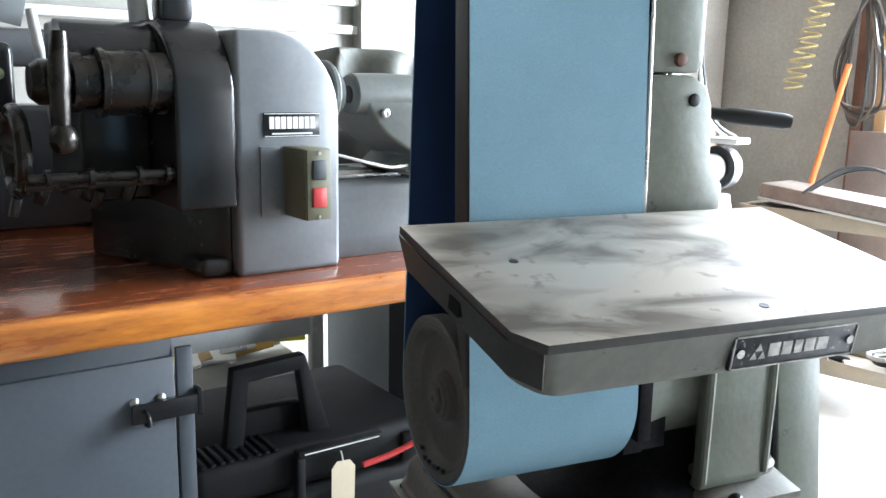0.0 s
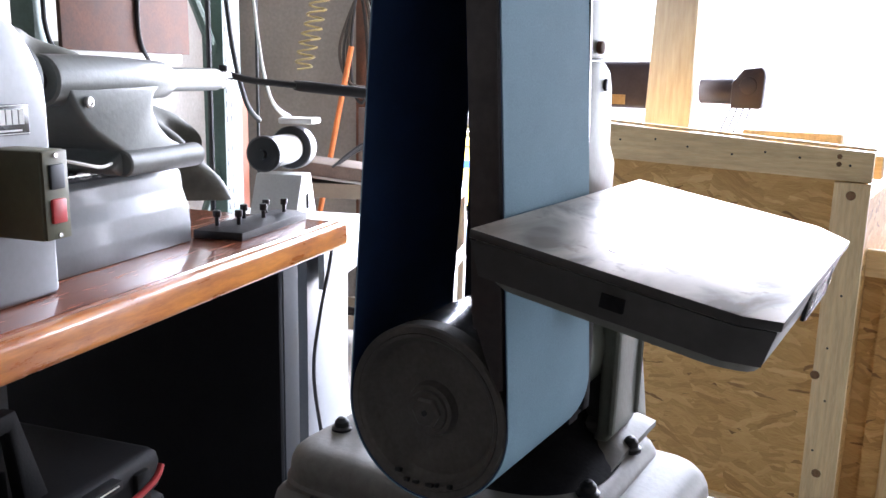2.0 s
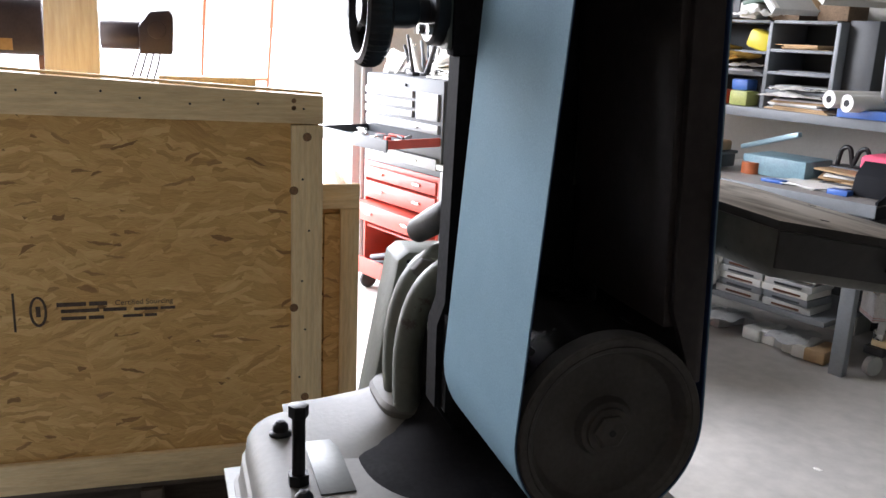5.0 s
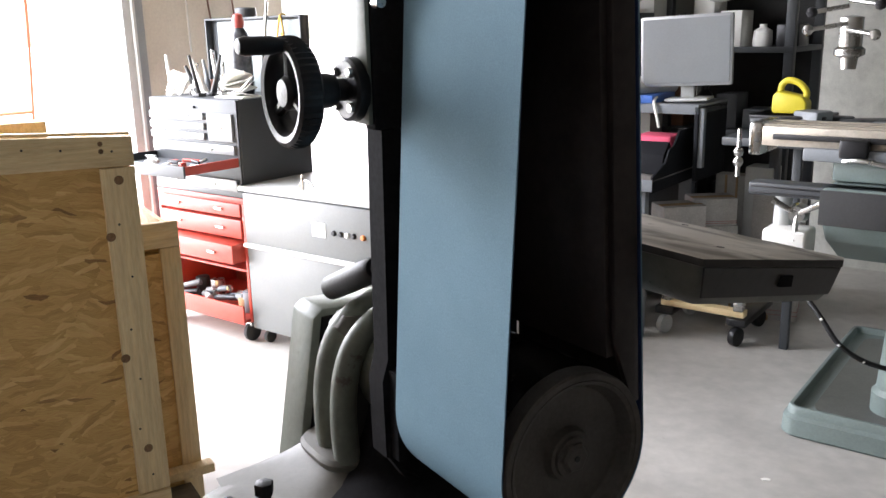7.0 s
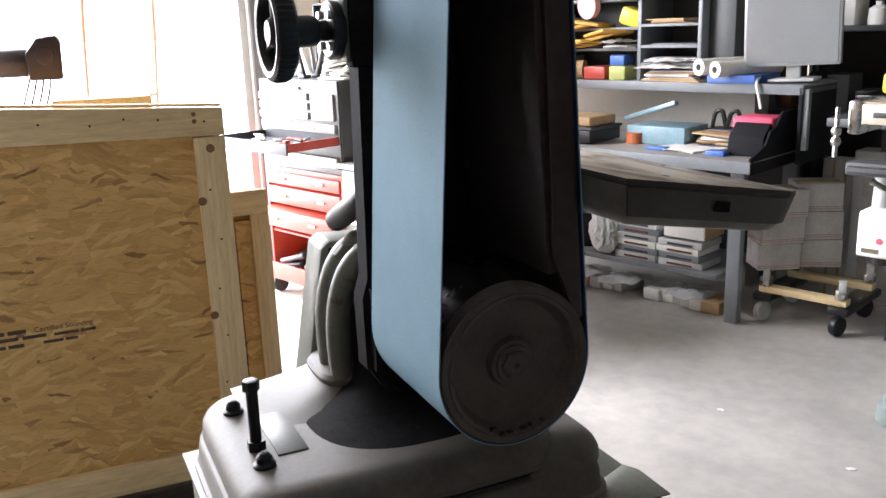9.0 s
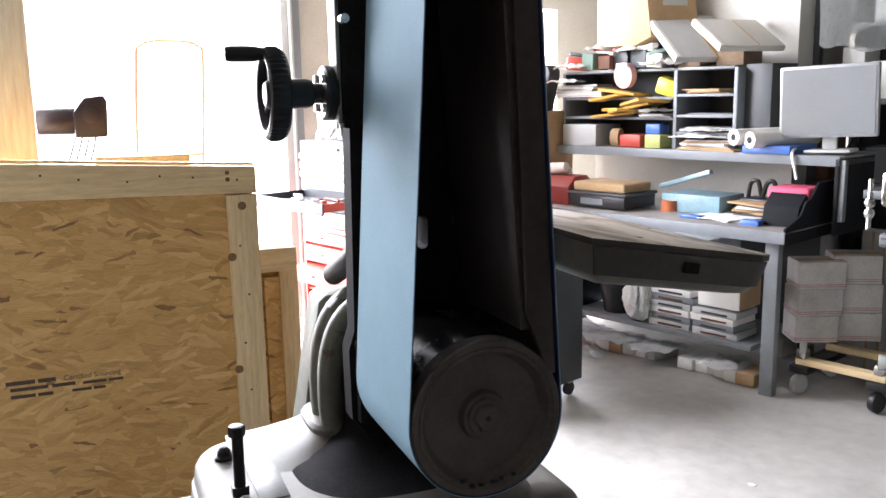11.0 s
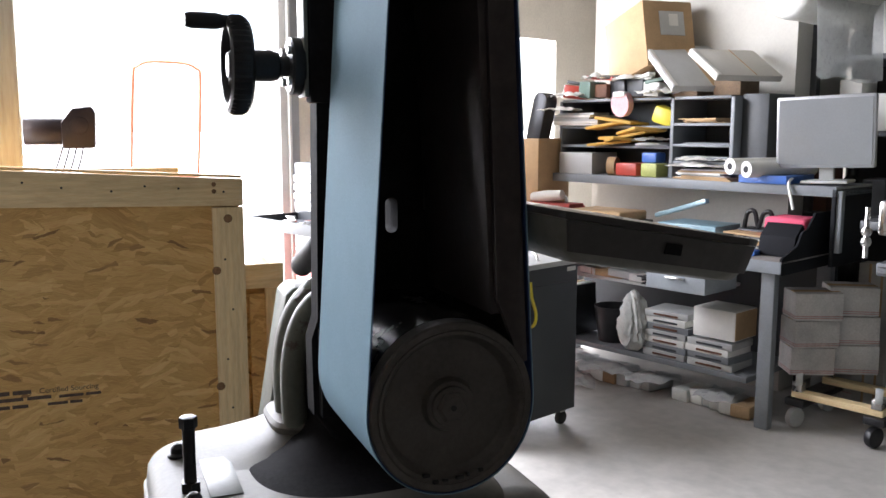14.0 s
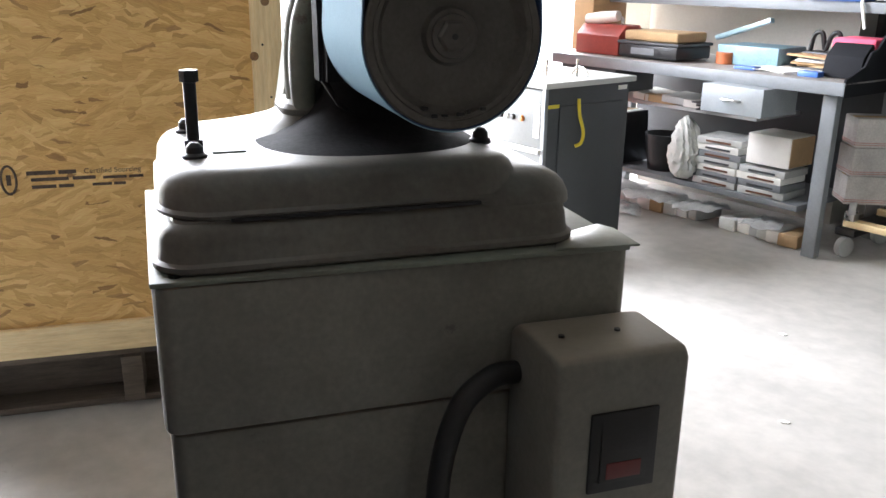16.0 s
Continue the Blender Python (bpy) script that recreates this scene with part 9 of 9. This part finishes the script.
part("carton", box(mesh(), (0, 0, 0.39), (0.20, 0.10, 0.78), 0.006), mat("pale_grey_card", (0.46, 0.455, 0.43), 0.8, var=0.12, scale=6), slabs)
for x in (-0.02, 0.04):
    part("brown_strap", box(mesh(), (x, 0.052, 0.39), (0.012, 0.004, 0.78), 0.001), M_CARD, slabs)
table2 = thing("dark_work_table", "dark cluttered work table behind the milling machine", "table", room(0.95, -3.30), DEG)
part("top", box(mesh(), (0, 0, 1.04), (1.1, 0.6, 0.04), 0.004), M_DGREY, table2)
for x in (-0.5, 0.45):
    part("leg", box(mesh(), (x, -0.26, 0.51), (0.05, 0.05, 1.02), 0.003), M_DGREY, table2)
    part("leg", box(mesh(), (x if x < 0 else 0.22, 0.18, 0.51), (0.04, 0.04, 1.02), 0.003), M_DGREY, table2)
random.seed(40)
for k in range(9):
    t = thing("table_clutter", "dark tool or fitting on the cluttered table", "tool", room(0.95, -3.30), DEG, "table clutter")
    bm = mesh()
    box(bm, (0, 0, 0), (random.uniform(0.08, 0.2), 0.12, random.uniform(0.06, 0.14)), 0.012, pose(-0.45 + 0.09 * k, random.uniform(0.0, 0.15), 1.115, 0, 0, random.uniform(-40, 40)))
    part("body", bm, random.choice((M_BLACK, M_RUST, M_DGREY, M_GREY, M_RUST)), t)
# loose wires and pipes on the pier wall
for k, v in enumerate((-2.35, -2.55, -2.75)):
    wr = thing("wall_wire", "thin cable running up the cream wall", "cable", room(4.66, v), DEG, "wall wires")
    bm = mesh()
    tube(bm, [(0.02, 0, 1.5), (0.025, 0.06 * math.sin(k), 2.0), (0.025, -0.05 * math.cos(2 * k), 2.7), (0.02, 0.02, 3.6)], 0.006, 6)
    part("wire", bm, M_RUST if k else M_LGREY, wr)


# ---- small loose details ----
reel = thing("cable_reel", "black cable reel hanging from the ceiling on a wire", "cable reel", room(2.0, -1.11, 2.215), DEG - 64)
bm = mesh()
prism(bm, [(-0.15, 0.02), (-0.145, 0.10), (-0.11, 0.15), (-0.04, 0.168), (0.05, 0.160), (0.12, 0.125), (0.155, 0.06), (0.15, -0.02), (0.11, -0.04), (-0.12, -0.02)], "y", -0.06, 0.06, 0.018, 3)
part("housing", bm, mat("gloss_black_shell", (0.012, 0.012, 0.013), 0.2, var=0.1), reel)
part("wire", cyl(mesh(), (-0.02, 0, 0.15), (-0.02, 0, 1.80), 0.004, seg=8), M_PLASTIC, reel)
random.seed(61)
for u, v in ((0.84, -1.76), (1.02, -1.28), (2.6, 0.62), (1.4, -1.9), (3.3, -0.6)):
    sc_ = thing("paper_scrap", "small torn paper scrap on the concrete floor", "paper scrap", room(u, v), random.uniform(0, 90), "scraps on the floor")
    bm = mesh()
    prism(bm, [(-0.016, -0.006), (0.004, -0.012), (0.02, -0.003), (0.012, 0.008), (-0.01, 0.009)], "z", 0.0005, 0.003, 0.0005)
    part("scrap", bm, M_PAPER, sc_)
flex = thing("floor_cable", "black mains cable lying on the concrete floor", "cable", room(0, 0), DEG)
bm = mesh()
tube(bm, [(2.24, 1.30, 1.0), (2.20, 1.30, 0.92), (2.14, 1.31, 0.78), (2.08, 1.31, 0.62), (2.12, 1.30, 0.40), (2.22, 1.29, 0.12), (2.38, 1.28, 0.010), (2.71, 1.31, 0.007), (2.86, 1.44, 0.007), (3.06, 1.62, 0.007), (3.44, 1.90, 0.007)], 0.006, 8)
part("cord", bm, M_PLASTIC, flex)
